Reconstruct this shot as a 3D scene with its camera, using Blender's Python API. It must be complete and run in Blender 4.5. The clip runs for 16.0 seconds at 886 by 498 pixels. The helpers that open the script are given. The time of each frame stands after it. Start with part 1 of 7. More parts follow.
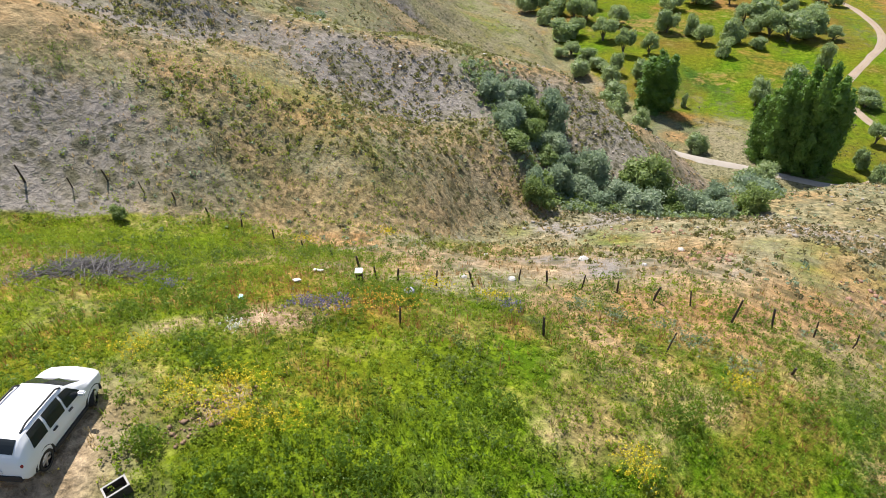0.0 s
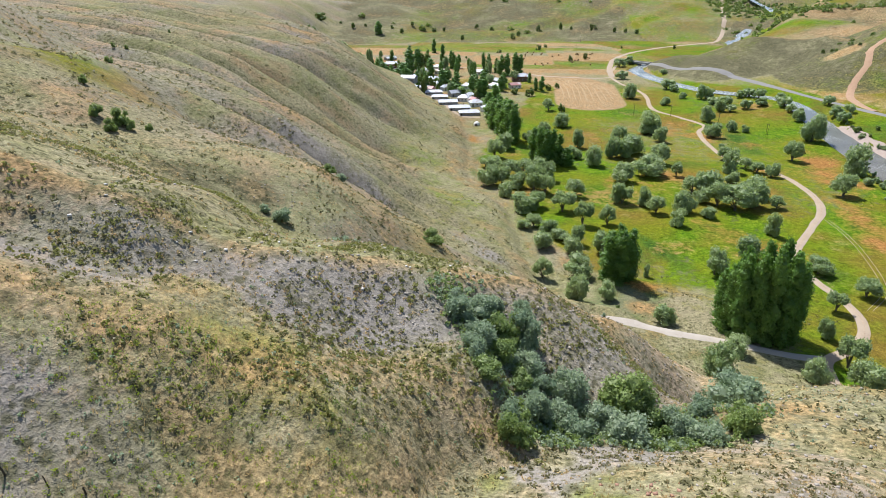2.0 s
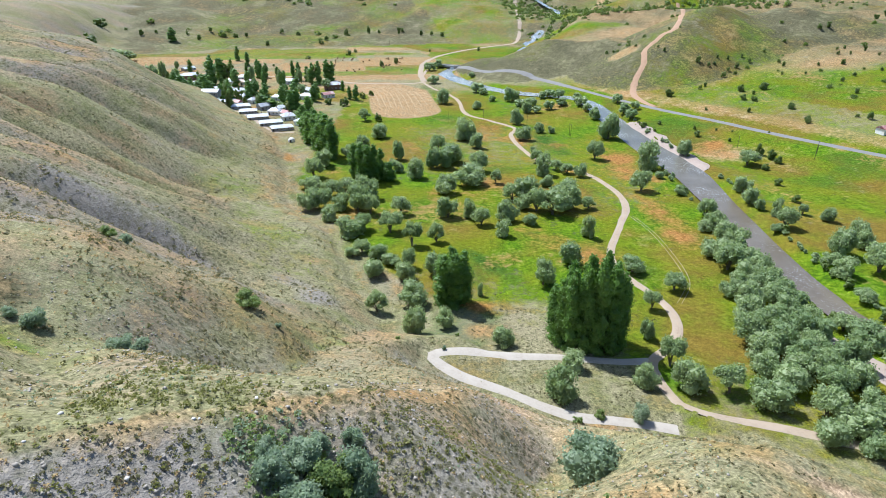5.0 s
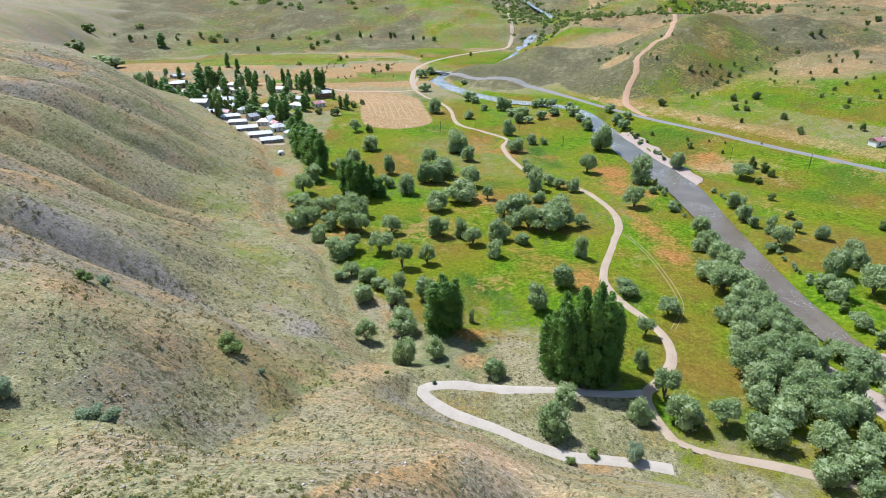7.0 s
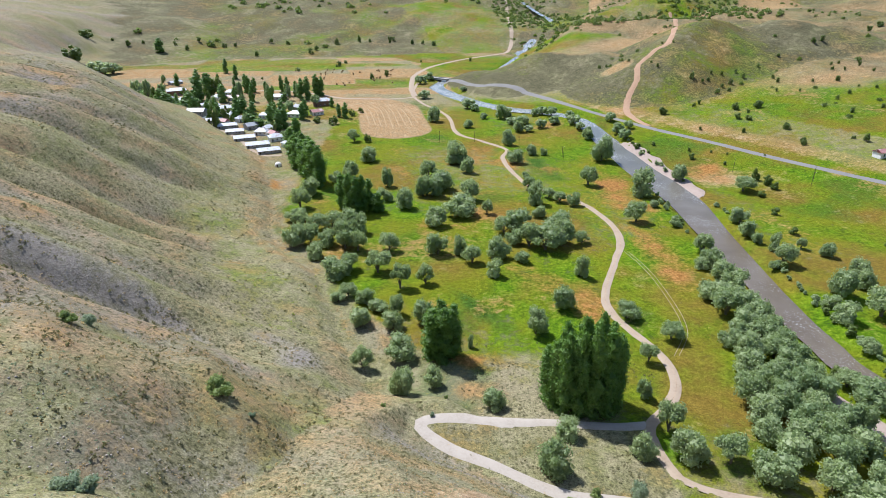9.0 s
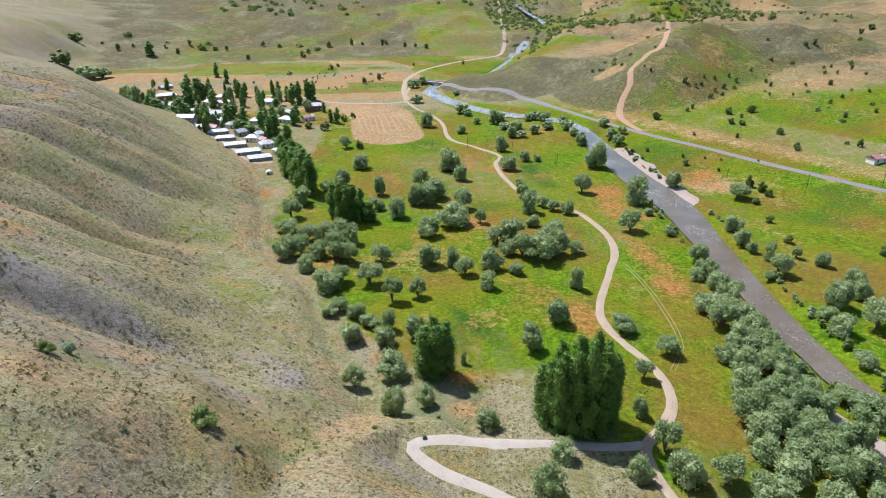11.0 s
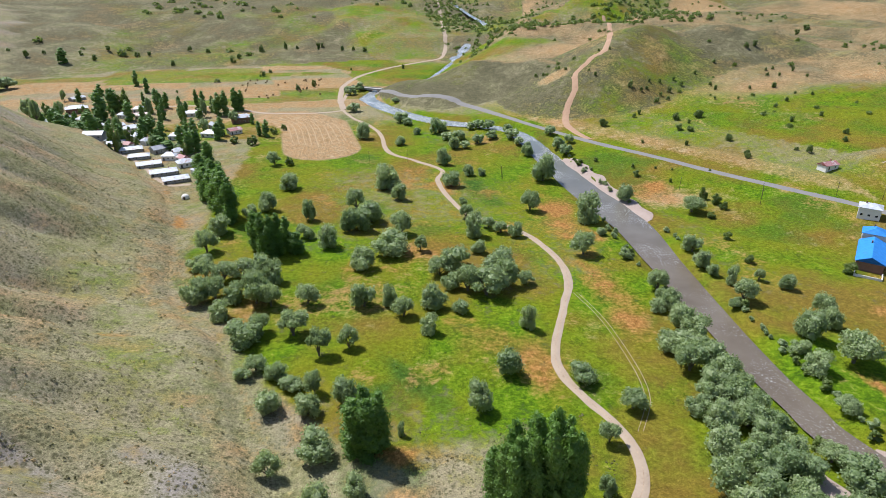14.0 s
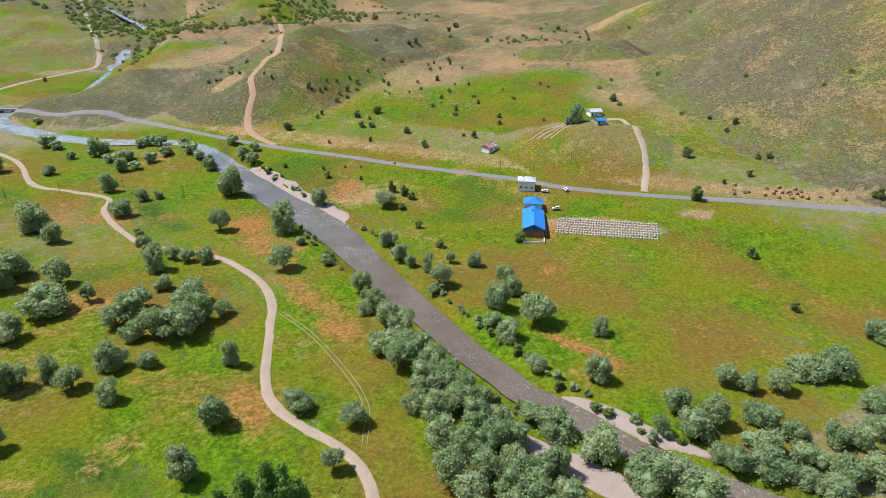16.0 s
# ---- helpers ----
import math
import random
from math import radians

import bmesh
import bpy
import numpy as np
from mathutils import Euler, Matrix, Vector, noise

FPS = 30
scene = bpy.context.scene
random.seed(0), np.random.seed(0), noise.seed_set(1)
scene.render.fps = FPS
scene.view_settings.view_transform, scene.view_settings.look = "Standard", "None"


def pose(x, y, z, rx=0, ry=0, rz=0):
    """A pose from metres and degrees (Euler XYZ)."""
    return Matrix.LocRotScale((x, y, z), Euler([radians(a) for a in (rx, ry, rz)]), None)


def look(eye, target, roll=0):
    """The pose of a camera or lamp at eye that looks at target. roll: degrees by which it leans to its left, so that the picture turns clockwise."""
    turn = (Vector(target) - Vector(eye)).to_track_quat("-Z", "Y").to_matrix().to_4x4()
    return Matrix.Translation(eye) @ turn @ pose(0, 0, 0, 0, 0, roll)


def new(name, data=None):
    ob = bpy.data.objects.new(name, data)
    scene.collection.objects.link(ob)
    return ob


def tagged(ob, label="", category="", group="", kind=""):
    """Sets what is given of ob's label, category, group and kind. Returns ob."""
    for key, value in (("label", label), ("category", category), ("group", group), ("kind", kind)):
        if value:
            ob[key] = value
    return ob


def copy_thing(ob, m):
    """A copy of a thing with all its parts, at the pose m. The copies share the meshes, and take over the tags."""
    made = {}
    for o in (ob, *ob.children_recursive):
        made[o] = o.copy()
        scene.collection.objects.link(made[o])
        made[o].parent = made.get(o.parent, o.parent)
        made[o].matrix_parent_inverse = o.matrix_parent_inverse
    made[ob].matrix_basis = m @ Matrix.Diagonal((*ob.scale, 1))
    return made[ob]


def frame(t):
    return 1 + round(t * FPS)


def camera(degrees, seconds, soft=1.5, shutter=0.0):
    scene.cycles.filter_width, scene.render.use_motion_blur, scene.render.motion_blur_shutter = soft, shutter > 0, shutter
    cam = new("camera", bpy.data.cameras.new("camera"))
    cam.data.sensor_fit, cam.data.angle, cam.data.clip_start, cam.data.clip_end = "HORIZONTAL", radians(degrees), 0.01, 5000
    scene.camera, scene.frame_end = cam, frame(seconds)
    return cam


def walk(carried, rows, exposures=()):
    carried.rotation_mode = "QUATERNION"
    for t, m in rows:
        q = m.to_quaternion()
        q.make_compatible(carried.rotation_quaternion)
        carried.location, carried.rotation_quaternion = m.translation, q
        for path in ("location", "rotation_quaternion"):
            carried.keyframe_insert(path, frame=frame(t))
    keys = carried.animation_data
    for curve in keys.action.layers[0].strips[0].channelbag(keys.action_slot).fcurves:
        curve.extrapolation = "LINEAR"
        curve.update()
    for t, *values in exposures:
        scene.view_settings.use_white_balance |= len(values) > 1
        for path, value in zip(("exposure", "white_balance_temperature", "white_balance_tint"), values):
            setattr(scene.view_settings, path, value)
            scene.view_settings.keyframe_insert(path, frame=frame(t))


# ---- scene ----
cam = camera(72.1, 16.0, soft=0.9)
PATH = [
    (0, (0.03, 0.01, 90.16), (-13.855, 36.496, 58.915), -1.39),
    (0.5, (-0.29, 0.75, 90.74), (-14.149, 37.194, 59.437), -1.28),
    (1, (-0.64, 1.66, 92.19), (-14.434, 38.109, 60.871), -1.19),
    (1.5, (-1.46, 4.30, 93.38), (-15.306, 43.998, 66.318), -0.84),
    (2, (-2.36, 7.91, 94.28), (-15.738, 51.369, 73.497), -0.74),
    (2.5, (-3.14, 11.56, 95.08), (-15.030, 55.447, 74.277), -0.70),
    (3, (-3.64, 14.84, 95.74), (-13.753, 59.157, 74.913), -0.60),
    (3.5, (-3.78, 17.56, 96.45), (-12.153, 62.229, 75.608), -0.49),
    (4, (-3.77, 20.11, 97.22), (-10.042, 65.116, 76.356), -0.32),
    (4.5, (-3.52, 22.50, 98.11), (-6.992, 67.802, 77.230), -0.19),
    (5, (-3.26, 24.94, 98.89), (-3.255, 70.376, 78.023), -0.01),
    (5.2, (-3.17, 25.81, 99.42), (-2.668, 71.250, 78.554), -0.01),
    (7.5, (-1.86, 34.40, 107.16), (-1.333, 79.819, 86.264), 0.00),
    (8, (-1.78, 36.93, 108.69), (-1.217, 82.373, 87.846), 0.03),
    (8.5, (-1.60, 38.36, 109.87), (-1.072, 83.798, 89.014), -0.05),
    (10.8, (-0.75, 43.89, 113.35), (-0.241, 89.338, 92.501), -0.10),
    (11, (-0.64, 44.58, 113.78), (0.356, 90.015, 92.932), -0.11),
    (11.5, (0.20, 49.24, 114.07), (4.758, 94.449, 93.193), -0.03),
    (12, (1.07, 54.27, 114.13), (5.951, 99.439, 93.248), -0.03),
    (12.5, (2.40, 59.87, 114.17), (7.275, 105.049, 93.299), -0.07),
    (13, (3.62, 65.46, 114.23), (8.546, 110.628, 93.358), -0.05),
    (13.5, (5.08, 71.80, 114.32), (10.015, 116.970, 93.452), -0.06),
    (14, (6.73, 77.58, 114.26), (11.745, 122.751, 93.418), -0.06),
    (14.5, (9.66, 81.90, 114.39), (17.040, 126.745, 93.553), -0.00),
    (15, (13.05, 85.29, 114.02), (27.338, 128.456, 93.221), 0.47),
    (15.5, (16.99, 87.22, 113.40), (38.143, 127.548, 92.758), 0.94),
    (16, (20.48, 87.75, 113.35), (46.411, 125.230, 92.785), 1.21),
]
walk(cam, [(t, look(eye, target, roll)) for t, eye, target, roll in PATH], [(0.0, 0.44, 6550, 13.0), (1.5, 0.42, 6350, 12.0), (3.0, 0.51, 5850, 9.5), (5.0, 0.55, 5700, 8.5), (8.0, 0.42, 5850, 12.0), (11.0, 0.37, 6000, 14.0), (14.0, 0.30, 6100, 14.0), (16.0, 0.22, 6150, 13.5)])

# ---- light ----
SUN_DIR = Vector((-0.70, 0.71, 0.0)).normalized()
SUN_UP = radians(57)
world = bpy.data.worlds.new("sky")
scene.world = world
world.use_nodes = True
sky = world.node_tree.nodes.new("ShaderNodeTexSky")
sky.sky_type, sky.sun_disc, sky.sun_elevation = "NISHITA", False, SUN_UP
sky.sun_rotation = math.atan2(SUN_DIR.x, SUN_DIR.y)
background = world.node_tree.nodes["Background"]
background.inputs["Strength"].default_value = 0.115
world.node_tree.links.new(sky.outputs[0], background.inputs["Color"])
sun = new("sun", bpy.data.lights.new("sun", "SUN"))
sun.data.energy, sun.data.angle, sun.data.color = 5.35, radians(0.6), (1.0, 0.965, 0.90)
sun.matrix_world = look((0, 0, 300), Vector((0, 0, 300)) - (SUN_DIR * math.cos(SUN_UP) + Vector((0, 0, math.sin(SUN_UP)))) * 10)
scene.view_settings.exposure = 0.40

# ---- the lie of the land ----
# Spurs of the hillside: crest points, fall to the left and right of the crest, width of the rounded top.
SPURS = {}
SPURS["knoll"] = ([(-88.8, -31.7, 96.5), (-38.1, -2.2, 75.1), (-15.2, 2.8, 74.8), (5.1, 20.1, 69.4), (15.2, 38.7, 63.1), (23.5, 61.8, 52.2), (33.0, 80.0, 47.4), (35.0, 97.5, 37.8), (39.5, 114.0, 20.5), (52.0, 121.0, 12.5), (68.0, 129.0, -5.0)], 0.56, 0.43, 9.9)
SPURS["dome"] = ([(-114.2, 10.2, 101.5), (-57.1, 30.0, 79.7), (-38.1, 38.7, 71.2), (-26.7, 41.6, 66.5), (-17.8, 52.0, 59.9), (-7.6, 50.5, 52.9)], 0.5, 0.57, 6.5)
SPURS["rocky"] = ([(-139.6, 19.0, 116.8), (-88.8, 38.3, 92.8), (-49.5, 52.7, 75.3), (-38.1, 56.1, 69.0), (-29.2, 65.6, 64.6), (-14.5, 77.0, 58.6), (-3.0, 100.1, 40.4), (4.0, 121.6, 24.0), (4.0, 133.0, 16.5), (4.0, 147.0, 4.0), (4, 158, -5)], 0.42, 0.6, 4.8)
SPURS["ochre"] = ([(-190.4, 86.3, 116.8), (-139.6, 101.5, 83.8), (-97.7, 106.7, 64.0), (-72.3, 129.3, 52.4), (-50.8, 144.9, 33.1), (-34.3, 157.1, 14.0), (-22.0, 172.0, -5.0)], 0.33, 0.36, 14.1)
SPURS["mound"] = ([(20, 750, -2), (60, 728, 16), (110, 710, 32), (165, 684, 35), (208, 640, 30), (212, 600, 18), (200, 560, 4)], 0.46, 0.46, 12)
SPURS["green_ridge"] = ([(-1157, 1482, 150), (-660, 1365, 90), (-451, 1414, 44), (-237, 1349, 53), (-152, 1386, 56), (-14, 1380, 58), (54, 1320, 50), (95, 1230, 24), (112, 1165, 2)], 0.3, 0.18, 40)
SPURS["far_left"] = ([(-2400, 1200, 298), (-1370, 1303, 196), (-891, 1370, 93), (-720, 1405, 50)], 0.25, 0.3, 50)
SPURS["tree_slope"] = ([(176, 916, 12), (228, 988, 38), (290, 1036, 60), (341, 1060, 79), (450, 1150, 110)], 0.62, 0.35, 20)
SPURS["back"] = ([(-3300.0, 2411.5, 330.0), (-761.5, 2157.7, 190.4), (380.8, 2221.2, 165.0), (1142.3, 1903.8, 203.1), (3300.0, 1142.3, 418.8)], 0.2, 0.16, 101.5)
SPURS["fan_hill"] = ([(220, 635, 50), (260, 674, 64), (304, 699, 70), (354, 707, 73), (400, 690, 60)], 0.5, 0.5, 14)
SPURS["east_a"] = ([(661, 787, 58), (750, 711, 78), (800, 576, 110), (815, 417, 138), (850, 250, 150), (900, -200, 190)], 0.4, 0.4, 30)
SPURS["east_b"] = ([(470, 560, 44), (581, 503, 60), (616, 435, 78), (625, 376, 97), (640, 300, 108), (700, 100, 130)], 0.42, 0.42, 18)
SPURS["farm_hill"] = ([(316, 388, 19), (335, 373, 25), (353, 352, 23)], 0.42, 0.42, 9)
FOOT_Y = [100, 150, 170, 185, 210, 231, 257, 268, 288, 316, 338, 380, 420, 442, 464, 490, 513, 540, 600, 700]
FOOT_X = [30, 8, -8, -20, -31, -38, -47, -53, -70, -82, -86, -98, -112, -124, -139, -156, -171, -191, -252, -420]
# Rise of the western hillside, by the distance from its foot.
RISE_D = [0, 5, 12, 24, 40, 56, 72, 95, 130, 200, 400]
RISE_Z = [-2, 2.2, 5.5, 10, 17, 27.5, 39.0, 54, 65, 78, 100]
# The river: centre line and half width.
RIVER = [(150.0, 1500.0, 2.8), (202.3, 1165.9, 2.8), (167.5, 1071.6, 2.8), (128.5, 984.0, 2.8), (97.2, 891.1, 2.8), (76.2, 829.5, 2.8), (45.3, 786.0, 3.6), (10.0, 752.0, 6), (0.0, 712.0, 8.5), (14.0, 672.0, 9), (37.3, 629.0, 8.5), (70.1, 586.1, 7.5), (96.5, 563.2, 7), (115.9, 539.9, 7), (123.1, 501.3, 7.0), (126.4, 454.4, 8.9), (129.5, 412.5, 10.2), (133.3, 384.6, 10.8), (135.8, 351.6, 10.8), (133.5, 314.8, 10.2), (131.7, 280.5, 10.2), (130.2, 247.5, 10.2), (129.7, 225.9, 10.2), (130.7, 210.7, 10.2), (130.5, 203, 9.0), (133.0, 193, 6.6), (137.0, 181, 5.0), (139.8, 166, 4.4), (145.0, 152, 4.8), (150.5, 137.1, 5.4), (166, 101.5, 7), (188, 50.8, 7.6), (209.4, -50.8, 7.6)]
FLOOR = -4.0
GULLIES = [-40, 20, 60, 100, 140, 172, 203, 232, 260, 287, 325, 357, 392, 430, 470]
RIB = 6.2
# Hollows and swells of the hillside: x, y, half widths, height.
SWELLS = [(-133, 258, 42, 40, -17), (-98, 177, 20, 13, -8), (-148, 366, 34, 24, 9), (-205, 520, 45, 45, 8), (-42, 180, 14, 18, 3.2), (-84, 258, 14, 12, -3)]
BEND_CUT = [(67.0, 137.5, 0), (57.0, 142.8, 0), (30.0, 145.8, 0), (11.5, 155.2, 0), (2.5, 159.2, 0), (-5.0, 164.8, 0), (-4.9, 170.2, 0), (56.9, 172.8, 0)]


def lattice(ix, iy, seed):
    h = (ix.astype(np.int64) * 374761393 + iy.astype(np.int64) * 668265263 + seed * 974634777) & 0x7FFFFFFF
    h = ((h ^ (h >> 13)) * 1274126177) & 0x7FFFFFFF
    return ((h ^ (h >> 16)) & 0xFFFF) / 65535.0


def value_noise(x, y, seed=0):
    ix, iy = np.floor(x), np.floor(y)
    fx, fy = x - ix, y - iy
    fx, fy = fx * fx * (3 - 2 * fx), fy * fy * (3 - 2 * fy)
    a, b = lattice(ix, iy, seed), lattice(ix + 1, iy, seed)
    c, d = lattice(ix, iy + 1, seed), lattice(ix + 1, iy + 1, seed)
    return (a + (b - a) * fx) * (1 - fy) + (c + (d - c) * fx) * fy


def fractal(x, y, size, seed=0, octaves=4):
    """Noise between about -1 and 1 whose largest lumps are size metres across."""
    total, amp, s = 0.0, 1.0, 1.0 / size
    for k in range(octaves):
        total = total + amp * (value_noise(x * s + 17.3 * k, y * s - 9.1 * k, seed + k) * 2 - 1)
        amp, s = amp * 0.5, s * 2.03
    return total / 1.6


def along(line, x, y):
    """Distance from a line of points, the value along it (third number), and the side."""
    best = np.full(np.shape(x), 1e9)
    value, side = np.zeros_like(best), np.zeros_like(best)
    for (x0, y0, z0), (x1, y1, z1) in zip(line[:-1], line[1:]):
        dx, dy = x1 - x0, y1 - y0
        t = np.clip(((x - x0) * dx + (y - y0) * dy) / (dx * dx + dy * dy), 0, 1)
        ex, ey = x - x0 - t * dx, y - y0 - t * dy
        d = np.hypot(ex, ey)
        m = d < best
        best, value, side = np.where(m, d, best), np.where(m, z0 + t * (z1 - z0), value), np.where(m, dx * ey - dy * ex, side)
    return best, value, side


def spur_height(name, x, y):
    """Height of one spur; the far ones take the highest of their stretches, which leaves no steps."""
    crest, left, right, w = SPURS[name]
    near = name in ("knoll", "dome", "rocky", "ochre")
    if near:
        # heights of neighbouring stretches glide into one another
        best, _, where = along(crest, x, y)
        total, weight = 0.0, 0.0
        for k in range(len(crest) - 1):
            d, z, _ = along(crest[k:k + 2], x, y)
            share = np.exp(-np.minimum((d - best) / 1.6, 50))
            total, weight = total + share * z, weight + share
        return total / weight - np.where(where > 0, left, right) * (np.sqrt(best * best + w * w) - w), best, where
    best, who, where = np.full(np.shape(x), -1e9), np.full(np.shape(x), 1e9), np.zeros(np.shape(x))
    for k in range(len(crest) - 1):
        d, z, side = along(crest[k:k + 2], x, y)
        z = z - np.where(side > 0, left, right) * (np.sqrt(d * d + w * w) - w)
        m = z > best
        best, who, where = np.where(m, z, best), np.where(m, d, who), np.where(m, side, where)
    return best, who, where


def smooth(a, b, v):
    t = np.clip((v - a) / (b - a), 0, 1)
    return t * t * (3 - 2 * t)


def beyond_road(x, y):
    return (x - 151) * 0.83 + (y - 522) * 0.565


def uphill(x, y):
    """How far a place lies into the western hillside, in metres."""
    return (np.interp(y, FOOT_Y, FOOT_X) - x) * 0.85


def ribbing(x, y):
    """Ribs and gullies that run down the western hillside: about 1 on a rib, 0 in a gully."""
    v = y - 0.15 * (x + 140) + 11 * fractal(x * 0.5, y * 0.5, 40, 5, 2)
    phase = np.interp(v, GULLIES, np.arange(len(GULLIES)))
    fine = np.abs(fractal(x * 0.22 - y * 0.05, v, 13, 6, 2))
    return np.abs(np.sin(np.pi * phase)) ** 0.9 - 0.22 * fine - 0.02


def in_hairpin(x, y):
    """Inside the loop of the hairpin track."""
    low = np.interp(x, [-6, 3, 13.5, 26, 36.5, 47, 60], [168, 156, 150, 143.6, 144.2, 143.2, 140.8])
    return (y > low) & (y < 172) & (x > -6) & (x < 57)


def west(x, y):
    """Height of the western hillside, a gentle toe that steepens upward."""
    d = np.interp(y, FOOT_Y, FOOT_X) - x
    rise = (np.interp(d - 3, RISE_D, RISE_Z) + np.interp(d, RISE_D, RISE_Z) + np.interp(d + 3, RISE_D, RISE_Z)) / 3
    ribs = RIB * (ribbing(x, y) - 0.55) * smooth(10, 60, d)
    # small gullies that run down the slope, and the worn edge of the toe
    ribs = ribs - 2.4 * np.abs(fractal(x * 0.30 + y * 0.08, y - 0.25 * x, 15, 7, 3)) * smooth(6, 30, d) + 0.7
    ribs = ribs + 1.2 * fractal(x, y, 9, 8, 3) * smooth(0, 8, d) * smooth(26, 12, d)
    for cx, cy, rx, ry, up in SWELLS:
        ribs = ribs + up * np.exp(-((x - cx) / rx) ** 2 - ((y - cy) / ry) ** 2) * smooth(-2, 12, d)
    return np.where(d > -4, FLOOR + rise + ribs, -50)


def land(x, y, fine=True):
    """Height of the ground."""
    x, y = np.asarray(x, float), np.asarray(y, float)
    far = smooth(620, 1270, y)
    base = FLOOR + 5 * far
    d = beyond_road(x, y)
    # the river valley stays low upstream
    east = smooth(20, 120, x - np.interp(y, [650, 830, 984, 1166, 1500], [0, 55, 110, 185, 200]))
    base = base + east * (7.5 * smooth(-75, -5, d) + 0.15 * np.clip(d, 0, 230) + 0.05 * np.maximum(d - 230, 0))
    zs = [base]
    for name in SPURS:
        zs.append(spur_height(name, x, y)[0])
    zs.append(west(x, y))
    zs = np.array(zs)
    m = zs.max(0)
    z = m + 1.3 * np.log(np.exp((zs - m) / 1.3).sum(0)) - 0.9 * smooth(2.0, 0.0, m - base)
    if fine:
        above = smooth(2, 12, z - base)
        z = z + above * (0.5 * fractal(x, y, 7, 11, 4) + 1.1 * fractal(x, y, 24, 12, 2) * smooth(60, 140, np.hypot(x, y)))
        z = z + smooth(350, 800, np.hypot(x, y)) * above * (8 * fractal(x + 0.4 * y, y, 120, 13, 4) - 9 * np.abs(fractal(x - 0.5 * y, y * 0.6, 75, 15, 3)))
        z = z + 0.12 * fractal(x, y, 9, 14, 3)
        # gullies of the eastern hills
        z = z + smooth(140, 300, d) * east * (6 - 22 * np.abs(fractal(x * 0.55 + 0.3 * y, y * 0.55 - 0.2 * x, 80, 16, 4)))
    # the gully beside the knoll
    z = z - 5.5 * np.exp(-((x - 14) / 8.5) ** 2 - ((y - 89) / 10) ** 2)
    # the hairpin track is cut into the foot of the spurs and climbs to its apex
    cut, _, _ = along(BEND_CUT, x, y)
    way = np.interp(x, [-8, 57], [-0.1, -4.9])
    inside = smooth(22, 16, np.abs(y - 157)) * smooth(-16, -8, x) * smooth(70, 55, x)
    z = np.maximum(z, np.where(inside > 0, way - 0.3 - 0.12 * np.maximum(cut - 4, 0) - 6 * (1 - inside), -99))
    z = np.minimum(z, way + np.where(in_hairpin(x, y), 0.06, 0.85) * np.maximum(cut - 4.5, 0))
    dist, half, _ = along(RIVER, x, y)
    return z - 1.9 * smooth(half + 2.5, half - 1.5, dist) * smooth(14, 5, z - base)

# ---- where things stand: x, y, crown width, height ----
MEADOW_TREES_A = [(-75, 326, 6.2, 4.8), (-71, 328, 9.6, 5.8), (-74, 345, 10.7, 10.7), (-72, 367, 11.4, 10.1), (-67, 296, 10.3, 10.1), (-60, 299, 10.4, 9.1), (-67, 316, 9.8, 8.6), (-60, 315, 10.9, 8.4), (-52, 315, 10.9, 9.6), (-45, 315, 12.0, 10.5), (-38, 311, 9.7, 9.7), (-51, 296, 10.3, 7.8), (-43, 293, 12.2, 12.9), (-37, 290, 7.6, 9.4), (-54, 283, 8.9, 7.2), (-44, 266, 13.9, 8.4), (-38, 271, 8.5, 7.4), (-26, 268, 10.8, 8.8), (-23, 291, 9.1, 8.5), (-16, 254, 8.0, 10.0), (-6, 258, 7.2, 8.3), (-1, 286, 9.5, 9.9), (-30, 380, 7.2, 11.3), (-18, 344, 10.1, 10.8)]
MEADOW_TREES_B = [(-30, 357, 7.4, 6.5), (-9, 363, 8.8, 11.8), (-3, 365, 11.4, 11.4), (2, 374, 13.0, 11.4), (-6, 394, 10.2, 11.2), (12, 428, 15.5, 14.6), (18, 407, 9.2, 9.6), (17, 357, 11.8, 11.0), (10, 333, 17.4, 10.4), (-2, 319, 11.1, 9.7), (25, 335, 6.4, 7.5), (9, 286, 6.5, 9.0), (14, 277, 8.7, 7.6), (23, 264, 7.0, 7.6), (26, 282, 9.9, 9.7), (36, 278, 6.8, 4.8), (31, 310, 9.7, 7.9), (39, 316, 13.8, 10.2), (53, 350, 10.4, 12.4), (34, 297, 7.8, 6.8), (41, 294, 11.3, 11.0), (48, 290, 15.3, 12.1), (56, 296, 11.4, 11.7), (57, 312, 13.6, 10.1)]
MEADOW_TREES_C = [(51, 330, 6.9, 6.1), (66, 297, 6.8, 5.9), (58, 263, 6.0, 9.9), (46, 237, 9.2, 9.4), (33, 220, 7.8, 9.6), (52, 373, 7.8, 7.6), (61, 359, 7.5, 5.9), (66, 352, 8.0, 5.7), (72, 347, 6.7, 7.2), (88, 381, 11.3, 10.7), (50, 427, 11.1, 9.1), (64, 446, 7.7, 6.9), (72, 446, 5.4, 4.8), (53, 393, 4.8, 4.2), (51, 471, 8.9, 11.4), (-62, 483, 9.1, 9.1), (-46, 432, 11.9, 9.1), (-54, 396, 10.2, 10.5), (-36, 248, 7.8, 5.3), (-39, 243, 5.5, 3.8), (-29, 242, 7.6, 6.1), (-29, 227, 8.8, 6.7), (-23, 236, 7.5, 4.5), (-16, 234, 6.2, 7.8)]
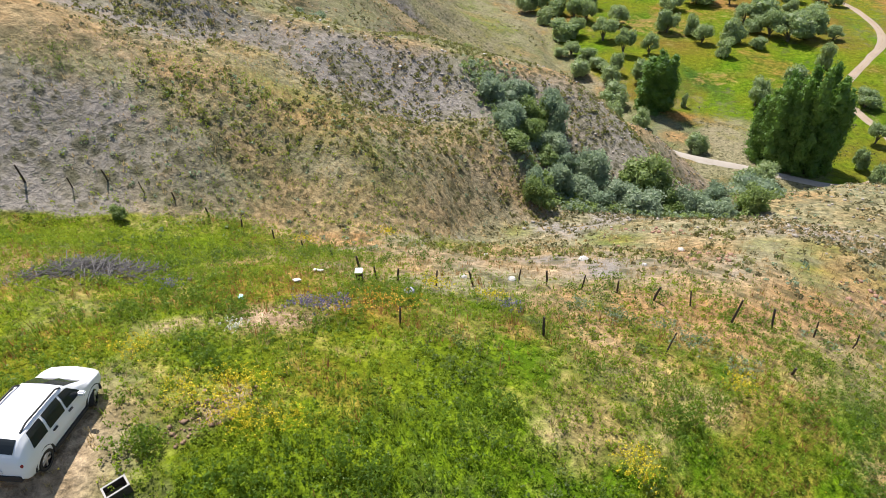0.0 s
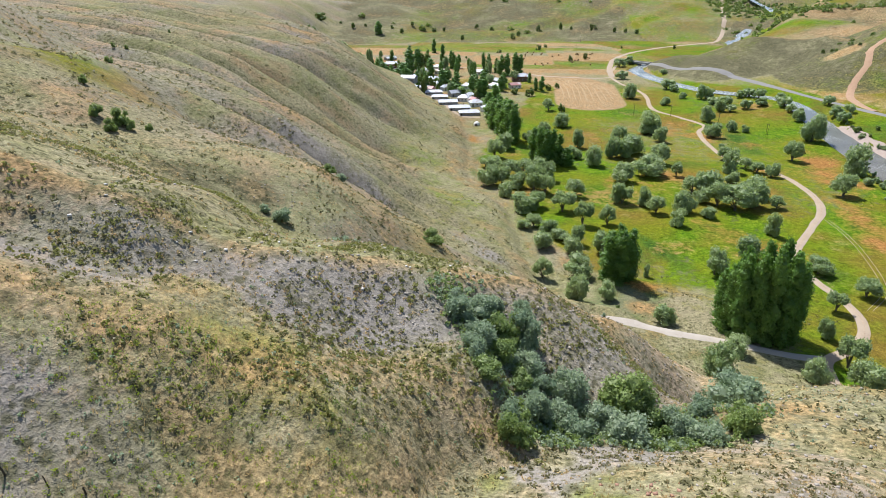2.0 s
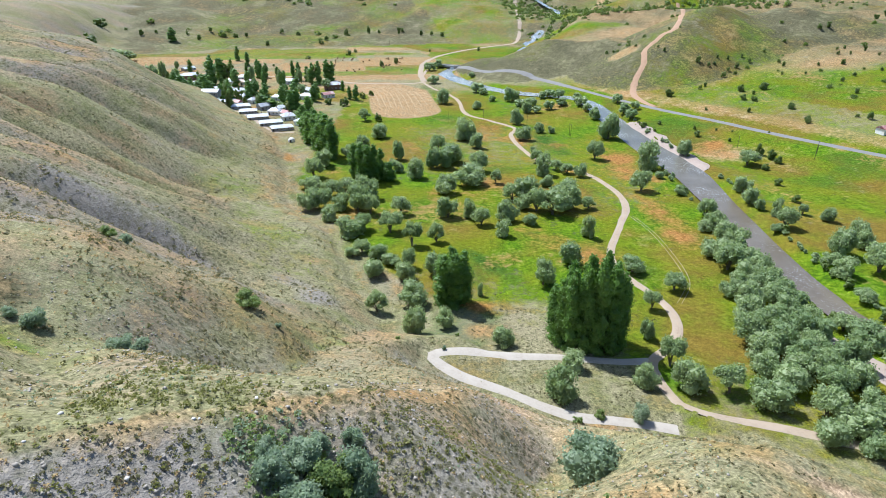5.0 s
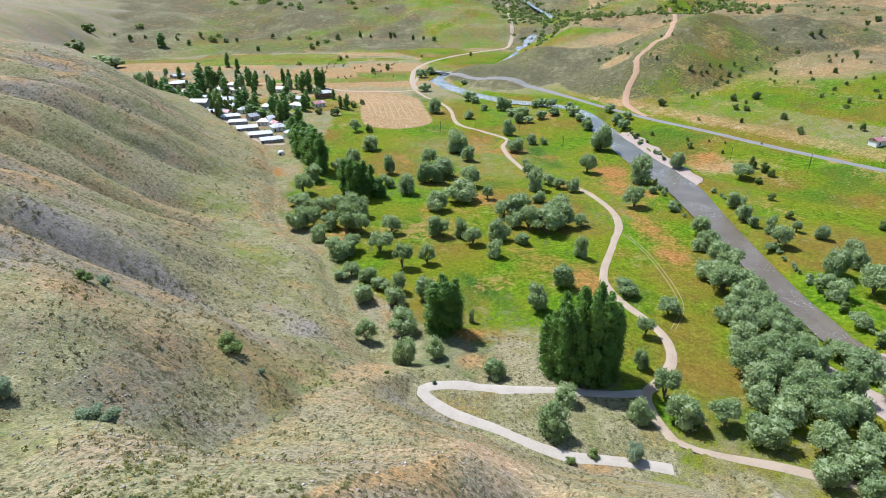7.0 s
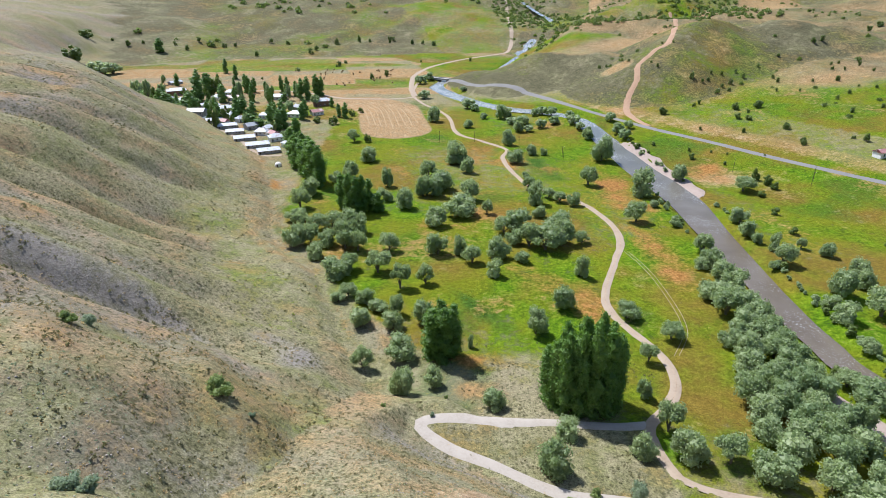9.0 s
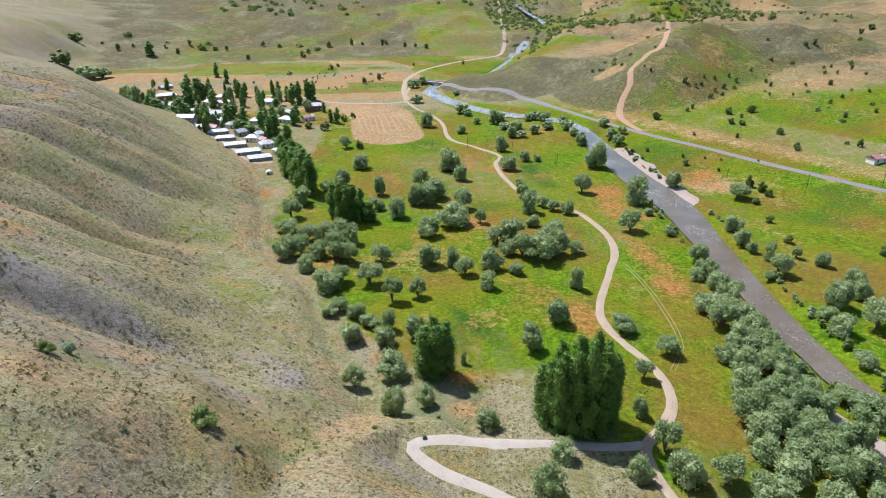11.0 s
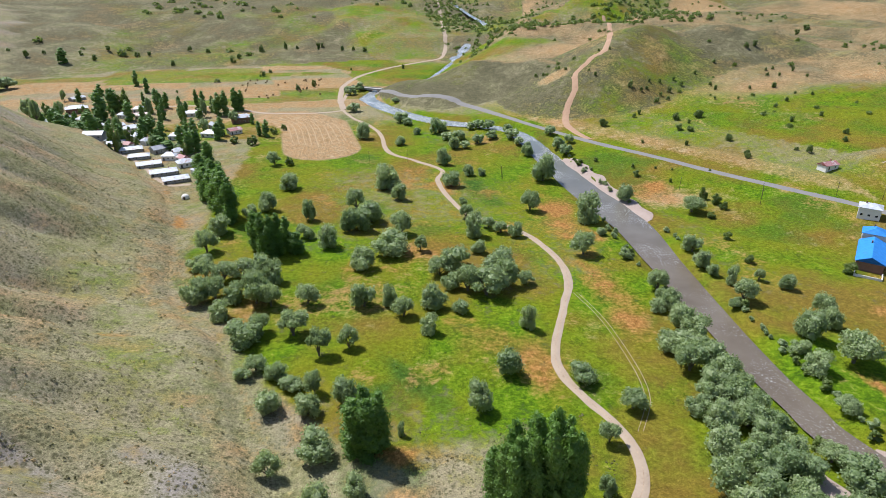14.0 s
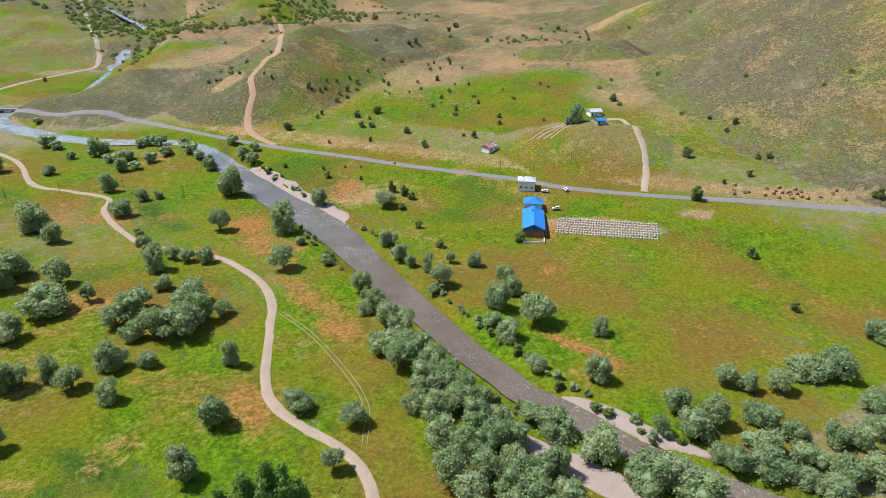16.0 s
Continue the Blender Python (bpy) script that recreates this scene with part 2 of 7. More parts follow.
MEADOW_TREES_D = [(-17, 224, 7.9, 6.8), (-14, 206, 10.2, 7.5), (-6, 228, 8.8, 8.6), (-25, 200, 6.7, 7.2), (-12, 186, 7.3, 9.4), (-3, 191, 5.8, 6.4), (15, 181, 6.8, 5.6), (68, 230, 8.5, 6.0), (79, 216, 8.5, 6.4), (67, 203, 6.2, 6.7), (60, 185, 4.6, 6.6), (34, 167, 7.5, 5.5), (28, 154, 8.3, 8.8), (52, 160, 6.3, 6.9), (62, 170, 7.6, 8.8), (64, 160, 10.1, 9.0), (74, 158, 8.6, 7.6), (10, 212, 2.3, 4.7), (-62, 388, 7.4, 6.5), (63, 511, 8.8, 8.9), (58, 564, 10.7, 8.7), (-3, 547, 12.2, 12.1), (24, 525, 8.1, 6.4), (39, 556, 4.8, 4.4)]
MEADOW_TREES_E = [(-28, 355, 6.1, 5.4)]
BANK_TREES_A = [(115, 362, 12.4, 14.5), (115, 344, 4.8, 3.6), (99, 323, 10.9, 10.0), (116, 317, 5.0, 4.4), (118, 286, 8.3, 8.2), (111, 270, 6.5, 4.6), (117, 271, 7.4, 8.0), (114, 256, 9.5, 9.2), (116, 249, 10.2, 8.8), (105, 244, 9.7, 7.5), (105, 232, 10.4, 10.0), (115, 237, 7.8, 6.8), (112, 224, 9.2, 9.4), (104, 218, 9.9, 8.7), (110, 215, 8.8, 7.7), (97, 212, 6.7, 5.9), (101, 205, 9.3, 8.2), (109, 205, 8.5, 7.5), (108, 197, 8.2, 7.2), (96, 194, 9.3, 8.4), (100, 188, 9.2, 8.3), (107, 187, 8.7, 7.8), (90, 183, 8.7, 9.2), (98, 178, 8.7, 8.0)]
BANK_TREES_D = [(115.0, 228, 7.5, 7.0), (114.5, 219, 7.5, 7.0), (114.0, 210, 7.5, 7.0), (113.5, 201, 7.5, 7.0), (114.0, 193, 7.0, 6.5), (113.0, 185, 7.5, 7.0), (115.0, 242, 7.0, 6.0), (116.0, 263, 6.5, 5.5), (117.0, 278, 6.0, 5.0)]
BANK_TREES_C = [(82, 153, 9.5, 7.5), (95, 149, 9.0, 7.5), (98, 143, 9.5, 7.5), (90, 159, 8.5, 7.5), (101, 157, 9.0, 8.0), (106, 149, 8.5, 7.5), (104, 166, 8.5, 7.5), (110, 160, 8.0, 7.5), (88, 166, 7.5, 6.5), (96, 164, 8.5, 7.0), (90, 139, 7.5, 6.0), (107, 138, 8.0, 6.5), (99, 134, 8.0, 6.0)]
BANK_TREES_B = [(106, 177, 7.4, 6.7), (109, 171, 7.3, 7.8), (99, 170, 8.4, 7.8), (115, 170, 6.5, 9.1), (90, 174, 8.3, 7.7), (123, 189, 7.6, 5.4), (126, 181, 11.3, 6.8), (128, 168, 10.7, 9.5), (131, 154, 11.6, 8.4), (138, 152, 8.8, 7.8), (138, 144, 12.7, 7.6)]
EAST_TREES_A = [(145, 362, 4.7, 3.5), (145, 350, 4.6, 4.0), (145, 339, 4.5, 3.3), (143, 326, 5.4, 4.7), (144, 319, 6.9, 7.2), (150, 320, 8.1, 8.2), (146, 304, 7.7, 8.4), (141, 308, 7.7, 5.6), (147, 296, 5.0, 5.5), (141, 291, 6.4, 6.6), (142, 281, 8.1, 6.0), (142, 270, 5.6, 3.8), (151, 287, 4.9, 8.7), (148, 273, 9.4, 9.2), (164, 289, 4.6, 5.1), (171, 281, 6.6, 6.3), (156, 246, 10.2, 11.3), (173, 261, 8.6, 8.5), (169, 251, 6.9, 8.6), (147, 237, 7.6, 4.6), (146, 226, 9.3, 7.6), (140, 220, 3.9, 3.9), (142, 208, 7.5, 4.5), (141, 214, 3.8, 2.4)]
EAST_TREES_B = [(161, 230, 14.0, 11.1), (176, 211, 7.0, 6.6), (155, 193, 9.1, 9.3), (163, 169, 8.5, 8.7), (150, 165, 5.8, 6.0), (158, 159, 9.7, 8.5), (167, 159, 8.3, 9.3), (187, 168, 7.3, 7.2), (190, 163, 6.5, 7.3), (199, 157, 8.3, 7.2), (179, 151, 8.3, 7.2), (178, 155, 6.7, 5.8), (221, 152, 13.1, 10.0), (213, 157, 11.2, 6.7), (180, 142, 8.0, 7.0), (189, 136, 8.0, 7.0), (193, 131, 6.3, 7.4), (168, 145, 10.9, 7.6), (162, 139, 12.0, 7.2), (174, 135, 9.1, 6.1), (176, 127, 10.3, 7.2), (166, 132, 7.3, 4.6), (168, 126, 8.6, 5.7), (261, 153, 12.4, 7.4)]
EAST_TREES_C = [(214, 135, 10.3, 6.9), (203, 130, 8.1, 7.0), (156, 145, 7.5, 6.7), (156, 150, 6.2, 4.6), (183, 122, 8.9, 7.7), (145, 390, 9.5, 9.7), (174, 368, 12.6, 8.4), (128, 502, 13.1, 12.6), (126, 476, 9.5, 10.0), (108, 430, 14.4, 16.9), (120, 436, 5.4, 5.5), (111, 482, 8.7, 7.8), (330, 378, 11.6, 12.2), (323, 379, 6.1, 6.4)]
SMALL_TREES_A = [(286, 218, 6.3, 5.0), (254, 181, 4.0, 4.0), (187, 381, 5.3, 7.4), (191, 374, 6.5, 5.8), (191, 367, 5.1, 4.5), (180, 358, 5.0, 3.7), (174, 332, 4.6, 4.1), (170, 306, 4.8, 4.2), (241, 432, 3.9, 4.3), (224, 491, 5.9, 4.5), (179, 522, 7.6, 6.0), (216, 463, 3.2, 3.7), (138, 452, 5.0, 3.7), (165, 423, 4.9, 4.3), (247, 511, 7.1, 5.6), (231, 512, 6.1, 5.6), (229, 487, 4.2, 3.8), (244, 460, 5.7, 4.3), (240, 429, 3.8, 3.5), (314, 442, 4.3, 3.9), (306, 431, 4.1, 3.4), (406, 414, 8.0, 5.6), (361, 311, 7.9, 6.4), (316, 270, 8.1, 8.5)]
SMALL_TREES_B = [(366, 271, 4.7, 4.2), (346, 274, 2.6, 3.0), (392, 282, 4.9, 3.0), (397, 278, 4.9, 3.8), (393, 213, 7.4, 6.7), (422, 319, 4.7, 5.1), (412, 318, 3.8, 3.5), (423, 339, 3.2, 3.0)]
TRACK = [(120.6, 129.5), (101.5, 136.4), (82.9, 143.3), (70.2, 146.5), (60.0, 151.0), (57.0, 158.7), (56.4, 166.3), (57.8, 172.9), (64.0, 178.7), (70.3, 187.2), (73.1, 198.0), (71.2, 210.1), (65.9, 223.8), (63.0, 235.1), (64.2, 247.5), (73.6, 271.0), (83.0, 293.2), (86.2, 312.5), (83.4, 332.5), (76.8, 351.1), (63.1, 369.3), (52.8, 380.8), (46.5, 406.0), (43.4, 437.9), (48.2, 459.5), (32.5, 482.9), (15.0, 507.7), (10.2, 558.5), (0.0, 594.0), (-14.0, 624.5), (-25.4, 672.7), (-21.6, 736.2)]
BEND = [(55.0, 143.0), (47.0, 144.4), (38.0, 145.3), (30.5, 146.0), (22.5, 149.0), (11.5, 155.2), (2.5, 159.4), (-4.5, 165.0), (-5.9, 169.2), (1.4, 171.8), (16.6, 171.4), (29.0, 172.2), (44.3, 171.7), (56.9, 172.8)]
HIGHWAY = [(78.2, 645.1), (109.1, 588.0), (135.9, 532.8), (161.3, 488.0), (186.5, 451.6), (209.0, 415.7), (231.0, 384.1), (256.1, 349.1), (269.3, 324.6), (298.1, 291.4), (333.1, 258.2), (359.7, 228.9), (383.4, 203.7)]
RED_ROAD = [(160.4, 496.6), (155.0, 534.2), (164.1, 565.8), (174.3, 582.7), (181.2, 604.6), (199.4, 619.2), (224.0, 649.0), (303.7, 855.5), (333.3, 964.1)]
FARM_ROAD = [(302.1, 294.6), (326.1, 313.7), (341.5, 329.9), (350.1, 342.5), (378.6, 377.4), (370.3, 388.8)]
# Poplars in clumps.
TRACK_POPLARS = [(32.2, 181.0, 6.6, 27.0), (34.6, 178.0, 6.8, 31.5), (38.0, 176.5, 7.0, 34.0), (42.0, 176.0, 7.2, 35.0), (46.0, 177.0, 7.0, 33.8), (49.2, 179.5, 6.6, 30.5), (35.2, 183.5, 6.8, 31.0), (39.2, 181.0, 7.2, 35.4), (43.6, 181.0, 7.2, 35.6), (47.6, 183.0, 6.8, 32.0), (40.2, 185.5, 7.0, 32.0), (44.6, 186.0, 6.8, 31.0), (50.6, 183.0, 6.0, 26.0), (30.6, 184.0, 5.6, 23.0)]
BANK_POPLARS = [(-3.0, 206.5, 5.5, 19.5), (0.6, 204.0, 6.1, 21.3), (3.9, 206.9, 5.1, 19.7), (-0.6, 210.1, 5.6, 19.7)]
MEADOW_POPLARS = [(-51.3, 344.7, 5.4, 20.1), (-47.0, 339.0, 5.3, 21.7), (-43.2, 336.6, 5.3, 21.6), (-39.9, 338.1, 4.7, 21.2), (-36.8, 341.9, 4.7, 18.2), (-32.0, 338.6, 5.9, 11.5)]
LANE_POPLARS = [(-95.5, 431.2, 8.2, 18.1), (-89.9, 416.6, 7.9, 21.3), (-84.0, 405.1, 8.4, 22.8), (-78.9, 396.3, 8.2, 24.5), (-74.4, 389.9, 8.1, 25.6), (-69.4, 380.8, 7.2, 25.2), (-89.9, 431.0, 7.4, 22.1), (-81.6, 416.3, 7.2, 21.4), (-101.6, 450.8, 7.7, 19.0), (-102.8, 475.2, 7.3, 20.1)]
POPLAR_GROUPS = [TRACK_POPLARS, BANK_POPLARS, MEADOW_POPLARS, LANE_POPLARS]

# Shrubs: x, y, width, height.
GULLY_SHRUBS_A = [(-18, 64, 3.4, 2.3), (-16, 67, 3.5, 2.1), (-13, 66, 4.1, 2.9), (-11, 67, 4.3, 4.0), (-15, 62, 3.9, 2.4), (-13, 62, 3.7, 2.2), (-15, 59, 2.8, 1.8), (-10, 63, 3.4, 2.0), (-8, 61, 3.3, 2.2), (-5, 63, 4.2, 3.9), (-6, 59, 3.4, 2.4), (-8, 57, 3.3, 3.0), (-10, 53, 3.1, 2.6), (-2, 61, 4.6, 2.8), (-4, 58, 3.9, 2.3), (1, 60, 4.5, 2.7), (4, 63, 3.6, 2.5), (6, 64, 3.6, 3.2), (9, 63, 3.5, 2.4), (13, 66, 3.6, 3.2), (9, 70, 3.3, 2.1), (-19, 66, 2.3, 1.4), (-15, 69, 2.1, 1.5), (-12, 71, 2.1, 1.5)]
GREEN_SHRUBS_A = [(-13, 57, 3.4, 2.0), (-10, 60, 3.0, 1.8), (1, 65, 6.0, 4.3), (-9, 52, 3.3, 3.1), (3, 65, 2.9, 1.8)]
PALE_SHRUBS_A = [(17.9, 90.2, 8.4, 6.2)]
SLOPE_BUSHES_A = [(-46, 141, 6.6, 3.9), (-48, 97, 6.6, 4.0), (-55, 97, 3.0, 2.0), (-57, 96, 4.4, 2.9), (-75, 151, 3.4, 2.7), (-75, 145, 4.1, 2.6), (-3, 172, 1.9, 1.3), (-16, 172, 1.9, 1.2), (1, 182, 1.5, 1.3), (46, 146, 5.6, 5.0), (-39, 138, 1.9, 1.3), (30, 144, 2.8, 1.8), (36, 146, 3.4, 2.4)]
UPPER_BUSHES_A = [(-101, 104, 3.1, 2.8), (-102, 108, 4.3, 3.9), (-100, 108, 2.4, 2.1), (-143, 150, 2.9, 2.2), (-122, 120, 2.8, 2.4), (-106, 106, 4.2, 2.8), (-99, 112, 2.2, 1.8), (-191, 202, 1.8, 2.1), (-187, 204, 1.6, 1.7), (-213, 260, 1.5, 2.0)]
POSTS = [(-38.9, 23.1, 1.28), (-36.9, 24.7, 0.89), (-35.6, 26.5, 0.88), (-33.2, 27.1, 0.89), (-31.2, 27.7, 0.58), (-28.4, 27.6, 0.67), (-25.9, 27.8, 0.63), (-22.8, 27.2, 0.88), (-20.0, 26.4, 0.69), (-16.7, 24.8, 0.58), (-13.8, 23.0, 0.87), (-12.1, 21.7, 0.96), (-10.9, 21.9, 0.85), (-9.0, 22.6, 0.98), (-7.3, 23.7, 0.84), (-5.1, 25.4, 0.94), (-3.6, 25.7, 1.02), (-1.7, 26.0, 1.13), (0.2, 26.1, 0.80), (2.1, 25.6, 0.97), (3.9, 25.7, 0.88), (5.8, 24.8, 1.41), (7.8, 25.4, 1.04), (9.9, 26.0, 0.92), (11.9, 26.5, 0.96), (8.2, 21.8, 0.51), (-8.5, 16.9, 0.98), (-2.6, 19.5, 1.09), (2.8, 20.6, 1.07)]
HIVE = (-12.73, 21.07)
BOARD = (-15.06, 20.75)
BOARD2 = (-15.06, 18.89)
WHITE_STONE = (-2.23, 31.61)
ROCK1 = (-8.18, 24.73)
ROCK2 = (-5.58, 25.73)
BAG = (-9.63, 20.55)
BUCKET = (-15.76, 15.67)
TROUGH = (-12.19, 5.45)
REAR_WHEEL = (-14.32, 5.20)
FRONT_WHEEL = (-15.18, 7.59)
PILE1 = (-25.66, 14.54)
PILE2 = (-23.64, 15.48)
PILE3 = (-22.63, 16.95)
WHITE_FLOWER = (-13.65, 12.78)
DARK_BUSH = (-32.74, 24.15)
FLOWERS = [(-12.73, 8.96), (-11.65, 10.16), (-10.66, 8.94), (-15.84, 10.08), (-11.00, 10.51), (-9.04, 9.51), (-8.49, 21.19), (-5.56, 21.24), (-20.53, 27.64), (-16.35, 31.59), (5.61, 19.23), (2.16, 13.08), (-11.26, 9.04), (-10.17, 8.68), (1.74, 13.20)]
ORANGE_FLOWERS = [(-9.05, 17.69), (-9.93, 17.78), (-8.93, 18.67), (-10.03, 16.86)]
PURPLE_FLOWERS = [(-12.41, 16.06), (-11.86, 15.94), (-11.25, 16.07), (-12.65, 15.64), (-18.95, 15.07), (-11.21, 16.48), (-4.48, 20.37)]
# Houses: x, y, length.
HOUSES = [(-118, 455, 15), (-130, 471, 16), (-145, 490, 15), (-158, 510, 13), (-170, 530, 15), (-193, 531, 13), (-162, 363, 7), (-411, 795, 31), (-191, 359, 7), (-290, 733, 14), (-265, 672, 18), (-217, 609, 8), (-197, 556, 9), (-207, 604, 10), (-191, 594, 13), (-176, 540, 8), (-165, 550, 7), (-148, 563, 9), (-133, 517, 8), (-125, 498, 8)]
HOUSES += [(-123, 569, 12), (-106, 576, 10), (-108, 616, 16), (-156, 647, 15), (-269, 626, 9), (-160, 365, 5), (-244, 631, 8), (-210, 671, 10), (-199, 643, 11), (-235, 640, 9), (-215, 645, 8), (-260, 640, 7), (-126, 596, 8), (-107, 470, 9), (-121, 488, 10), (-136, 506, 9), (-149, 525, 10), (-186, 548, 10), (-178, 566, 9)]
VILLAGE_TREES_A = [(-290, 641, 13.2, 18.9), (-268, 611, 10.5, 15.0), (-250, 598, 12.3, 16.6), (-233, 572, 12.8, 11.8), (-221, 567, 11.7, 10.8), (-219, 588, 13.1, 16.2), (-211, 553, 9.5, 9.7), (-232, 640, 14.3, 23.3), (-232, 672, 13.8, 19.9), (-224, 674, 13.8, 19.9), (-180, 528, 10.0, 17.5), (-205, 632, 10.8, 15.6), (-174, 571, 9.8, 14.1), (-175, 548, 8.5, 13.6), (-157, 560, 8.7, 13.9), (-154, 539, 14.0, 8.4), (-144, 529, 11.9, 7.1), (-238, 625, 12.9, 15.2), (-233, 585, 10.0, 11.3), (-405, 795, 27.1, 16.2), (-392, 804, 20.5, 12.5), (-450, 823, 25.2, 18.3), (-276, 641, 11.0, 15.8), (-137, 539, 9.3, 15.2)]
VILLAGE_TREES_B = [(-129, 545, 9.4, 18.3), (-174, 586, 10.1, 11.4)]
VILLAGE_POPLARS = [(-249, 689, 8.2, 24.4), (-235, 672, 6.9, 22.7), (-257, 807, 6.2, 19.0), (-232, 764, 5.2, 18.1), (-199, 698, 4.2, 11.8), (-151, 665, 5.7, 20.4), (-133, 644, 6.7, 22.0), (-127, 644, 6.7, 24.2), (-122, 665, 6.9, 22.7), (-117, 665, 5.7, 20.4), (-126, 519, 6.3, 17.7), (-123, 525, 6.4, 17.9), (-85, 566, 3.9, 12.6), (-79, 562, 4.9, 14.4), (-389, 939, 11.2, 20.3)]
PLAIN_TREES_A = [(-433, 943, 9.6, 9.2), (-423, 967, 6.5, 6.3), (-380, 974, 6.6, 7.1), (-358, 959, 9.0, 8.5), (-356, 1003, 7.6, 7.3), (-318, 1001, 10.2, 9.7), (-298, 990, 6.7, 6.4), (-257, 950, 8.1, 7.7), (-256, 1035, 7.9, 8.4), (-228, 1025, 8.7, 8.3), (-183, 968, 9.9, 9.4), (-178, 986, 8.4, 8.0), (-155, 1034, 8.8, 11.9), (-121, 1045, 8.0, 13.9), (-105, 1053, 6.3, 6.9), (-73, 1050, 8.0, 12.2), (-69, 1078, 7.3, 7.9), (-37, 1038, 8.0, 8.5), (-21, 1035, 7.1, 7.6), (-4, 1029, 8.8, 7.5), (-127, 857, 8.8, 8.3), (-121, 882, 6.0, 5.7), (-75, 761, 7.9, 8.0), (-60, 781, 7.4, 8.3)]
PLAIN_TREES_B = [(-173, 822, 8.5, 5.1), (-201, 761, 3.9, 3.7), (46, 901, 5.4, 5.9), (-21, 891, 3.8, 4.4), (-74, 571, 7.9, 6.2), (-52, 482, 7.6, 6.8), (-45, 430, 11.3, 8.5), (-86, 538, 10.3, 8.4), (-101, 545, 9.4, 5.7), (-487, 939, 23.8, 14.3), (-467, 968, 8.2, 4.9), (-68, 583, 6.0, 5.6)]
EAST_DOTS_A = [(231, 511, 5.3, 4.9), (236, 501, 3.5, 3.2), (230, 485, 4.6, 3.8), (248, 510, 7.0, 5.6), (246, 463, 4.4, 4.1), (240, 430, 3.7, 3.8), (234, 554, 5.2, 5.3), (245, 557, 3.8, 4.0), (226, 568, 3.9, 4.1), (232, 571, 3.9, 3.6), (242, 565, 3.9, 3.6), (252, 572, 4.9, 5.6), (267, 582, 4.0, 4.7), (218, 572, 5.8, 6.5), (206, 530, 4.1, 3.8), (212, 535, 3.7, 4.3), (179, 521, 5.9, 4.9), (192, 478, 3.3, 3.0), (194, 591, 3.0, 3.8), (176, 619, 4.2, 3.4), (156, 642, 4.4, 4.7), (161, 635, 3.8, 3.6), (209, 630, 3.2, 3.0), (219, 629, 2.6, 2.5)]
EAST_DOTS_B = [(290, 576, 3.9, 4.7), (289, 565, 3.9, 4.6), (292, 535, 2.7, 2.6), (277, 542, 2.8, 3.1), (312, 554, 3.3, 3.6), (343, 581, 3.9, 3.7), (349, 594, 3.0, 3.4), (329, 548, 5.1, 4.8), (351, 576, 2.9, 3.8), (298, 475, 4.1, 4.6), (305, 506, 3.9, 4.1), (319, 515, 4.4, 4.1), (334, 528, 2.7, 2.5), (372, 590, 4.0, 4.8), (371, 569, 3.4, 3.2), (343, 520, 3.1, 3.4), (364, 654, 6.6, 6.3), (375, 658, 5.5, 6.4), (356, 595, 3.0, 3.4), (332, 616, 3.1, 3.0), (485, 756, 7.6, 7.4), (508, 773, 10.4, 7.5), (321, 477, 4.1, 3.8), (276, 422, 5.1, 6.2)]
EAST_DOTS_C = [(272, 429, 3.7, 2.7), (208, 415, 2.2, 1.6), (188, 423, 1.8, 1.7), (168, 436, 3.0, 3.5), (150, 454, 3.6, 3.2), (143, 442, 3.1, 2.4), (153, 412, 2.2, 2.7), (180, 429, 2.2, 2.0), (180, 408, 2.9, 2.6), (315, 621, 4.2, 4.0), (288, 601, 4.1, 3.9), (248, 583, 3.5, 3.8), (238, 581, 3.0, 3.3), (263, 589, 3.5, 3.8), (191, 600, 3.0, 2.9)]
UPSTREAM_WILLOWS_A = [(-18, 731, 13.9, 9.1), (-8, 749, 11.6, 9.5), (1, 723, 8.7, 8.1), (-13, 649, 13.5, 8.1), (14, 674, 8.2, 12.3), (21, 665, 9.2, 8.5), (29, 652, 11.3, 7.0), (37, 639, 10.0, 6.9), (44, 626, 10.8, 6.7), (50, 618, 8.6, 5.7), (28, 599, 13.5, 9.2), (34, 589, 10.2, 6.2), (53, 557, 9.7, 11.8), (57, 589, 8.2, 5.4), (61, 536, 10.3, 6.2), (70, 535, 11.2, 7.3), (82, 556, 7.7, 6.1), (89, 556, 10.6, 6.8), (95, 549, 10.5, 7.6), (103, 551, 11.5, 7.6)]
UPSTREAM_WILLOWS_A += [(107, 534, 9.3, 6.6), (109, 556, 11.5, 6.9), (113, 489, 6.8, 7.1), (108, 519, 11.7, 7.9), (94, 526, 10.1, 6.4), (136, 515, 9.8, 7.2), (134, 488, 10.2, 7.5), (144, 494, 7.7, 6.2), (136, 474, 9.9, 7.3), (110, 504, 8.8, 6.2)]
UPSTREAM_WILLOWS_B = [(82, 520, 9.9, 7.2), (71, 511, 8.9, 5.3), (16, 693, 6.0, 5.6), (27, 679, 7.0, 5.3), (39, 558, 7.8, 5.1)]
FAR_ROAD = [(-22.0, 658.4), (-27.6, 706.7), (-26.9, 781.3), (-14.0, 835.0), (3.0, 871.0), (36.0, 917.0), (77.0, 957.0), (106.0, 990.0), (121.0, 1072.0), (132.0, 1221.0), (147.0, 1452.0)]
VILLAGE_ROAD = [(-20.8, 655.1), (-41.2, 646.4), (-69.1, 646.6), (-97.8, 652.8), (-124.1, 674.4), (-174.4, 692.3), (-228.7, 679.4)]
BRIDGE_ROAD = [(-24.0, 772.8), (-5.3, 768.7), (16.6, 721.7), (44.7, 680.9), (81.0, 643.9), (113.1, 580.2), (128.7, 520.6)]
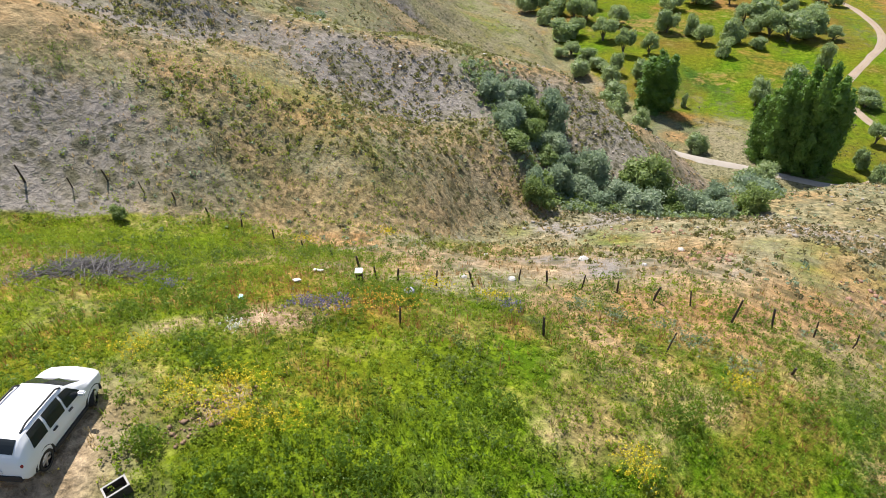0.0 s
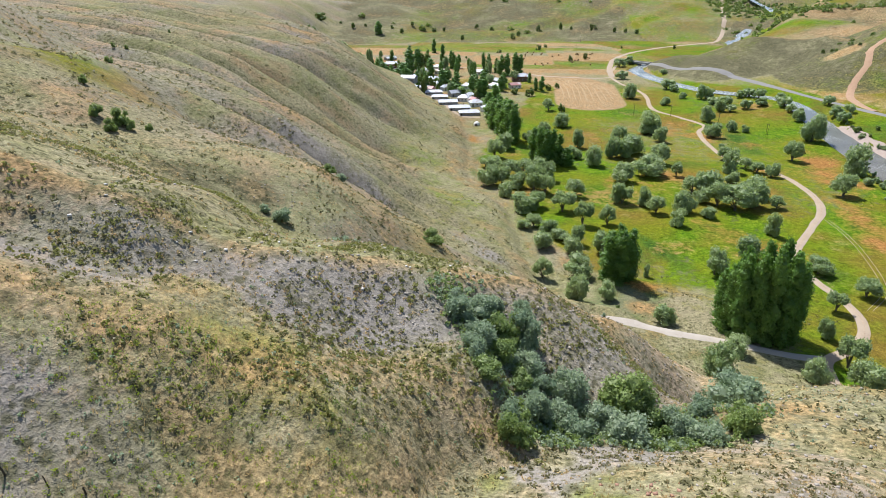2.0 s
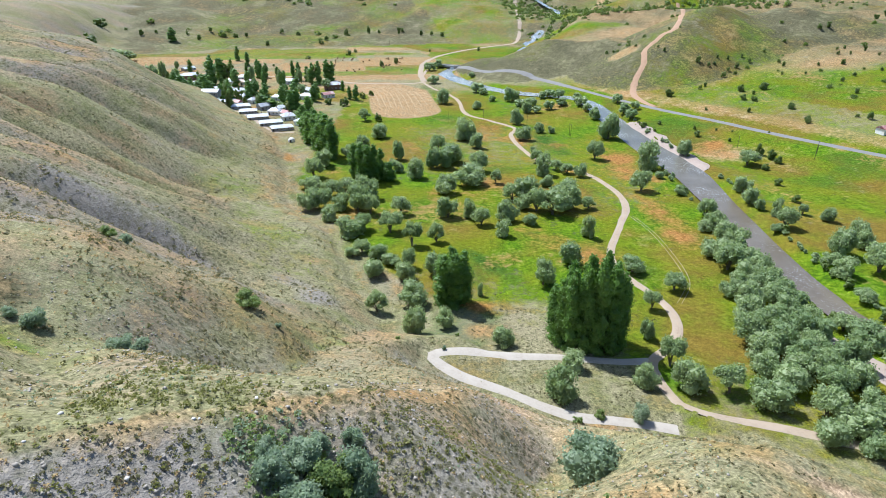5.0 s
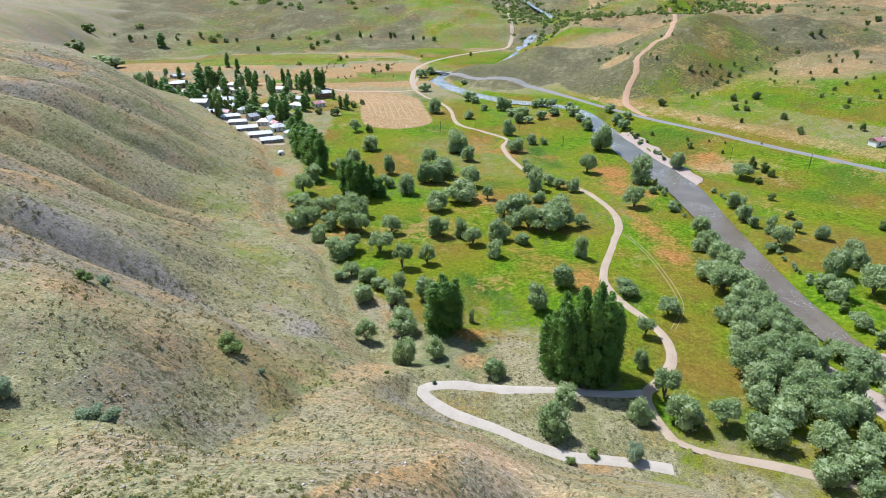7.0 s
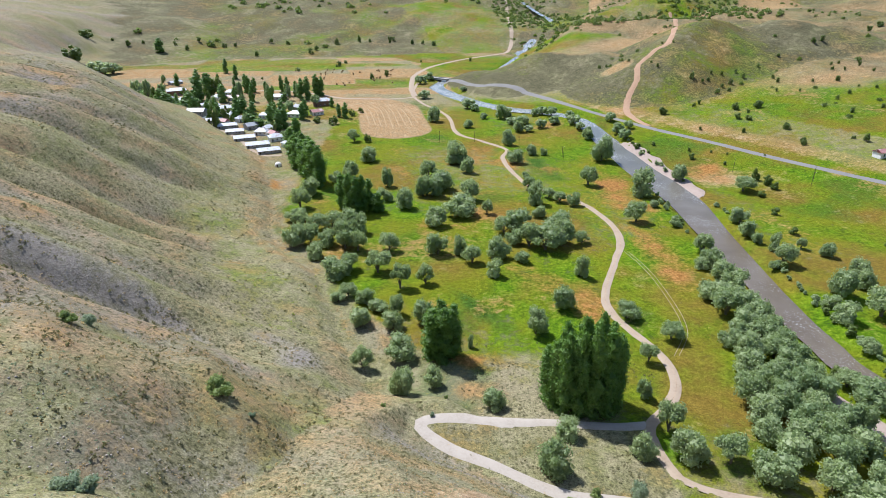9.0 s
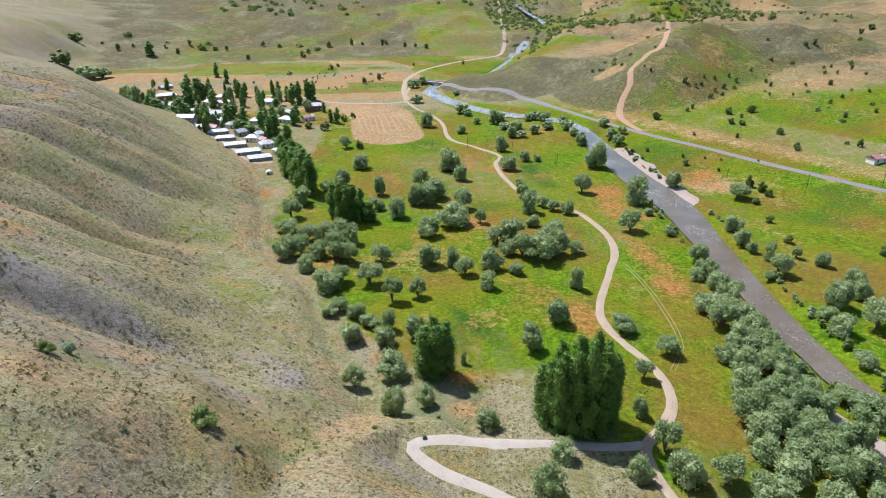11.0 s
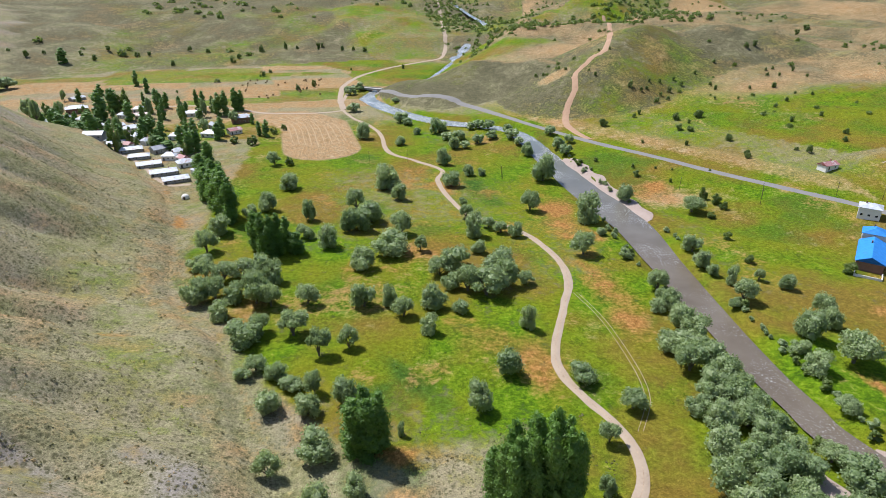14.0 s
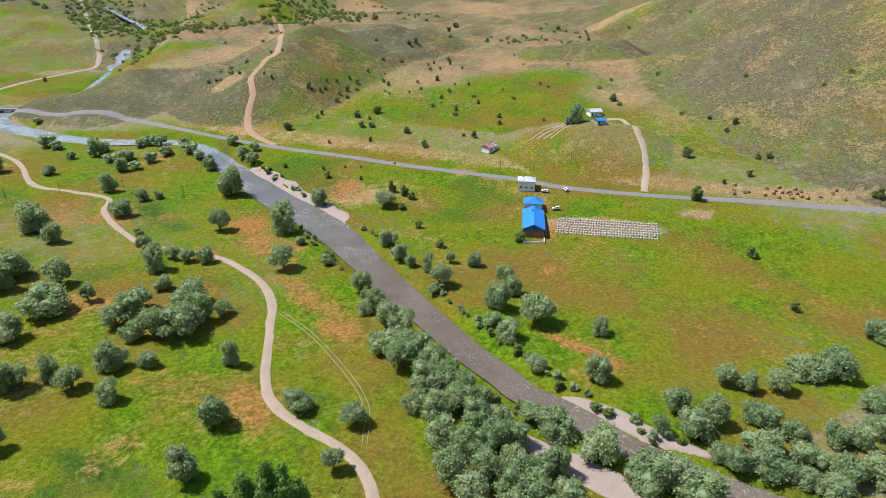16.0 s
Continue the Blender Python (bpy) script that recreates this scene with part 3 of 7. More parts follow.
LANE = [(-204.7, 554.8), (-179.5, 528.0), (-152.4, 495.3), (-123.6, 450.3), (-107.3, 447.2)]
DOME = (-103.62, 421.38)
TRUCK = (266.10, 320.80)
VAN = (255.10, 326.27)
CARAVAN = (246.06, 307.28)
FARM_HOUSE = (368.42, 396.46)
FARM_SHED = (337.37, 363.76)
HIVES_A = (240.77, 299.03)
HIVES_B = (275.49, 264.38)
HIVES_D = (229.37, 289.05)
POLES = [(211.47, 366.31), (83.57, 437.42), (252.76, 363.76), (271.41, 353.75), (293.74, 345.21), (180.17, 396.14), (26.91, 480.59), (57.73, 464.57), (84.11, 436.21), (1.22, 481.34), (215.93, 372.63), (-80.68, 953.03)]

# ---- materials ----
class Nodes:
    """A short hand for writing a node material."""

    def __init__(self, name, rough=0.9):
        self.mat = bpy.data.materials.new(name)
        self.mat.use_nodes = True
        self.tree = self.mat.node_tree
        self.shader = self.tree.nodes["Principled BSDF"]
        self.shader.inputs["Roughness"].default_value = rough
        self.shader.inputs["Specular IOR Level"].default_value = 0.25
        self.place = self.add("ShaderNodeNewGeometry").outputs["Position"]

    def add(self, kind, **values):
        node = self.tree.nodes.new(kind)
        for key, value in values.items():
            socket = node.inputs[key]
            if hasattr(value, "is_output"):
                self.tree.links.new(value, socket)
            else:
                socket.default_value = value
        return node

    def noise(self, size, detail=4.0, rough=0.6, place=None):
        return self.add("ShaderNodeTexNoise", Vector=place or self.place, Scale=1.0 / size, Detail=detail, Roughness=rough).outputs["Fac"]

    def ramp(self, value, low, high):
        return self.add("ShaderNodeMapRange", Value=value, **{"From Min": low, "From Max": high}).outputs["Result"]

    def math(self, operation, a, b=0.0):
        node = self.add("ShaderNodeMath")
        node.operation = operation
        for socket, value in zip(node.inputs, (a, b)):
            if hasattr(value, "is_output"):
                self.tree.links.new(value, socket)
            else:
                socket.default_value = value
        return node.outputs[0]

    def mix(self, fac, a, b, mode="MIX"):
        node = self.tree.nodes.new("ShaderNodeMix")
        node.data_type, node.blend_type = "RGBA", mode
        for socket, value in ((node.inputs[0], fac), (node.inputs[6], a), (node.inputs[7], b)):
            if hasattr(value, "is_output"):
                self.tree.links.new(value, socket)
            else:
                socket.default_value = (*value, 1) if isinstance(value, tuple) else value
        return node.outputs[2]

    def attribute(self, name):
        node = self.tree.nodes.new("ShaderNodeAttribute")
        node.attribute_name = name
        split = self.add("ShaderNodeSeparateColor", Color=node.outputs["Color"])
        return split.outputs[0], split.outputs[1], split.outputs[2], node.outputs["Alpha"]

    def colour(self, value):
        if hasattr(value, "is_output"):
            self.tree.links.new(value, self.shader.inputs["Base Color"])
        else:
            self.shader.inputs["Base Color"].default_value = (*value, 1)
        return self

    def bump(self, height, strength=0.5, distance=0.2):
        node = self.add("ShaderNodeBump", Height=height, Strength=strength, Distance=distance)
        self.tree.links.new(node.outputs[0], self.shader.inputs["Normal"])
        return self

    def let_through(self, colour, amount=0.35):
        """Light that passes through leaves."""
        thin = self.add("ShaderNodeBsdfTranslucent", Color=colour)
        mixed = self.add("ShaderNodeMixShader", Fac=amount)
        self.tree.links.new(self.shader.outputs[0], mixed.inputs[1])
        self.tree.links.new(thin.outputs[0], mixed.inputs[2])
        self.tree.links.new(mixed.outputs[0], self.tree.nodes["Material Output"].inputs["Surface"])
        return self


def ground_material():
    n = Nodes("meadow_and_hillside", 0.95)
    lush, dry, bare, pale = n.attribute("cover")
    heath, rust, herb, _ = n.attribute("heath")
    fine, tuft, mid, wide = n.noise(0.38, 4, 0.75), n.noise(1.5, 4, 0.75), n.noise(5.5, 5, 0.65), n.noise(34, 4, 0.55)
    olive = n.mix(n.ramp(mid, 0.35, 0.68), (0.244, 0.222, 0.128), (0.160, 0.170, 0.060))
    olive = n.mix(n.ramp(wide, 0.42, 0.66), olive, (0.256, 0.224, 0.136))

    def cushion(size, near, far, share):
        """Round dark cushions of scrub, about size metres apart."""
        shifted = n.mix(0.18, n.place, n.add("ShaderNodeTexNoise", Vector=n.place, Scale=2.2 / size, Detail=2.0).outputs["Color"], "ADD")
        cell = n.add("ShaderNodeTexVoronoi", Vector=shifted, Scale=1.0 / size)
        cell.voronoi_dimensions = "2D"
        chosen = n.ramp(n.add("ShaderNodeSeparateColor", Color=cell.outputs["Color"]).outputs[0], share + 0.05, share - 0.05)
        return n.math("MULTIPLY", n.ramp(cell.outputs["Distance"], far, near), chosen)

    green = n.mix(n.ramp(mid, 0.36, 0.62), (0.036, 0.090, 0.0045), (0.098, 0.182, 0.006))
    green = n.mix(n.ramp(tuft, 0.45, 0.75), green, (0.142, 0.208, 0.008))
    green = n.mix(n.math("MULTIPLY", n.ramp(wide, 0.40, 0.60), 0.75), green, (0.150, 0.148, 0.010))
    green = n.mix(n.math("MULTIPLY", n.ramp(n.noise(58, 5, 0.6), 0.47, 0.62), 0.85), green, (0.165, 0.106, 0.022))
    straw = n.mix(n.ramp(mid, 0.35, 0.65), (0.305, 0.165, 0.065), (0.325, 0.245, 0.130))
    scree = n.mix(n.ramp(mid, 0.3, 0.7), (0.200, 0.178, 0.152), (0.298, 0.268, 0.230))
    dust = n.mix(n.ramp(tuft, 0.3, 0.7), (0.27, 0.178, 0.100), (0.41, 0.305, 0.200))
    brush = n.mix(n.ramp(tuft, 0.3, 0.7), (0.058, 0.058, 0.028), (0.150, 0.136, 0.080))
    dock = n.mix(n.ramp(tuft, 0.3, 0.7), (0.215, 0.095, 0.022), (0.330, 0.180, 0.060))
    juicy = n.mix(n.ramp(tuft, 0.3, 0.7), (0.022, 0.062, 0.008), (0.070, 0.130, 0.016))

    def ragged(mask, spread=0.6):
        edge = n.math("ADD", n.math("MULTIPLY", n.math("SUBTRACT", mid, 0.5), spread * 2), n.math("MULTIPLY", n.math("SUBTRACT", tuft, 0.5), spread * 1.4))
        return n.ramp(n.math("ADD", mask, edge), 0.2, 0.8)

    colour = n.mix(ragged(bare), olive, scree)
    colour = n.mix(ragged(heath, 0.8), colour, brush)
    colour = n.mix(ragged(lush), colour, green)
    colour = n.mix(ragged(herb, 0.5), colour, juicy)
    colour = n.mix(ragged(dry), colour, straw)
    colour = n.mix(ragged(rust, 0.5), colour, dock)
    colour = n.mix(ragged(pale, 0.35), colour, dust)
    open_land = n.math("MULTIPLY", n.ramp(n.math("ADD", lush, pale), 0.75, 0.25), n.ramp(wide, 0.30, 0.48))
    dots = n.math("MAXIMUM", cushion(1.5, 0.16, 0.34, 0.52), n.math("MAXIMUM", cushion(4.0, 0.10, 0.19, 0.6), cushion(0.7, 0.2, 0.38, 0.30)))
    colour = n.mix(n.math("MULTIPLY", n.math("MULTIPLY", dots, open_land), 0.72), colour, (0.078, 0.076, 0.036))
    speck = n.mix(n.ramp(fine, 0.28, 0.72), (0.36, 0.36, 0.36), (1.60, 1.60, 1.60))
    blot = n.mix(n.ramp(tuft, 0.28, 0.72), (0.62, 0.62, 0.62), (1.36, 1.36, 1.36))
    # bare soil is smoother than turf
    turf = n.ramp(bare, 1.6, 0.2)
    n.colour(n.mix(turf, n.mix(turf, colour, speck, "MULTIPLY"), blot, "MULTIPLY"))
    n.shader.inputs["Specular IOR Level"].default_value = 0.05
    return n.bump(n.math("ADD", fine, n.math("MULTIPLY", tuft, 2.5)), 0.55, 0.35).mat


def leaf_material(name, dark, light, glow, amount=0.3):
    n = Nodes(name, 0.5)
    n.shader.inputs["Specular IOR Level"].default_value = 0.30
    island = n.add("ShaderNodeNewGeometry").outputs["Random Per Island"]
    per_tree = n.add("ShaderNodeObjectInfo").outputs["Random"]
    colour = n.mix(island, dark, light)
    shade = n.mix(per_tree, (0.72, 0.78, 0.72), (1.2, 1.15, 1.1))
    n.colour(n.mix(1.0, colour, shade, "MULTIPLY"))
    return n.let_through((*glow, 1), amount).mat


def plain_material(name, a, b, size=0.6, rough=0.85, bump=0.3, metal=0.0):
    n = Nodes(name, rough)
    grain = n.noise(size, 6, 0.65)
    n.colour(n.mix(n.ramp(n.noise(size * 7, 3), 0.3, 0.7), n.mix(n.ramp(grain, 0.3, 0.7), a, b), b))
    n.shader.inputs["Metallic"].default_value = metal
    return n.bump(grain, bump, size * 0.2).mat


def water_material():
    n = Nodes("river_water", 0.22)
    murk, ripple = n.noise(22, 3), n.noise(0.9, 5, 0.7)
    # rapids upstream, single riffles lower down
    north = n.ramp(n.add("ShaderNodeSeparateXYZ", Vector=n.place).outputs[1], 310, 560)
    south = n.ramp(n.add("ShaderNodeSeparateXYZ", Vector=n.place).outputs[1], 240, 196)
    rapid = n.math("ADD", n.math("ADD", n.noise(26, 2), n.math("MULTIPLY", north, 0.12)), n.math("MULTIPLY", south, 0.10))
    foam = n.math("MULTIPLY", n.ramp(n.math("ADD", n.noise(0.7, 6, 0.8), n.math("MULTIPLY", north, 0.07)), 0.57, 0.66), n.ramp(rapid, 0.48, 0.62))
    colour = n.mix(n.ramp(murk, 0.3, 0.7), (0.105, 0.084, 0.060), (0.152, 0.128, 0.098))
    # the sky's reflection upstream is put into the base colour as a bluish tint
    colour = n.mix(north, colour, (0.135, 0.160, 0.165))
    n.colour(n.mix(foam, colour, (0.62, 0.63, 0.62)))
    n.shader.inputs["Specular IOR Level"].default_value = 0.22
    return n.bump(ripple, 0.6, 0.14).mat


GROUND = ground_material()
WATER = water_material()
GRAVEL = plain_material("pale_gravel_track", (0.255, 0.192, 0.135), (0.350, 0.280, 0.208), 0.8, 0.95)
PALE_GRAVEL = plain_material("whitish_gravel_track", (0.280, 0.243, 0.198), (0.385, 0.343, 0.292), 0.7, 0.95)
ASPHALT = plain_material("worn_asphalt", (0.150, 0.146, 0.139), (0.203, 0.195, 0.184), 1.2, 0.9)
RED_EARTH = plain_material("red_earth", (0.280, 0.168, 0.105), (0.350, 0.231, 0.147), 1.5, 0.95)
SHINGLE = plain_material("river_shingle", (0.250, 0.185, 0.150), (0.330, 0.268, 0.228), 0.5, 0.9, 0.8)
BARK = plain_material("grey_bark", (0.080, 0.068, 0.052), (0.152, 0.132, 0.108), 0.15, 0.95, 0.8)
WILLOW_LEAF = leaf_material("willow_leaf", (0.185, 0.255, 0.115), (0.345, 0.420, 0.240), (0.40, 0.5, 0.18), 0.45)
BUSH_LEAF = leaf_material("bush_leaf", (0.085, 0.135, 0.030), (0.18, 0.235, 0.065), (0.2, 0.28, 0.05), 0.42)
POPLAR_LEAF = leaf_material("poplar_leaf", (0.070, 0.140, 0.032), (0.175, 0.290, 0.075), (0.22, 0.40, 0.05), 0.40)

# ---- building blocks ----
def mesh_of(name, verts, faces, material, smooth_faces=False):
    me = bpy.data.meshes.new(name)
    me.from_pydata([tuple(map(float, v)) for v in verts], [], [tuple(map(int, f)) for f in faces])
    if smooth_faces:
        me.polygons.foreach_set("use_smooth", [True] * len(me.polygons))
    for m in material if isinstance(material, (list, tuple)) else [material]:
        me.materials.append(m)
    me.update()
    return me


def part(name, bm, material, parent=None, label=""):
    """Links a bmesh (or a mesh) as one object, under a thing where one is given."""
    me = bm
    if isinstance(bm, bmesh.types.BMesh):
        me = bpy.data.meshes.new(name)
        bm.to_mesh(me)
        bm.free()
        me.materials.append(material)
    ob = new(name, me)
    ob.parent = parent
    return tagged(ob, label)


def at_ground(x, y, lift=0.0):
    return float(land(np.array([x]), np.array([y]))[0]) + lift


# ---- ground ----
def graded(points, steps):
    """Positions from points[0] to points[-1], with the given step at each point and a glide between."""
    out, v = [], points[0]
    while v < points[-1]:
        out.append(v)
        v += float(np.interp(v, points, steps))
    return np.array(out + [points[-1]])


def gauss(x, y, cx, cy, rx, ry=None, turn=0.0):
    c, s = math.cos(turn), math.sin(turn)
    u, v = (x - cx) * c + (y - cy) * s, -(x - cx) * s + (y - cy) * c
    return np.exp(-(u / rx) ** 2 - (v / (ry or rx)) ** 2)


def owner_of(x, y):
    """Which spur a place belongs to, how far from its crest it lies and on which side; -1 is open land, -2 the western hillside."""
    names = list(SPURS)
    best, who = np.full(np.shape(x), -1e9), np.full(np.shape(x), -1)
    dist, side = np.zeros(np.shape(x)), np.zeros(np.shape(x))
    for k, name in enumerate(names):
        z, d, s = spur_height(name, x, y)
        m = z > best
        best, who, dist, side = np.where(m, z, best), np.where(m, k, who), np.where(m, d, dist), np.where(m, s, side)
    z = land(x, y, False)
    hill = (uphill(x, y) > 0) & (best < z - 2.0)
    who = np.where(hill, -2, np.where((best < z - 2.5) | (z < FLOOR + 1.2), -1, who))
    return who, dist, side


def cover_of(x, y):
    """What grows where: lush grass, dry grass, bare scree and pale dust, each 0 to 1."""
    names = list(SPURS)
    who, dist, side = owner_of(x, y)
    d_east = beyond_road(x, y)
    river, half, _ = along(RIVER, x, y)
    wide, mid, small = fractal(x, y, 70, 31, 3), fractal(x, y, 24, 32, 3), fractal(x, y, 9, 33, 3)
    lush, dry, bare, pale, heath = (np.zeros_like(x) for _ in range(5))
    z = land(x, y, False)

    def is_on(name):
        return who == names.index(name)

    # valley floor
    floor = who == -1
    west = smooth(30, -10, d_east)
    f_lush = (0.95 + 0.45 * wide) * smooth(660, 560, y - 0.2 * x) * (0.70 + 0.30 * west)
    f_lush *= 1 - 0.72 * smooth(207, 196, y + 5 * mid - 0.15 * x) * smooth(58, 42, x + 4 * mid)
    edge = np.interp(y, [150, 178, 184, 196, 206, 218, 237, 260, 280, 314, 340], [44, 40, 33, 16, -1, -14, -30, -42, -52, -75, -84])
    terrace = smooth(-3, 2, np.maximum(uphill(x, y), (edge - x) * smooth(140, 150, y)) + 3 * small)
    f_lush *= 1 - 0.70 * terrace
    f_lush = np.maximum(f_lush, 0.9 * smooth(30, 70, d_east) * smooth(190, 120, d_east) * smooth(-0.5, 0.2, wide) * smooth(620, 540, y))
    f_dry = 0.36 * smooth(0.0, 0.9, mid + 0.4 * wide) * (1 - 0.75 * smooth(140, 165, x) * smooth(330, 280, y))
    f_dry += 0.65 * gauss(x, y, 170, 385, 30, 12) + 0.5 * smooth(14, 5, np.abs(d_east - 14)) * smooth(90, 140, x) + 0.28 * smooth(560, 680, y)
    f_dry += terrace * (0.22 + 0.4 * small)
    heath = np.where(floor, terrace * (0.25 + 0.6 * small), heath)
    bare = np.where(floor, terrace * (0.20 + 0.7 * mid), bare)
    # rusty seed heads of dock and sorrel
    rust = 0.75 * gauss(x, y, 100, 372, 12, 62) + 0.75 * gauss(x, y, 98, 296, 9, 45) + 0.5 * gauss(x, y, 74, 318, 10, 26) + 0.6 * gauss(x, y, 40, 268, 13, 20) + 0.55 * gauss(x, y, 57, 240, 8, 22)
    rust += 0.55 * gauss(x, y, 16, 203, 16, 6) + 0.9 * gauss(x, y, 163.5, 207, 18, 1.8, -1.27) + 0.5 * gauss(x, y, 168, 405, 22, 14) + 0.5 * gauss(x, y, 52, 460, 30, 40) + 0.45 * gauss(x, y, 210, 262, 30, 12, 0.6)
    rust += 0.8 * gauss(x, y, 222, 292, 9, 14, -0.85) + 0.30 * gauss(x, y, 30, 370, 60, 60)
    rust = rust * (1 - terrace) + 0.3 * terrace * smooth(5, 1, np.abs(uphill(x, y) + 1))
    rust = np.where(floor, (rust * (0.75 + 0.9 * mid + 0.5 * small) + 0.30 * smooth(0.25, 0.7, mid + 0.4 * small)) * smooth(700, 620, y), 0)
    # dark juicy herbs where the meadow is wet
    herb = np.where(floor, (0.7 * gauss(x, y, 80, 163, 14, 12) + 0.45 * gauss(x, y, 18, 222, 26, 16) + 0.4 * gauss(x, y, -12, 300, 30, 26)) * (0.6 + 0.8 * small) + 0.55 * gauss(x, y, 14, 238, 5, 24, 0.55) + 0.6 * gauss(x, y, 62, 430, 14, 40) + 0.5 * smooth(0.2, 0.6, fractal(x, y, 33, 36, 3)), 0)
    bank = smooth(12, 4, river - half) * smooth(700, 600, y)
    f_lush, f_dry, rust = f_lush + 0.8 * bank, f_dry * (1 - 0.85 * bank), rust * (1 - 0.9 * bank)
    lush, dry = np.where(floor, f_lush, lush), np.where(floor, f_dry, dry)
    # stubble and hay fields
    field, _, _ = along([(-70, 630, 0), (-45, 600, 0), (-33, 520, 0)], x, y)
    in_field = smooth(30, 26, field)
    lush, dry, pale = lush * (1 - in_field), np.maximum(dry, 0.85 * in_field), pale + 0.35 * in_field
    rust = rust * (1 - in_field)
    hay = gauss(x, y, -130, 770, 110, 45) + 0.62 * gauss(x, y, 300, 258, 38, 7, -0.75) * (1 + 0.6 * small + 0.5 * mid) + 0.7 * gauss(x, y, -90, 890, 60, 14) + 0.7 * gauss(x, y, 25, 800, 40, 45, 0.4)
    dry, lush = np.where(floor, np.maximum(dry, smooth(0.3, 0.6, hay) * 0.8), dry), lush * (1 - smooth(0.3, 0.6, hay))
    lush = np.where(floor, np.maximum(lush, 0.9 * smooth(0.4, 0.6, gauss(x, y, -120, 870, 100, 20) + gauss(x, y, -120, 590, 80, 45) + gauss(x, y, -60, 1010, 160, 22) + gauss(x, y, -330, 980, 90, 30))), lush)
    pale = np.where(floor, pale + 0.25 * smooth(640, 720, y) * smooth(-0.1, 0.4, wide) + 0.6 * gauss(x, y, -222, 628, 45, 75, 0.6) * (0.6 + mid), pale)
    u = np.floor((x + 0.25 * y) / 95 + 0.06 * fractal(x, y, 40, 37, 2))
    plot = lattice(u, np.floor((y - 0.12 * x) / 34 + 0.4 * lattice(u, u, 5)), 9)
    plain = (floor & (y > 672) & (x < 110) & (y < 1150) & (x > -520)).astype(float)
    lush = lush + plain * 0.75 * (plot < 0.36)
    dry = dry * (1 - 0.7 * plain * (plot < 0.36)) + plain * 0.45 * (plot > 0.62) - 0.3 * plain * ((plot > 0.36) & (plot < 0.62))
    apiary = smooth(0.25, 0.5, gauss(x, y, 252, 280, 32, 9, -0.78))
    dry, lush, pale = dry + 0.5 * apiary, lush * (1 - 0.8 * apiary), pale + 0.35 * apiary + 0.5 * gauss(x, y, 243, 318, 7, 16, -0.85)
    # western hillside: grey scree on the flanks of the ribs, thin grass on top and in the hollows, a worn rusty toe
    on = who == -2
    d = uphill(x, y)
    rib = ribbing(x, y)
    high = smooth(24, 52, d + 12 * mid)
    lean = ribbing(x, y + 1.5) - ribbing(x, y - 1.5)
    streak = fractal(x * 0.30 + y * 0.08, y - 0.25 * x, 11, 49, 3)
    hollow = np.clip(gauss(x, y, -72, 247, 26, 15, 0.3) + gauss(x, y, -104, 300, 24, 16, 0.4) + 0.8 * gauss(x, y, -58, 214, 16, 20) + 0.7 * gauss(x, y, -120, 345, 22, 14), 0, 1)
    scarp = np.clip(gauss(x, y, -76, 186, 17, 5, -0.4) + gauss(x, y, -42, 188, 7, 10) + 0.8 * gauss(x, y, -54, 196, 8, 5) + 0.8 * gauss(x, y, -110, 190, 20, 7, -0.3), 0, 1)
    toe = smooth(9, 3, np.abs(d - 5 - 4 * small))
    bare = np.where(on, high * (0.34 + 0.45 * mid + 0.55 * streak) + 0.30 * small + 0.04 - 0.45 * hollow + 0.75 * scarp, bare)
    dry = np.where(on, 0.22 + 0.45 * small + 0.30 * streak * high + 0.16 * smooth(0.7, 0.95, rib) * high + 0.16 * toe - 0.25 * scarp - 0.10 * hollow, dry)
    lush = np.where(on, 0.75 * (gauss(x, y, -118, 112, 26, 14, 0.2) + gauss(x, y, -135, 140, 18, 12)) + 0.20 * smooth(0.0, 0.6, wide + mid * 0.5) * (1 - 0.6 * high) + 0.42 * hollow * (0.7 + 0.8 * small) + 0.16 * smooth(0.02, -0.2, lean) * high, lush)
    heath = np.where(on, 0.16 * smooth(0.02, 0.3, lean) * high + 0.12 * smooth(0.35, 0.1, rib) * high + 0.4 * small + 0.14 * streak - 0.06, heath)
    rust = np.where(on, 0.26 * toe * smooth(-0.3, 0.3, small + 0.5 * mid) + 0.55 * gauss(x, y, -84, 262, 9, 4, 0.3), rust)
    pale = np.where(on, 0.30 * toe * smooth(-0.1, 0.5, fractal(x, y, 5, 50, 2)), pale)
    # spurs
    on = is_on("rocky")
    front = side < 0
    bare = np.where(on, np.where(front, 0.62 - 0.40 * smooth(3.0, 0.5, dist) + 0.45 * mid, 0.25 + 0.5 * small), bare)
    heath = np.where(on, 0.06 + 0.3 * small + 0.2 * mid, heath)
    dry = np.where(on, np.where(front, 0.42 * smooth(5, 0.5, dist) + 0.18 + 0.45 * small, 0.25 + 0.3 * small), dry)
    lush = np.where(on & ~front, 0.25 * smooth(0, 0.4, mid), lush)
    # this flank's sunlit brightness is painted in as paler, drier cover
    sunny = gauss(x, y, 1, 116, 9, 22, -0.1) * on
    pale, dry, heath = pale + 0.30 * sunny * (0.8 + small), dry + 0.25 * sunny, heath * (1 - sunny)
    on = is_on("dome")
    flank = 0.7 * smooth(-25, -38, x + 0.55 * (y - 32) + 7 * small + 5 * mid) * smooth(3, 7, dist)
    scrubby = (1 - flank) * smooth(1.5, 5, dist) * (side < 0)
    bare = np.where(on, 0.30 + 0.75 * flank + 0.35 * fractal(x, y, 12, 41, 3) - 0.2 * scrubby, bare)
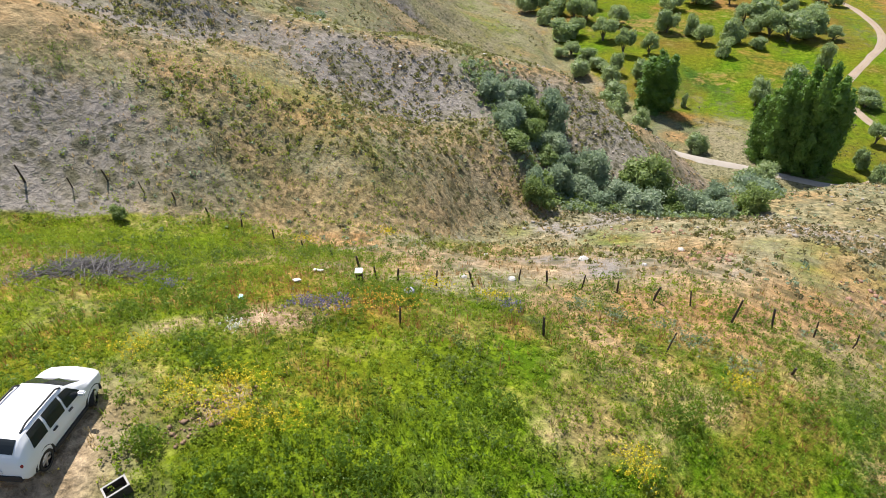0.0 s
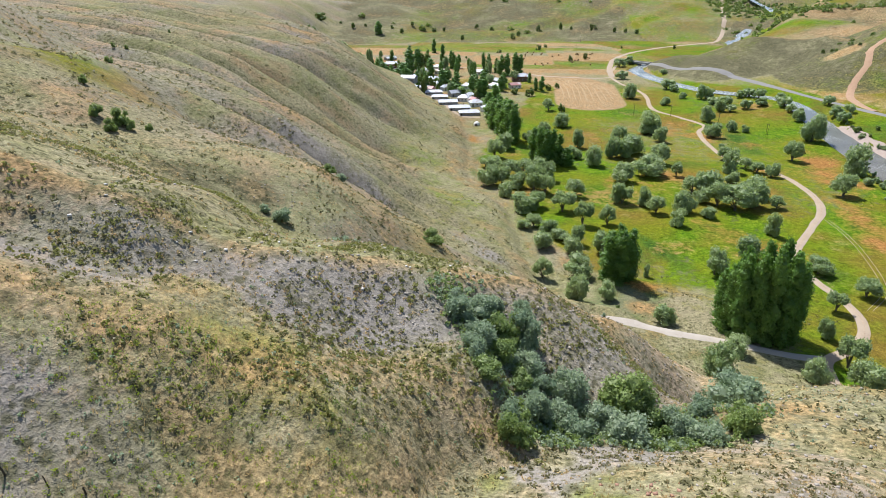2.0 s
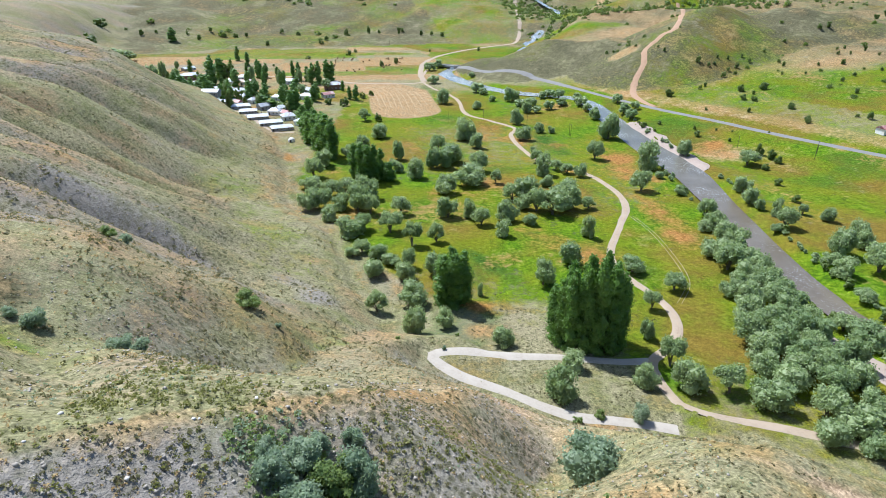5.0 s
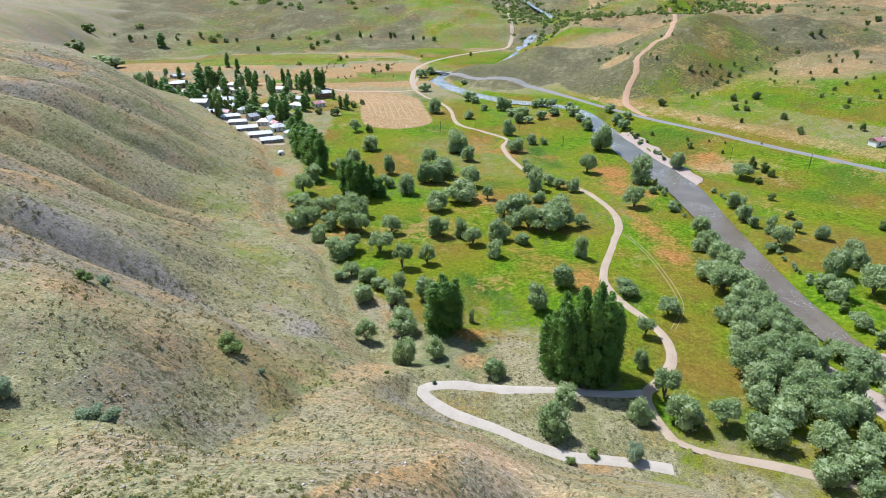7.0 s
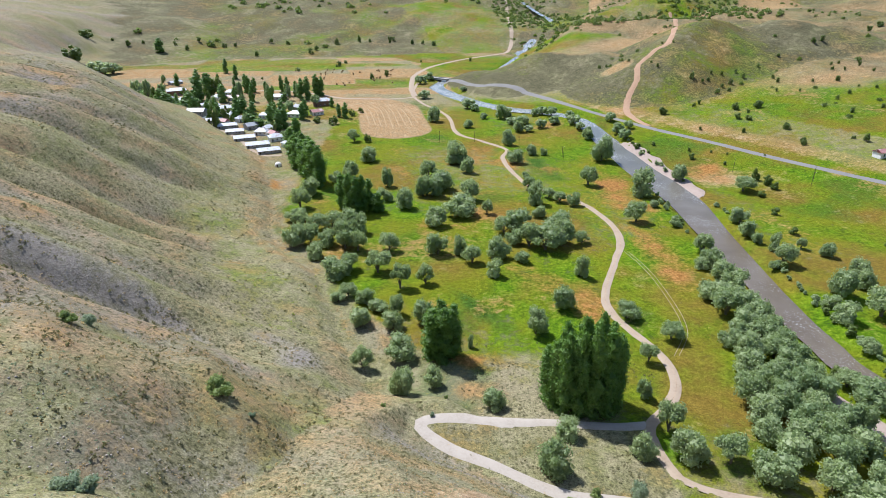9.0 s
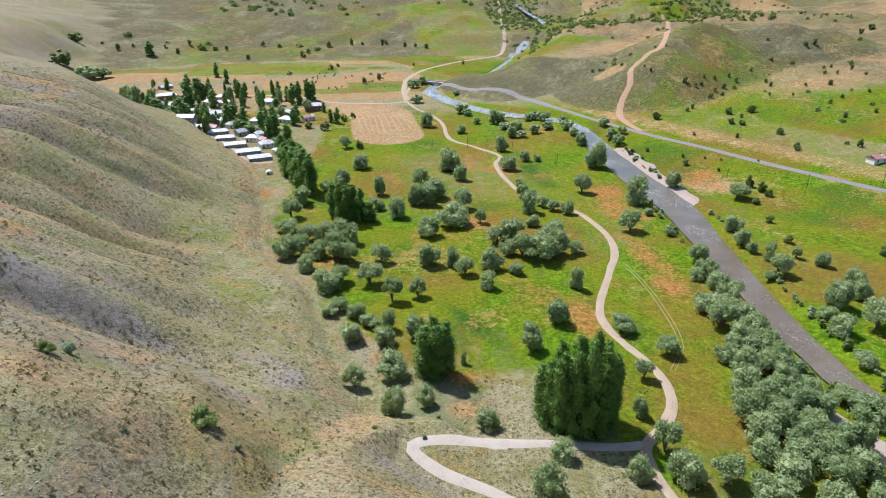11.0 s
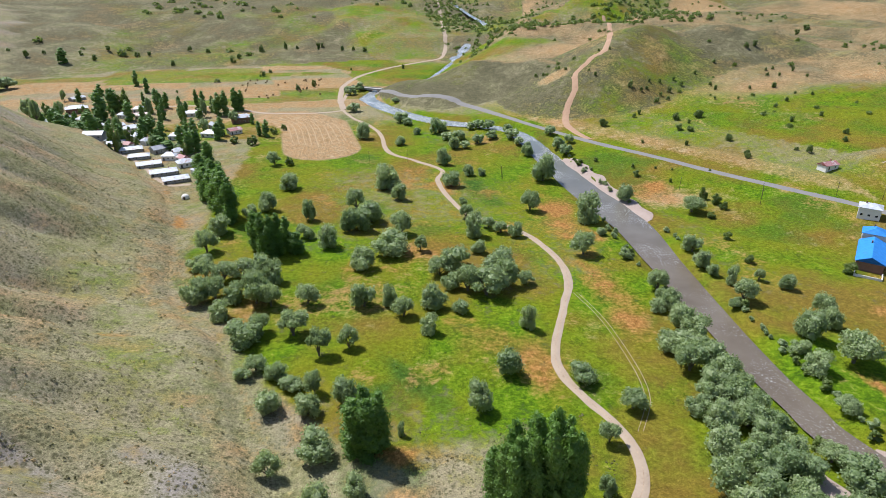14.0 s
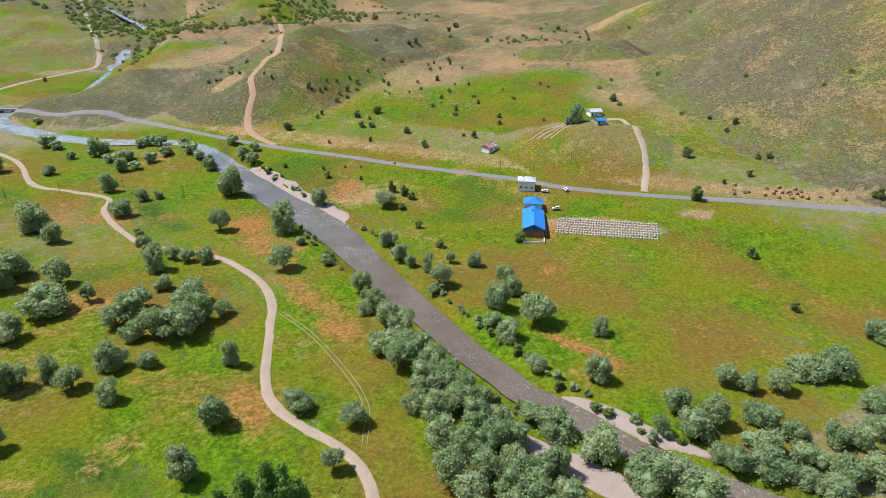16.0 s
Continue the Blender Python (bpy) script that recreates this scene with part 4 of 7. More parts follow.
    lush = np.where(on, (0.42 * gauss(x, y, -29, 43, 9, 4, -0.4) + 0.12 * smooth(5, 1, dist) + 0.12 * scrubby + 0.22 * small) * (1 - 0.8 * flank), lush)
    heath = np.where(on, 0.12 + 0.22 * scrubby + 0.45 * fractal(x, y, 7, 46, 3) - 0.2 * flank, heath)
    dry = np.where(on, (0.34 + 0.30 * smooth(4, 1, dist) + 0.5 * fractal(x, y, 10, 42, 3)) * (1 - 0.8 * flank), dry)
    on = is_on("ochre")
    dry = np.where(on, 0.20 + 0.20 * smooth(14, 2, dist) + 0.40 * small, dry)
    bare = np.where(on, 0.32 + 0.5 * small + 0.2 * smooth(12, 30, dist), bare)
    heath = np.where(on, 0.22 + 0.5 * small - 0.3 * smooth(12, 3, dist), heath)
    lush = np.where(on, 0.45 * smooth(0.1, 0.5, wide), lush) + 0.8 * gauss(x, y, -135, 130, 26, 14, 0.4) * on
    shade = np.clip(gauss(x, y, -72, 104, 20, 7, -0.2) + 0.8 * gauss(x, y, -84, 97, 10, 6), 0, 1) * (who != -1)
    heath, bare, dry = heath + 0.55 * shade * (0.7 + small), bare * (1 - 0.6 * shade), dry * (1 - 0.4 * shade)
    lush = lush + 0.7 * gauss(x, y, -62, 92, 15, 3.5, -0.25) * (who != -1)
    on = is_on("mound")
    bare = np.where(on, 0.35 + 0.4 * mid, bare)
    heath = np.where(on, 0.82 + 0.5 * mid, heath)
    dry = np.where(on, 0.5 * smooth(8, 2, dist), dry)
    lush = np.where(on, 0.28 * smooth(0.1, 0.5, wide), lush)
    for name, green, scree, brush in (("green_ridge", 0.55, 0.12, 0.40), ("far_left", 0.0, 0.45, 0.7), ("tree_slope", 0.75, 0.0, 0.5), ("back", 0.28, 0.15, 0.75), ("fan_hill", 0.22, 0.15, 0.9), ("east_a", 0.26, 0.04, 0.92), ("east_b", 0.26, 0.04, 0.94), ("farm_hill", 0.80, 0.0, 0.25)):
        on = is_on(name)
        lush = np.where(on, green + 0.6 * wide, lush)
        bare = np.where(on, scree + 0.4 * mid, bare)
        dry = np.where(on, (0.22 if name[:4] == "east" else 0.15) + 0.4 * mid, dry)
        heath = np.where(on, brush + 0.6 * mid, heath)
    on = is_on("green_ridge")
    west_end = smooth(-260, -480, x)
    lush, bare, heath = np.where(on, lush * (1 - west_end), lush), np.where(on, bare + 0.3 * west_end, bare), np.where(on, heath + 0.3 * west_end, heath)
    # eastern fan
    up = smooth(120, 260, d_east + 60 * wide)
    fan = (who == -1) & (d_east > 60)
    dry = np.where(fan, 0.16 + 0.45 * wide + 0.28 * up + 0.25 * mid, dry)
    bare = np.where(fan, 0.05 + 0.30 * mid, bare)
    lush = np.where(fan, np.maximum(lush * (1 - up), 0.85 - 0.75 * up - 0.5 * wide), lush)
    herb = np.where(fan, 0.40 * (1 - up) * smooth(-0.3, 0.4, mid), herb)
    heath = np.where(fan, 0.32 + 0.40 * up + 0.6 * small, heath)
    plateau = gauss(x, y, 228, 775, 26, 40) + gauss(x, y, 585, 465, 40, 14, -0.8) + gauss(x, y, 678, 655, 50, 16, -0.5) + gauss(x, y, 166, 618, 16, 10) + gauss(x, y, 507, 1018, 60, 60) + 0.8 * gauss(x, y, 366, 246, 56, 7, -0.8) * (1 + 0.6 * small + 0.5 * mid)
    dry, lush, heath = np.maximum(dry, 0.75 * smooth(0.3, 0.6, plateau)), lush * (1 - smooth(0.3, 0.6, plateau)), heath * (1 - smooth(0.3, 0.6, plateau))
    # the knoll in front: green on top, straw and bare soil past the fence
    on = is_on("knoll")
    line = y - 0.10 * x - 0.012 * (x + 5) ** 2
    top = smooth(24.5, 19.5, line + 2.5 * small)
    left = np.clip(gauss(x, y, -29, 24, 10, 4.5, 0.45) + 0.8 * gauss(x, y, -19.5, 26.5, 7, 3.2, -0.3), 0, 1)
    k_lush = np.clip(0.95 * top + 0.95 * left + 0.95 * fractal(x, y, 6, 43, 3) + 0.08 - 0.5 * smooth(45, 60, y), 0, 1)
    k_dry = np.clip(0.40 * (1 - top) * (1 - left) + 0.85 * fractal(x, y, 5, 44, 3) + 0.20 + 0.6 * gauss(x, y, -13, 14.5, 2.6, 1.8) + 0.15 * smooth(-4, 6, x), 0, 1) * (1 - 0.55 * smooth(30, 50, y))
    k_bare = np.clip(0.22 * smooth(25, 30, line) + 0.25 * gauss(x, y, 4, 32, 12, 4.5, 0.1) + 0.25 * gauss(x, y, -7, 25.5, 6, 2.2, 0.2) + 0.6 * smooth(0.1, 0.5, fractal(x, y, 8, 45, 3)) * smooth(25, 30, line), 0, 1)
    lush, dry, bare = np.where(on, k_lush + 0.7 * gauss(x, y, 17, 37, 6, 3), lush), np.where(on, k_dry * (1 - 0.6 * k_bare), dry), np.where(on, k_bare, bare)
    back = on * smooth(58, 74, y)
    lush, dry, bare = lush + back * (0.20 + 0.35 * small), np.where(back > 0, dry * (1 - back) + back * (0.34 + 0.4 * small), dry), bare * (1 - 0.6 * back)
    pale = pale + 0.9 * gauss(x, y, 43, 75, 9, 2.2, -0.3) * on
    slope = smooth(70, 56, y) * smooth(24, 30, line) * smooth(-22, -10, x) * on
    rust, herb = np.where(on, 0.62 * (1 - smooth(22, 32, y)) * (0.55 * smooth(0.10, 0.45, fractal(x, y, 4, 47, 3)) + 0.45 * gauss(x, y, -14, 17.5, 7, 2.5) + 0.4 * gauss(x, y, -27, 15, 4, 3) + 0.35 * gauss(x, y, -9, 18, 5, 2)), rust), np.where(on, 0.6 * smooth(0.0, 0.5, fractal(x, y, 5, 48, 3)) * top * smooth(4, -8, x) + 0.5 * left * smooth(-0.3, 0.3, small), herb)
    pale = pale + (0.34 * slope + 0.3 * gauss(x, y, 2, 31, 12, 4.5, 0.1) * on) * smooth(-0.5, 0.3, mid + small) + 0.85 * gauss(x, y, -14.5, 4.5, 2.4, 4.5, 0.35) * on + 0.95 * gauss(x, y, -13.4, 15.0, 2.2, 1.5, 0.5) * on + 0.9 * gauss(x, y, -11.7, 9.2, 0.55, 1.5, -0.1) * on + 0.7 * gauss(x, y, -16.5, 12.5, 1.2, 0.8, 0.6) * on 
    lush = lush * (1 - 0.9 * gauss(x, y, -14.5, 5, 2.6, 4.5, 0.35))
    # worn tan slope past the gully's shrubs
    worn = gauss(x, y, 10, 112, 13, 19)
    pale, heath, bare = pale + 0.60 * worn * (0.8 + mid), heath * (1 - 0.7 * worn), bare * (1 - 0.4 * worn)
    # cut bank above the hairpin
    cut, _, _ = along(BEND_CUT, x, y)
    scar = smooth(16, 8, cut) * smooth(2, 5, z - np.interp(x, [-8, 57], [-0.1, -4.9])) * smooth(166, 160, y)
    bare, lush, dry = np.maximum(bare, scar), lush * (1 - scar), dry * (1 - 0.7 * scar)
    loop = in_hairpin(x, y)
    bare, lush, dry, heath = np.where(loop, 0.10 + 0.3 * small, bare), np.where(loop, 0.22 + 0.4 * small, lush), np.where(loop, 0.20 + 0.4 * small, dry), np.where(loop, 0.35 + 0.5 * small, heath)
    return np.clip(np.stack([lush, dry, bare, pale, heath, rust, herb], -1), 0, 1)


def build_ground():
    xs = graded([-3300, -1200, -420, -150, -75, -45, 25, 60, 150, 420, 1300, 3300], [160, 60, 12, 3.0, 1.4, 0.8, 0.8, 1.6, 2.3, 6, 50, 160])
    ys = graded([-400, -40, -2, 50, 100, 180, 420, 700, 1100, 2000, 4400], [60, 4, 0.8, 0.8, 1.4, 2.2, 2.6, 6, 14, 50, 160])
    gx, gy = np.meshgrid(xs, ys)
    x, y = gx.ravel(), gy.ravel()
    z = land(x, y)
    i = np.arange(len(xs) * len(ys)).reshape(len(ys), len(xs))
    faces = np.stack([i[:-1, :-1], i[:-1, 1:], i[1:, 1:], i[1:, :-1]], -1).reshape(-1, 4)
    me = bpy.data.meshes.new("ground")
    me.vertices.add(len(x))
    me.vertices.foreach_set("co", np.stack([x, y, z], -1).ravel())
    me.loops.add(faces.size)
    me.loops.foreach_set("vertex_index", faces.ravel())
    me.polygons.add(len(faces))
    me.polygons.foreach_set("loop_start", np.arange(0, faces.size, 4))
    me.polygons.foreach_set("use_smooth", np.ones(len(faces), bool))
    me.update(calc_edges=True)
    attr = me.attributes.new("cover", "FLOAT_COLOR", "POINT")
    cover = cover_of(x, y)
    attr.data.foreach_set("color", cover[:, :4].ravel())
    attr = me.attributes.new("heath", "FLOAT_COLOR", "POINT")
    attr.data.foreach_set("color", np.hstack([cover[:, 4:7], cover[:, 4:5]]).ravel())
    me.materials.append(GROUND)
    return tagged(new("ground", me), "green meadow floor, dry grass and grey scree hillsides", "ground", kind="structure")


ground = build_ground()


def resample(line, step):
    p = np.array([q[:2] for q in line], float)
    # rounded through the points (Catmull-Rom)
    q = np.vstack([2 * p[0] - p[1], p, 2 * p[-1] - p[-2]])
    out = []
    for k in range(1, len(q) - 2):
        n = max(2, int(np.linalg.norm(q[k + 1] - q[k]) / step))
        t = np.linspace(0, 1, n, endpoint=False)[:, None]
        a, b, c, d = q[k - 1], q[k], q[k + 1], q[k + 2]
        out.append(0.5 * (2 * b + (c - a) * t + (2 * a - 5 * b + 4 * c - d) * t**2 + (3 * b - a - 3 * c + d) * t**3))
    return np.vstack(out + [p[-1:]])


def ribbon(name, line, width, material, lift=0.1, across=5, step=2.0, ragged=0.25, crown=0.0, seed=0, label="", category="road", taper=0.0):
    """A strip laid on the ground, with uneven edges."""
    p = resample(line, step)
    way = np.gradient(p, axis=0)
    way /= np.linalg.norm(way, axis=1)[:, None] + 1e-9
    side = np.stack([way[:, 1], -way[:, 0]], -1)
    rng = np.random.default_rng(seed)
    s = np.linspace(-1, 1, across)
    half = width / 2 * (1 + ragged * fractal(np.arange(len(p)) * step, np.zeros(len(p)), 12, seed, 3))
    half2 = width / 2 * (1 + ragged * fractal(np.arange(len(p)) * step, np.zeros(len(p)) + 50, 12, seed, 3))
    if taper:
        run = np.arange(len(p)) * step
        end = np.sqrt(np.clip(np.minimum(run, run[-1] - run) / taper, 0.02, 1))
        half, half2 = half * end, half2 * end
    w = np.where(s[None] < 0, half[:, None], half2[:, None]) * s[None]
    x, y = p[:, 0][:, None] + side[:, 0][:, None] * w, p[:, 1][:, None] + side[:, 1][:, None] * w
    z = land(x, y) + lift + crown * (1 - s[None] ** 2)
    z[:, 0] -= lift + 0.15
    z[:, -1] -= lift + 0.15
    i = np.arange(x.size).reshape(x.shape)
    faces = np.stack([i[:-1, :-1], i[:-1, 1:], i[1:, 1:], i[1:, :-1]], -1).reshape(-1, 4)
    me = mesh_of(name, np.stack([x.ravel(), y.ravel(), z.ravel()], -1), faces, material, True)
    return tagged(new(name, me), label, category, kind="structure")


ribbon("road", TRACK, 4.4, GRAVEL, 0.14, ragged=0.38, seed=1, label="pale gravel farm track winding through the meadow")
ribbon("grass_strip", TRACK[8:], 0.7, GROUND, 0.19, across=3, ragged=0.9, seed=21, label="strip of grass between the wheel lanes", category="grass")
ribbon("road", BEND, 5.0, PALE_GRAVEL, 0.14, seed=2, label="pale gravel track in a hairpin below the hill")
ribbon("road", FAR_ROAD, 7.0, GRAVEL, 0.3, step=6, seed=6, label="pale road along the far bank")
ribbon("road", VILLAGE_ROAD, 5.0, GRAVEL, 0.25, step=5, seed=7, label="pale village road behind the field")
ribbon("road", LANE, 4.0, GRAVEL, 0.25, step=4, seed=8, label="narrow gravel lane along the long houses")
ribbon("road", BRIDGE_ROAD[:5] + HIGHWAY[1:], 7.0, ASPHALT, 0.35, ragged=0.04, seed=3, label="grey asphalt valley road")
ribbon("road", RED_ROAD, 6.0, RED_EARTH, 0.3, step=5, seed=4, label="reddish earth road climbing the slope")
ribbon("road", FARM_ROAD, 5.0, GRAVEL, 0.25, seed=5, label="pale gravel drive up to the farm")


def build_river():
    p = resample(RIVER, 3.0)
    half = np.interp(np.linspace(0, 1, len(p)), np.linspace(0, 1, len(RIVER)), [r[2] for r in RIVER]) + 1.2
    way = np.gradient(p, axis=0)
    way /= np.linalg.norm(way, axis=1)[:, None]
    side = np.stack([way[:, 1], -way[:, 0]], -1)
    s = np.linspace(-1, 1, 5)
    x = p[:, :1] + side[:, :1] * half[:, None] * s
    y = p[:, 1:] + side[:, 1:] * half[:, None] * s
    level = land(p[:, 0], p[:, 1], False)
    level = np.convolve(np.pad(level, 12, mode="edge"), np.ones(25) / 25, "valid") + 0.75
    z = np.repeat(level[:, None], 5, 1)
    i = np.arange(x.size).reshape(x.shape)
    faces = np.stack([i[:-1, :-1], i[:-1, 1:], i[1:, 1:], i[1:, :-1]], -1).reshape(-1, 4)
    return tagged(new("water", mesh_of("water", np.stack([x.ravel(), y.ravel(), z.ravel()], -1), faces, WATER, True)), "murky brown river with small white riffles", "river", kind="structure")


build_river()
SWATH = plain_material("mown_straw", (0.29, 0.195, 0.100), (0.37, 0.27, 0.155), 0.6, 0.95)
for k in range(9):
    off = -20 + 5 * k
    ribbon("straw_swath", [(-67 + off, 636 - abs(off) * 0.6), (-48 + off, 598), (-36 + off, 526 + abs(off) * 0.7)], 1.5, SWATH, 0.12, across=3, step=4, ragged=0.6, seed=50 + k, label="pale row of mown straw on the stubble field", category="straw")
ribbon("shingle_bar", [(127, 474), (135, 446), (141, 414), (145, 382), (147, 360)], 17, SHINGLE, 0.25, across=7, ragged=0.5, seed=11, label="pinkish shingle bar along the river", category="shingle", taper=16.0)
ribbon("shingle_bar", [(139.5, 193), (144.0, 182), (147.0, 170), (151.0, 159), (156.5, 148)], 7, SHINGLE, 0.25, across=7, ragged=0.5, seed=12, label="pale shingle bank along the river", category="shingle", taper=16.0)
ribbon("shingle_bar", [(115, 190), (117, 180), (121, 168), (125, 157), (130, 145)], 10, SHINGLE, 0.25, across=7, ragged=0.6, seed=13, label="pale gravel flat behind the bank willows", category="shingle", taper=16.0)
for shift in (-0.8, 0.8):
    ribbon("wheel_rut", [(84 + shift, 288), (86.7 + shift, 275), (88.1 + shift, 263), (88.4 + shift, 245), (87.5 + shift, 229), (84.7 + shift, 218), (77.4 + shift, 206)], 0.55, GRAVEL, 0.06, across=3, ragged=0.7, seed=14, label="faint wheel rut through the meadow", category="track")


# ---- trees ----
def leaf_cloud(rng, centres, radii, count, size, flat=0.6):
    """Small three-sided leaf sprays strewn over lobes: verts and faces."""
    pick = rng.choice(len(centres), count, p=radii**2 / (radii**2).sum())
    d = rng.normal(size=(count, 3))
    d /= np.linalg.norm(d, axis=1)[:, None]
    d[:, 2] = np.where(d[:, 2] < -0.3, d[:, 2] * 0.6, d[:, 2])
    p = centres[pick] + d * (radii[pick] * rng.uniform(0.72, 1.22, count))[:, None]
    n = d + rng.normal(size=(count, 3)) * flat
    n /= np.linalg.norm(n, axis=1)[:, None]
    u = np.cross(n, rng.normal(size=(count, 3)))
    u /= np.linalg.norm(u, axis=1)[:, None]
    v = np.cross(n, u)
    s = size * rng.uniform(0.6, 1.5, count)[:, None]
    verts = np.stack([p - u * s * 0.7, p + u * s * 0.7 - n * s * 0.3, p + v * s * 1.3 + n * s * 0.35], 1).reshape(-1, 3)
    return verts, np.arange(count * 3).reshape(-1, 3)


def lobes(rng, centres, radii, shrink=0.80):
    """Lumpy cores inside the leaves, so that no light falls through a crown."""
    bm = bmesh.new()
    for c, r in zip(centres, radii):
        made = bmesh.ops.create_icosphere(bm, subdivisions=1, radius=r * shrink, matrix=Matrix.Translation(c))
        for vert in made["verts"]:
            vert.co += Vector(rng.normal(size=3)) * r * 0.10
    bm.verts.index_update()
    verts, faces = [v.co[:] for v in bm.verts], [[v.index for v in f.verts] for f in bm.faces]
    bm.free()
    return np.array(verts), faces


def tube(bm, points, radii, sides=6):
    rings = []
    for k, (p, r) in enumerate(zip(points, radii)):
        p = Vector(p)
        ahead = Vector(points[min(k + 1, len(points) - 1)]) - Vector(points[max(k - 1, 0)])
        turn = ahead.to_track_quat("Z", "Y")
        rings.append([bm.verts.new(p + turn @ Vector((r * math.cos(a), r * math.sin(a), 0))) for a in np.arange(sides) * 2 * math.pi / sides])
    for a, b in zip(rings[:-1], rings[1:]):
        for k in range(sides):
            bm.faces.new((a[k], a[(k + 1) % sides], b[(k + 1) % sides], b[k]))
    bm.faces.new(rings[-1])
    bm.faces.new(rings[0][::-1])


def make_tree(name, kind, seed, leaf, leaves, label, category):
    """A tree one metre wide and one metre high, to be scaled: trunk with limbs, crown of leaf clumps."""
    rng = np.random.default_rng(seed)
    thing = tagged(new(name), label, category)
    bm = bmesh.new()
    if kind == "poplar":
        n = 24
        h = np.linspace(0.03, 0.95, n)
        wide = 0.40 * (1 - (np.maximum(h - 0.45, 0) / 0.56) ** 2.6) ** 0.7 * (0.82 + 0.18 * np.clip(h * 5, 0, 1))
        turn = rng.uniform(0, 6.28, n)
        centres = np.stack([wide * 0.34 * np.cos(turn), wide * 0.34 * np.sin(turn), h], -1)
        radii = wide * 0.78
        size, squash = 0.042, 0.30
        tube(bm, [(0, 0, 0), (0.01, 0, 0.3), (0, 0, 0.9)], [0.05, 0.04, 0.01])
        centres[:, 2] /= squash
        low = 0
    else:
        n = {"willow": 22, "open": 13, "bush": 16}[kind]
        base = {"willow": 0.24, "open": 0.40, "bush": 0.14}[kind]
        turn, out = rng.uniform(0, 6.28, n), np.sqrt(rng.uniform(0.02, 1, n)) * 0.30
        up = base + rng.uniform(0, 1, n) * (0.74 - base) * (1.15 - out * 1.6)
        centres = np.stack([out * np.cos(turn), out * np.sin(turn), up], -1)
        radii = rng.uniform(0.10, 0.215, n) * (1.0 if kind != "open" else 0.9)
        size, squash = 0.030, 1.0
        tube(bm, [(0, 0, -0.02), (0.01, 0.0, 0.2), (0.0, 0.02, 0.45)], [0.045, 0.034, 0.02])
        for c in centres[:4]:
            tube(bm, [(0.005, 0.005, 0.16), tuple(c * 0.6 + np.array((0, 0, 0.08))), tuple(c)], [0.026, 0.017, 0.006], 5)
    core, core_faces = lobes(rng, centres, radii)
    verts, faces = leaf_cloud(rng, centres, radii, leaves, size)
    verts = np.vstack([core, verts])
    faces = core_faces + (faces + len(core)).tolist()
    if kind == "poplar":
        verts[:, 2] *= squash
    top = verts[:, 2].max()
    verts[:, 2] /= top
    verts[:, :2] /= np.abs(verts[:, :2]).max() * 2
    part("trunk", bm, BARK, thing)
    part("crown", mesh_of("crown", verts, faces, leaf), leaf, thing)
    return thing


def plant(models, rows, rng, group, deep=0.12, grow=1.0):
    for x, y, w, h in rows:
        off, half, _ = along(RIVER, np.array([x]), np.array([y]))
        if off[0] < half[0] + 0.5:
            continue
        w, h = w * grow, h * (0.5 + 0.5 * grow)
        m = models[rng.integers(len(models))]
        s = Matrix.Diagonal((w, w * rng.uniform(0.9, 1.1), h * (1 + deep), 1))
        made = copy_thing(m, Matrix.Translation((x, y, at_ground(x, y, -deep * h))) @ Matrix.Rotation(rng.uniform(0, 6.28), 4, "Z") @ s)
        tagged(made, group=group)


def drop_model(models):
    for m in models:
        for o in (*m.children_recursive, m):
            bpy.data.objects.remove(o)


rng = np.random.default_rng(3)
WILLOWS = [make_tree("willow_tree", k, 20 + i, WILLOW_LEAF, 2900, "grey-green willow tree with a rounded leafy crown", "tree") for i, k in enumerate(("willow", "willow", "open", "willow", "bush"))]
OPEN = [make_tree("willow_tree", "open", 40 + i, WILLOW_LEAF, 2600, "small grey-green willow with an open crown in the meadow", "tree") for i in range(2)]
BUSHES = [make_tree("bush", "bush", 50 + i, BUSH_LEAF, 1800, "round dark green bush in the grass", "bush") for i in range(3)]
POPLARS = [make_tree("poplar_tree", "poplar", 60 + i, POPLAR_LEAF, 4000, "tall dark green poplar tree with a columnar crown", "tree") for i in range(3)]

for rows in (MEADOW_TREES_A, MEADOW_TREES_B, MEADOW_TREES_C, MEADOW_TREES_D, MEADOW_TREES_E):
    plant(WILLOWS + OPEN, rows, rng, "meadow willows", grow=1.18)
for rows in (BANK_TREES_A, BANK_TREES_B, BANK_TREES_C, BANK_TREES_D):
    plant(WILLOWS, rows, rng, "river bank willows", grow=1.3)
for rows in (EAST_TREES_A, EAST_TREES_B, EAST_TREES_C):
    plant(WILLOWS, rows, rng, "willows east of the river", grow=1.2)
for rows in (SMALL_TREES_A, SMALL_TREES_B):
    plant(BUSHES, rows, rng, "bushes on the eastern slope", grow=1.1)
for rows in POPLAR_GROUPS:
    low = 0.90 if rows is POPLAR_GROUPS[0] else 1.0
    plant(POPLARS, [(x, y, w * (1.12 if low < 1 else 1.55) * rng.uniform(0.9, 1.1), h * low * rng.uniform(0.94, 1.03)) for x, y, w, h in rows], rng, "poplars", 0.02)

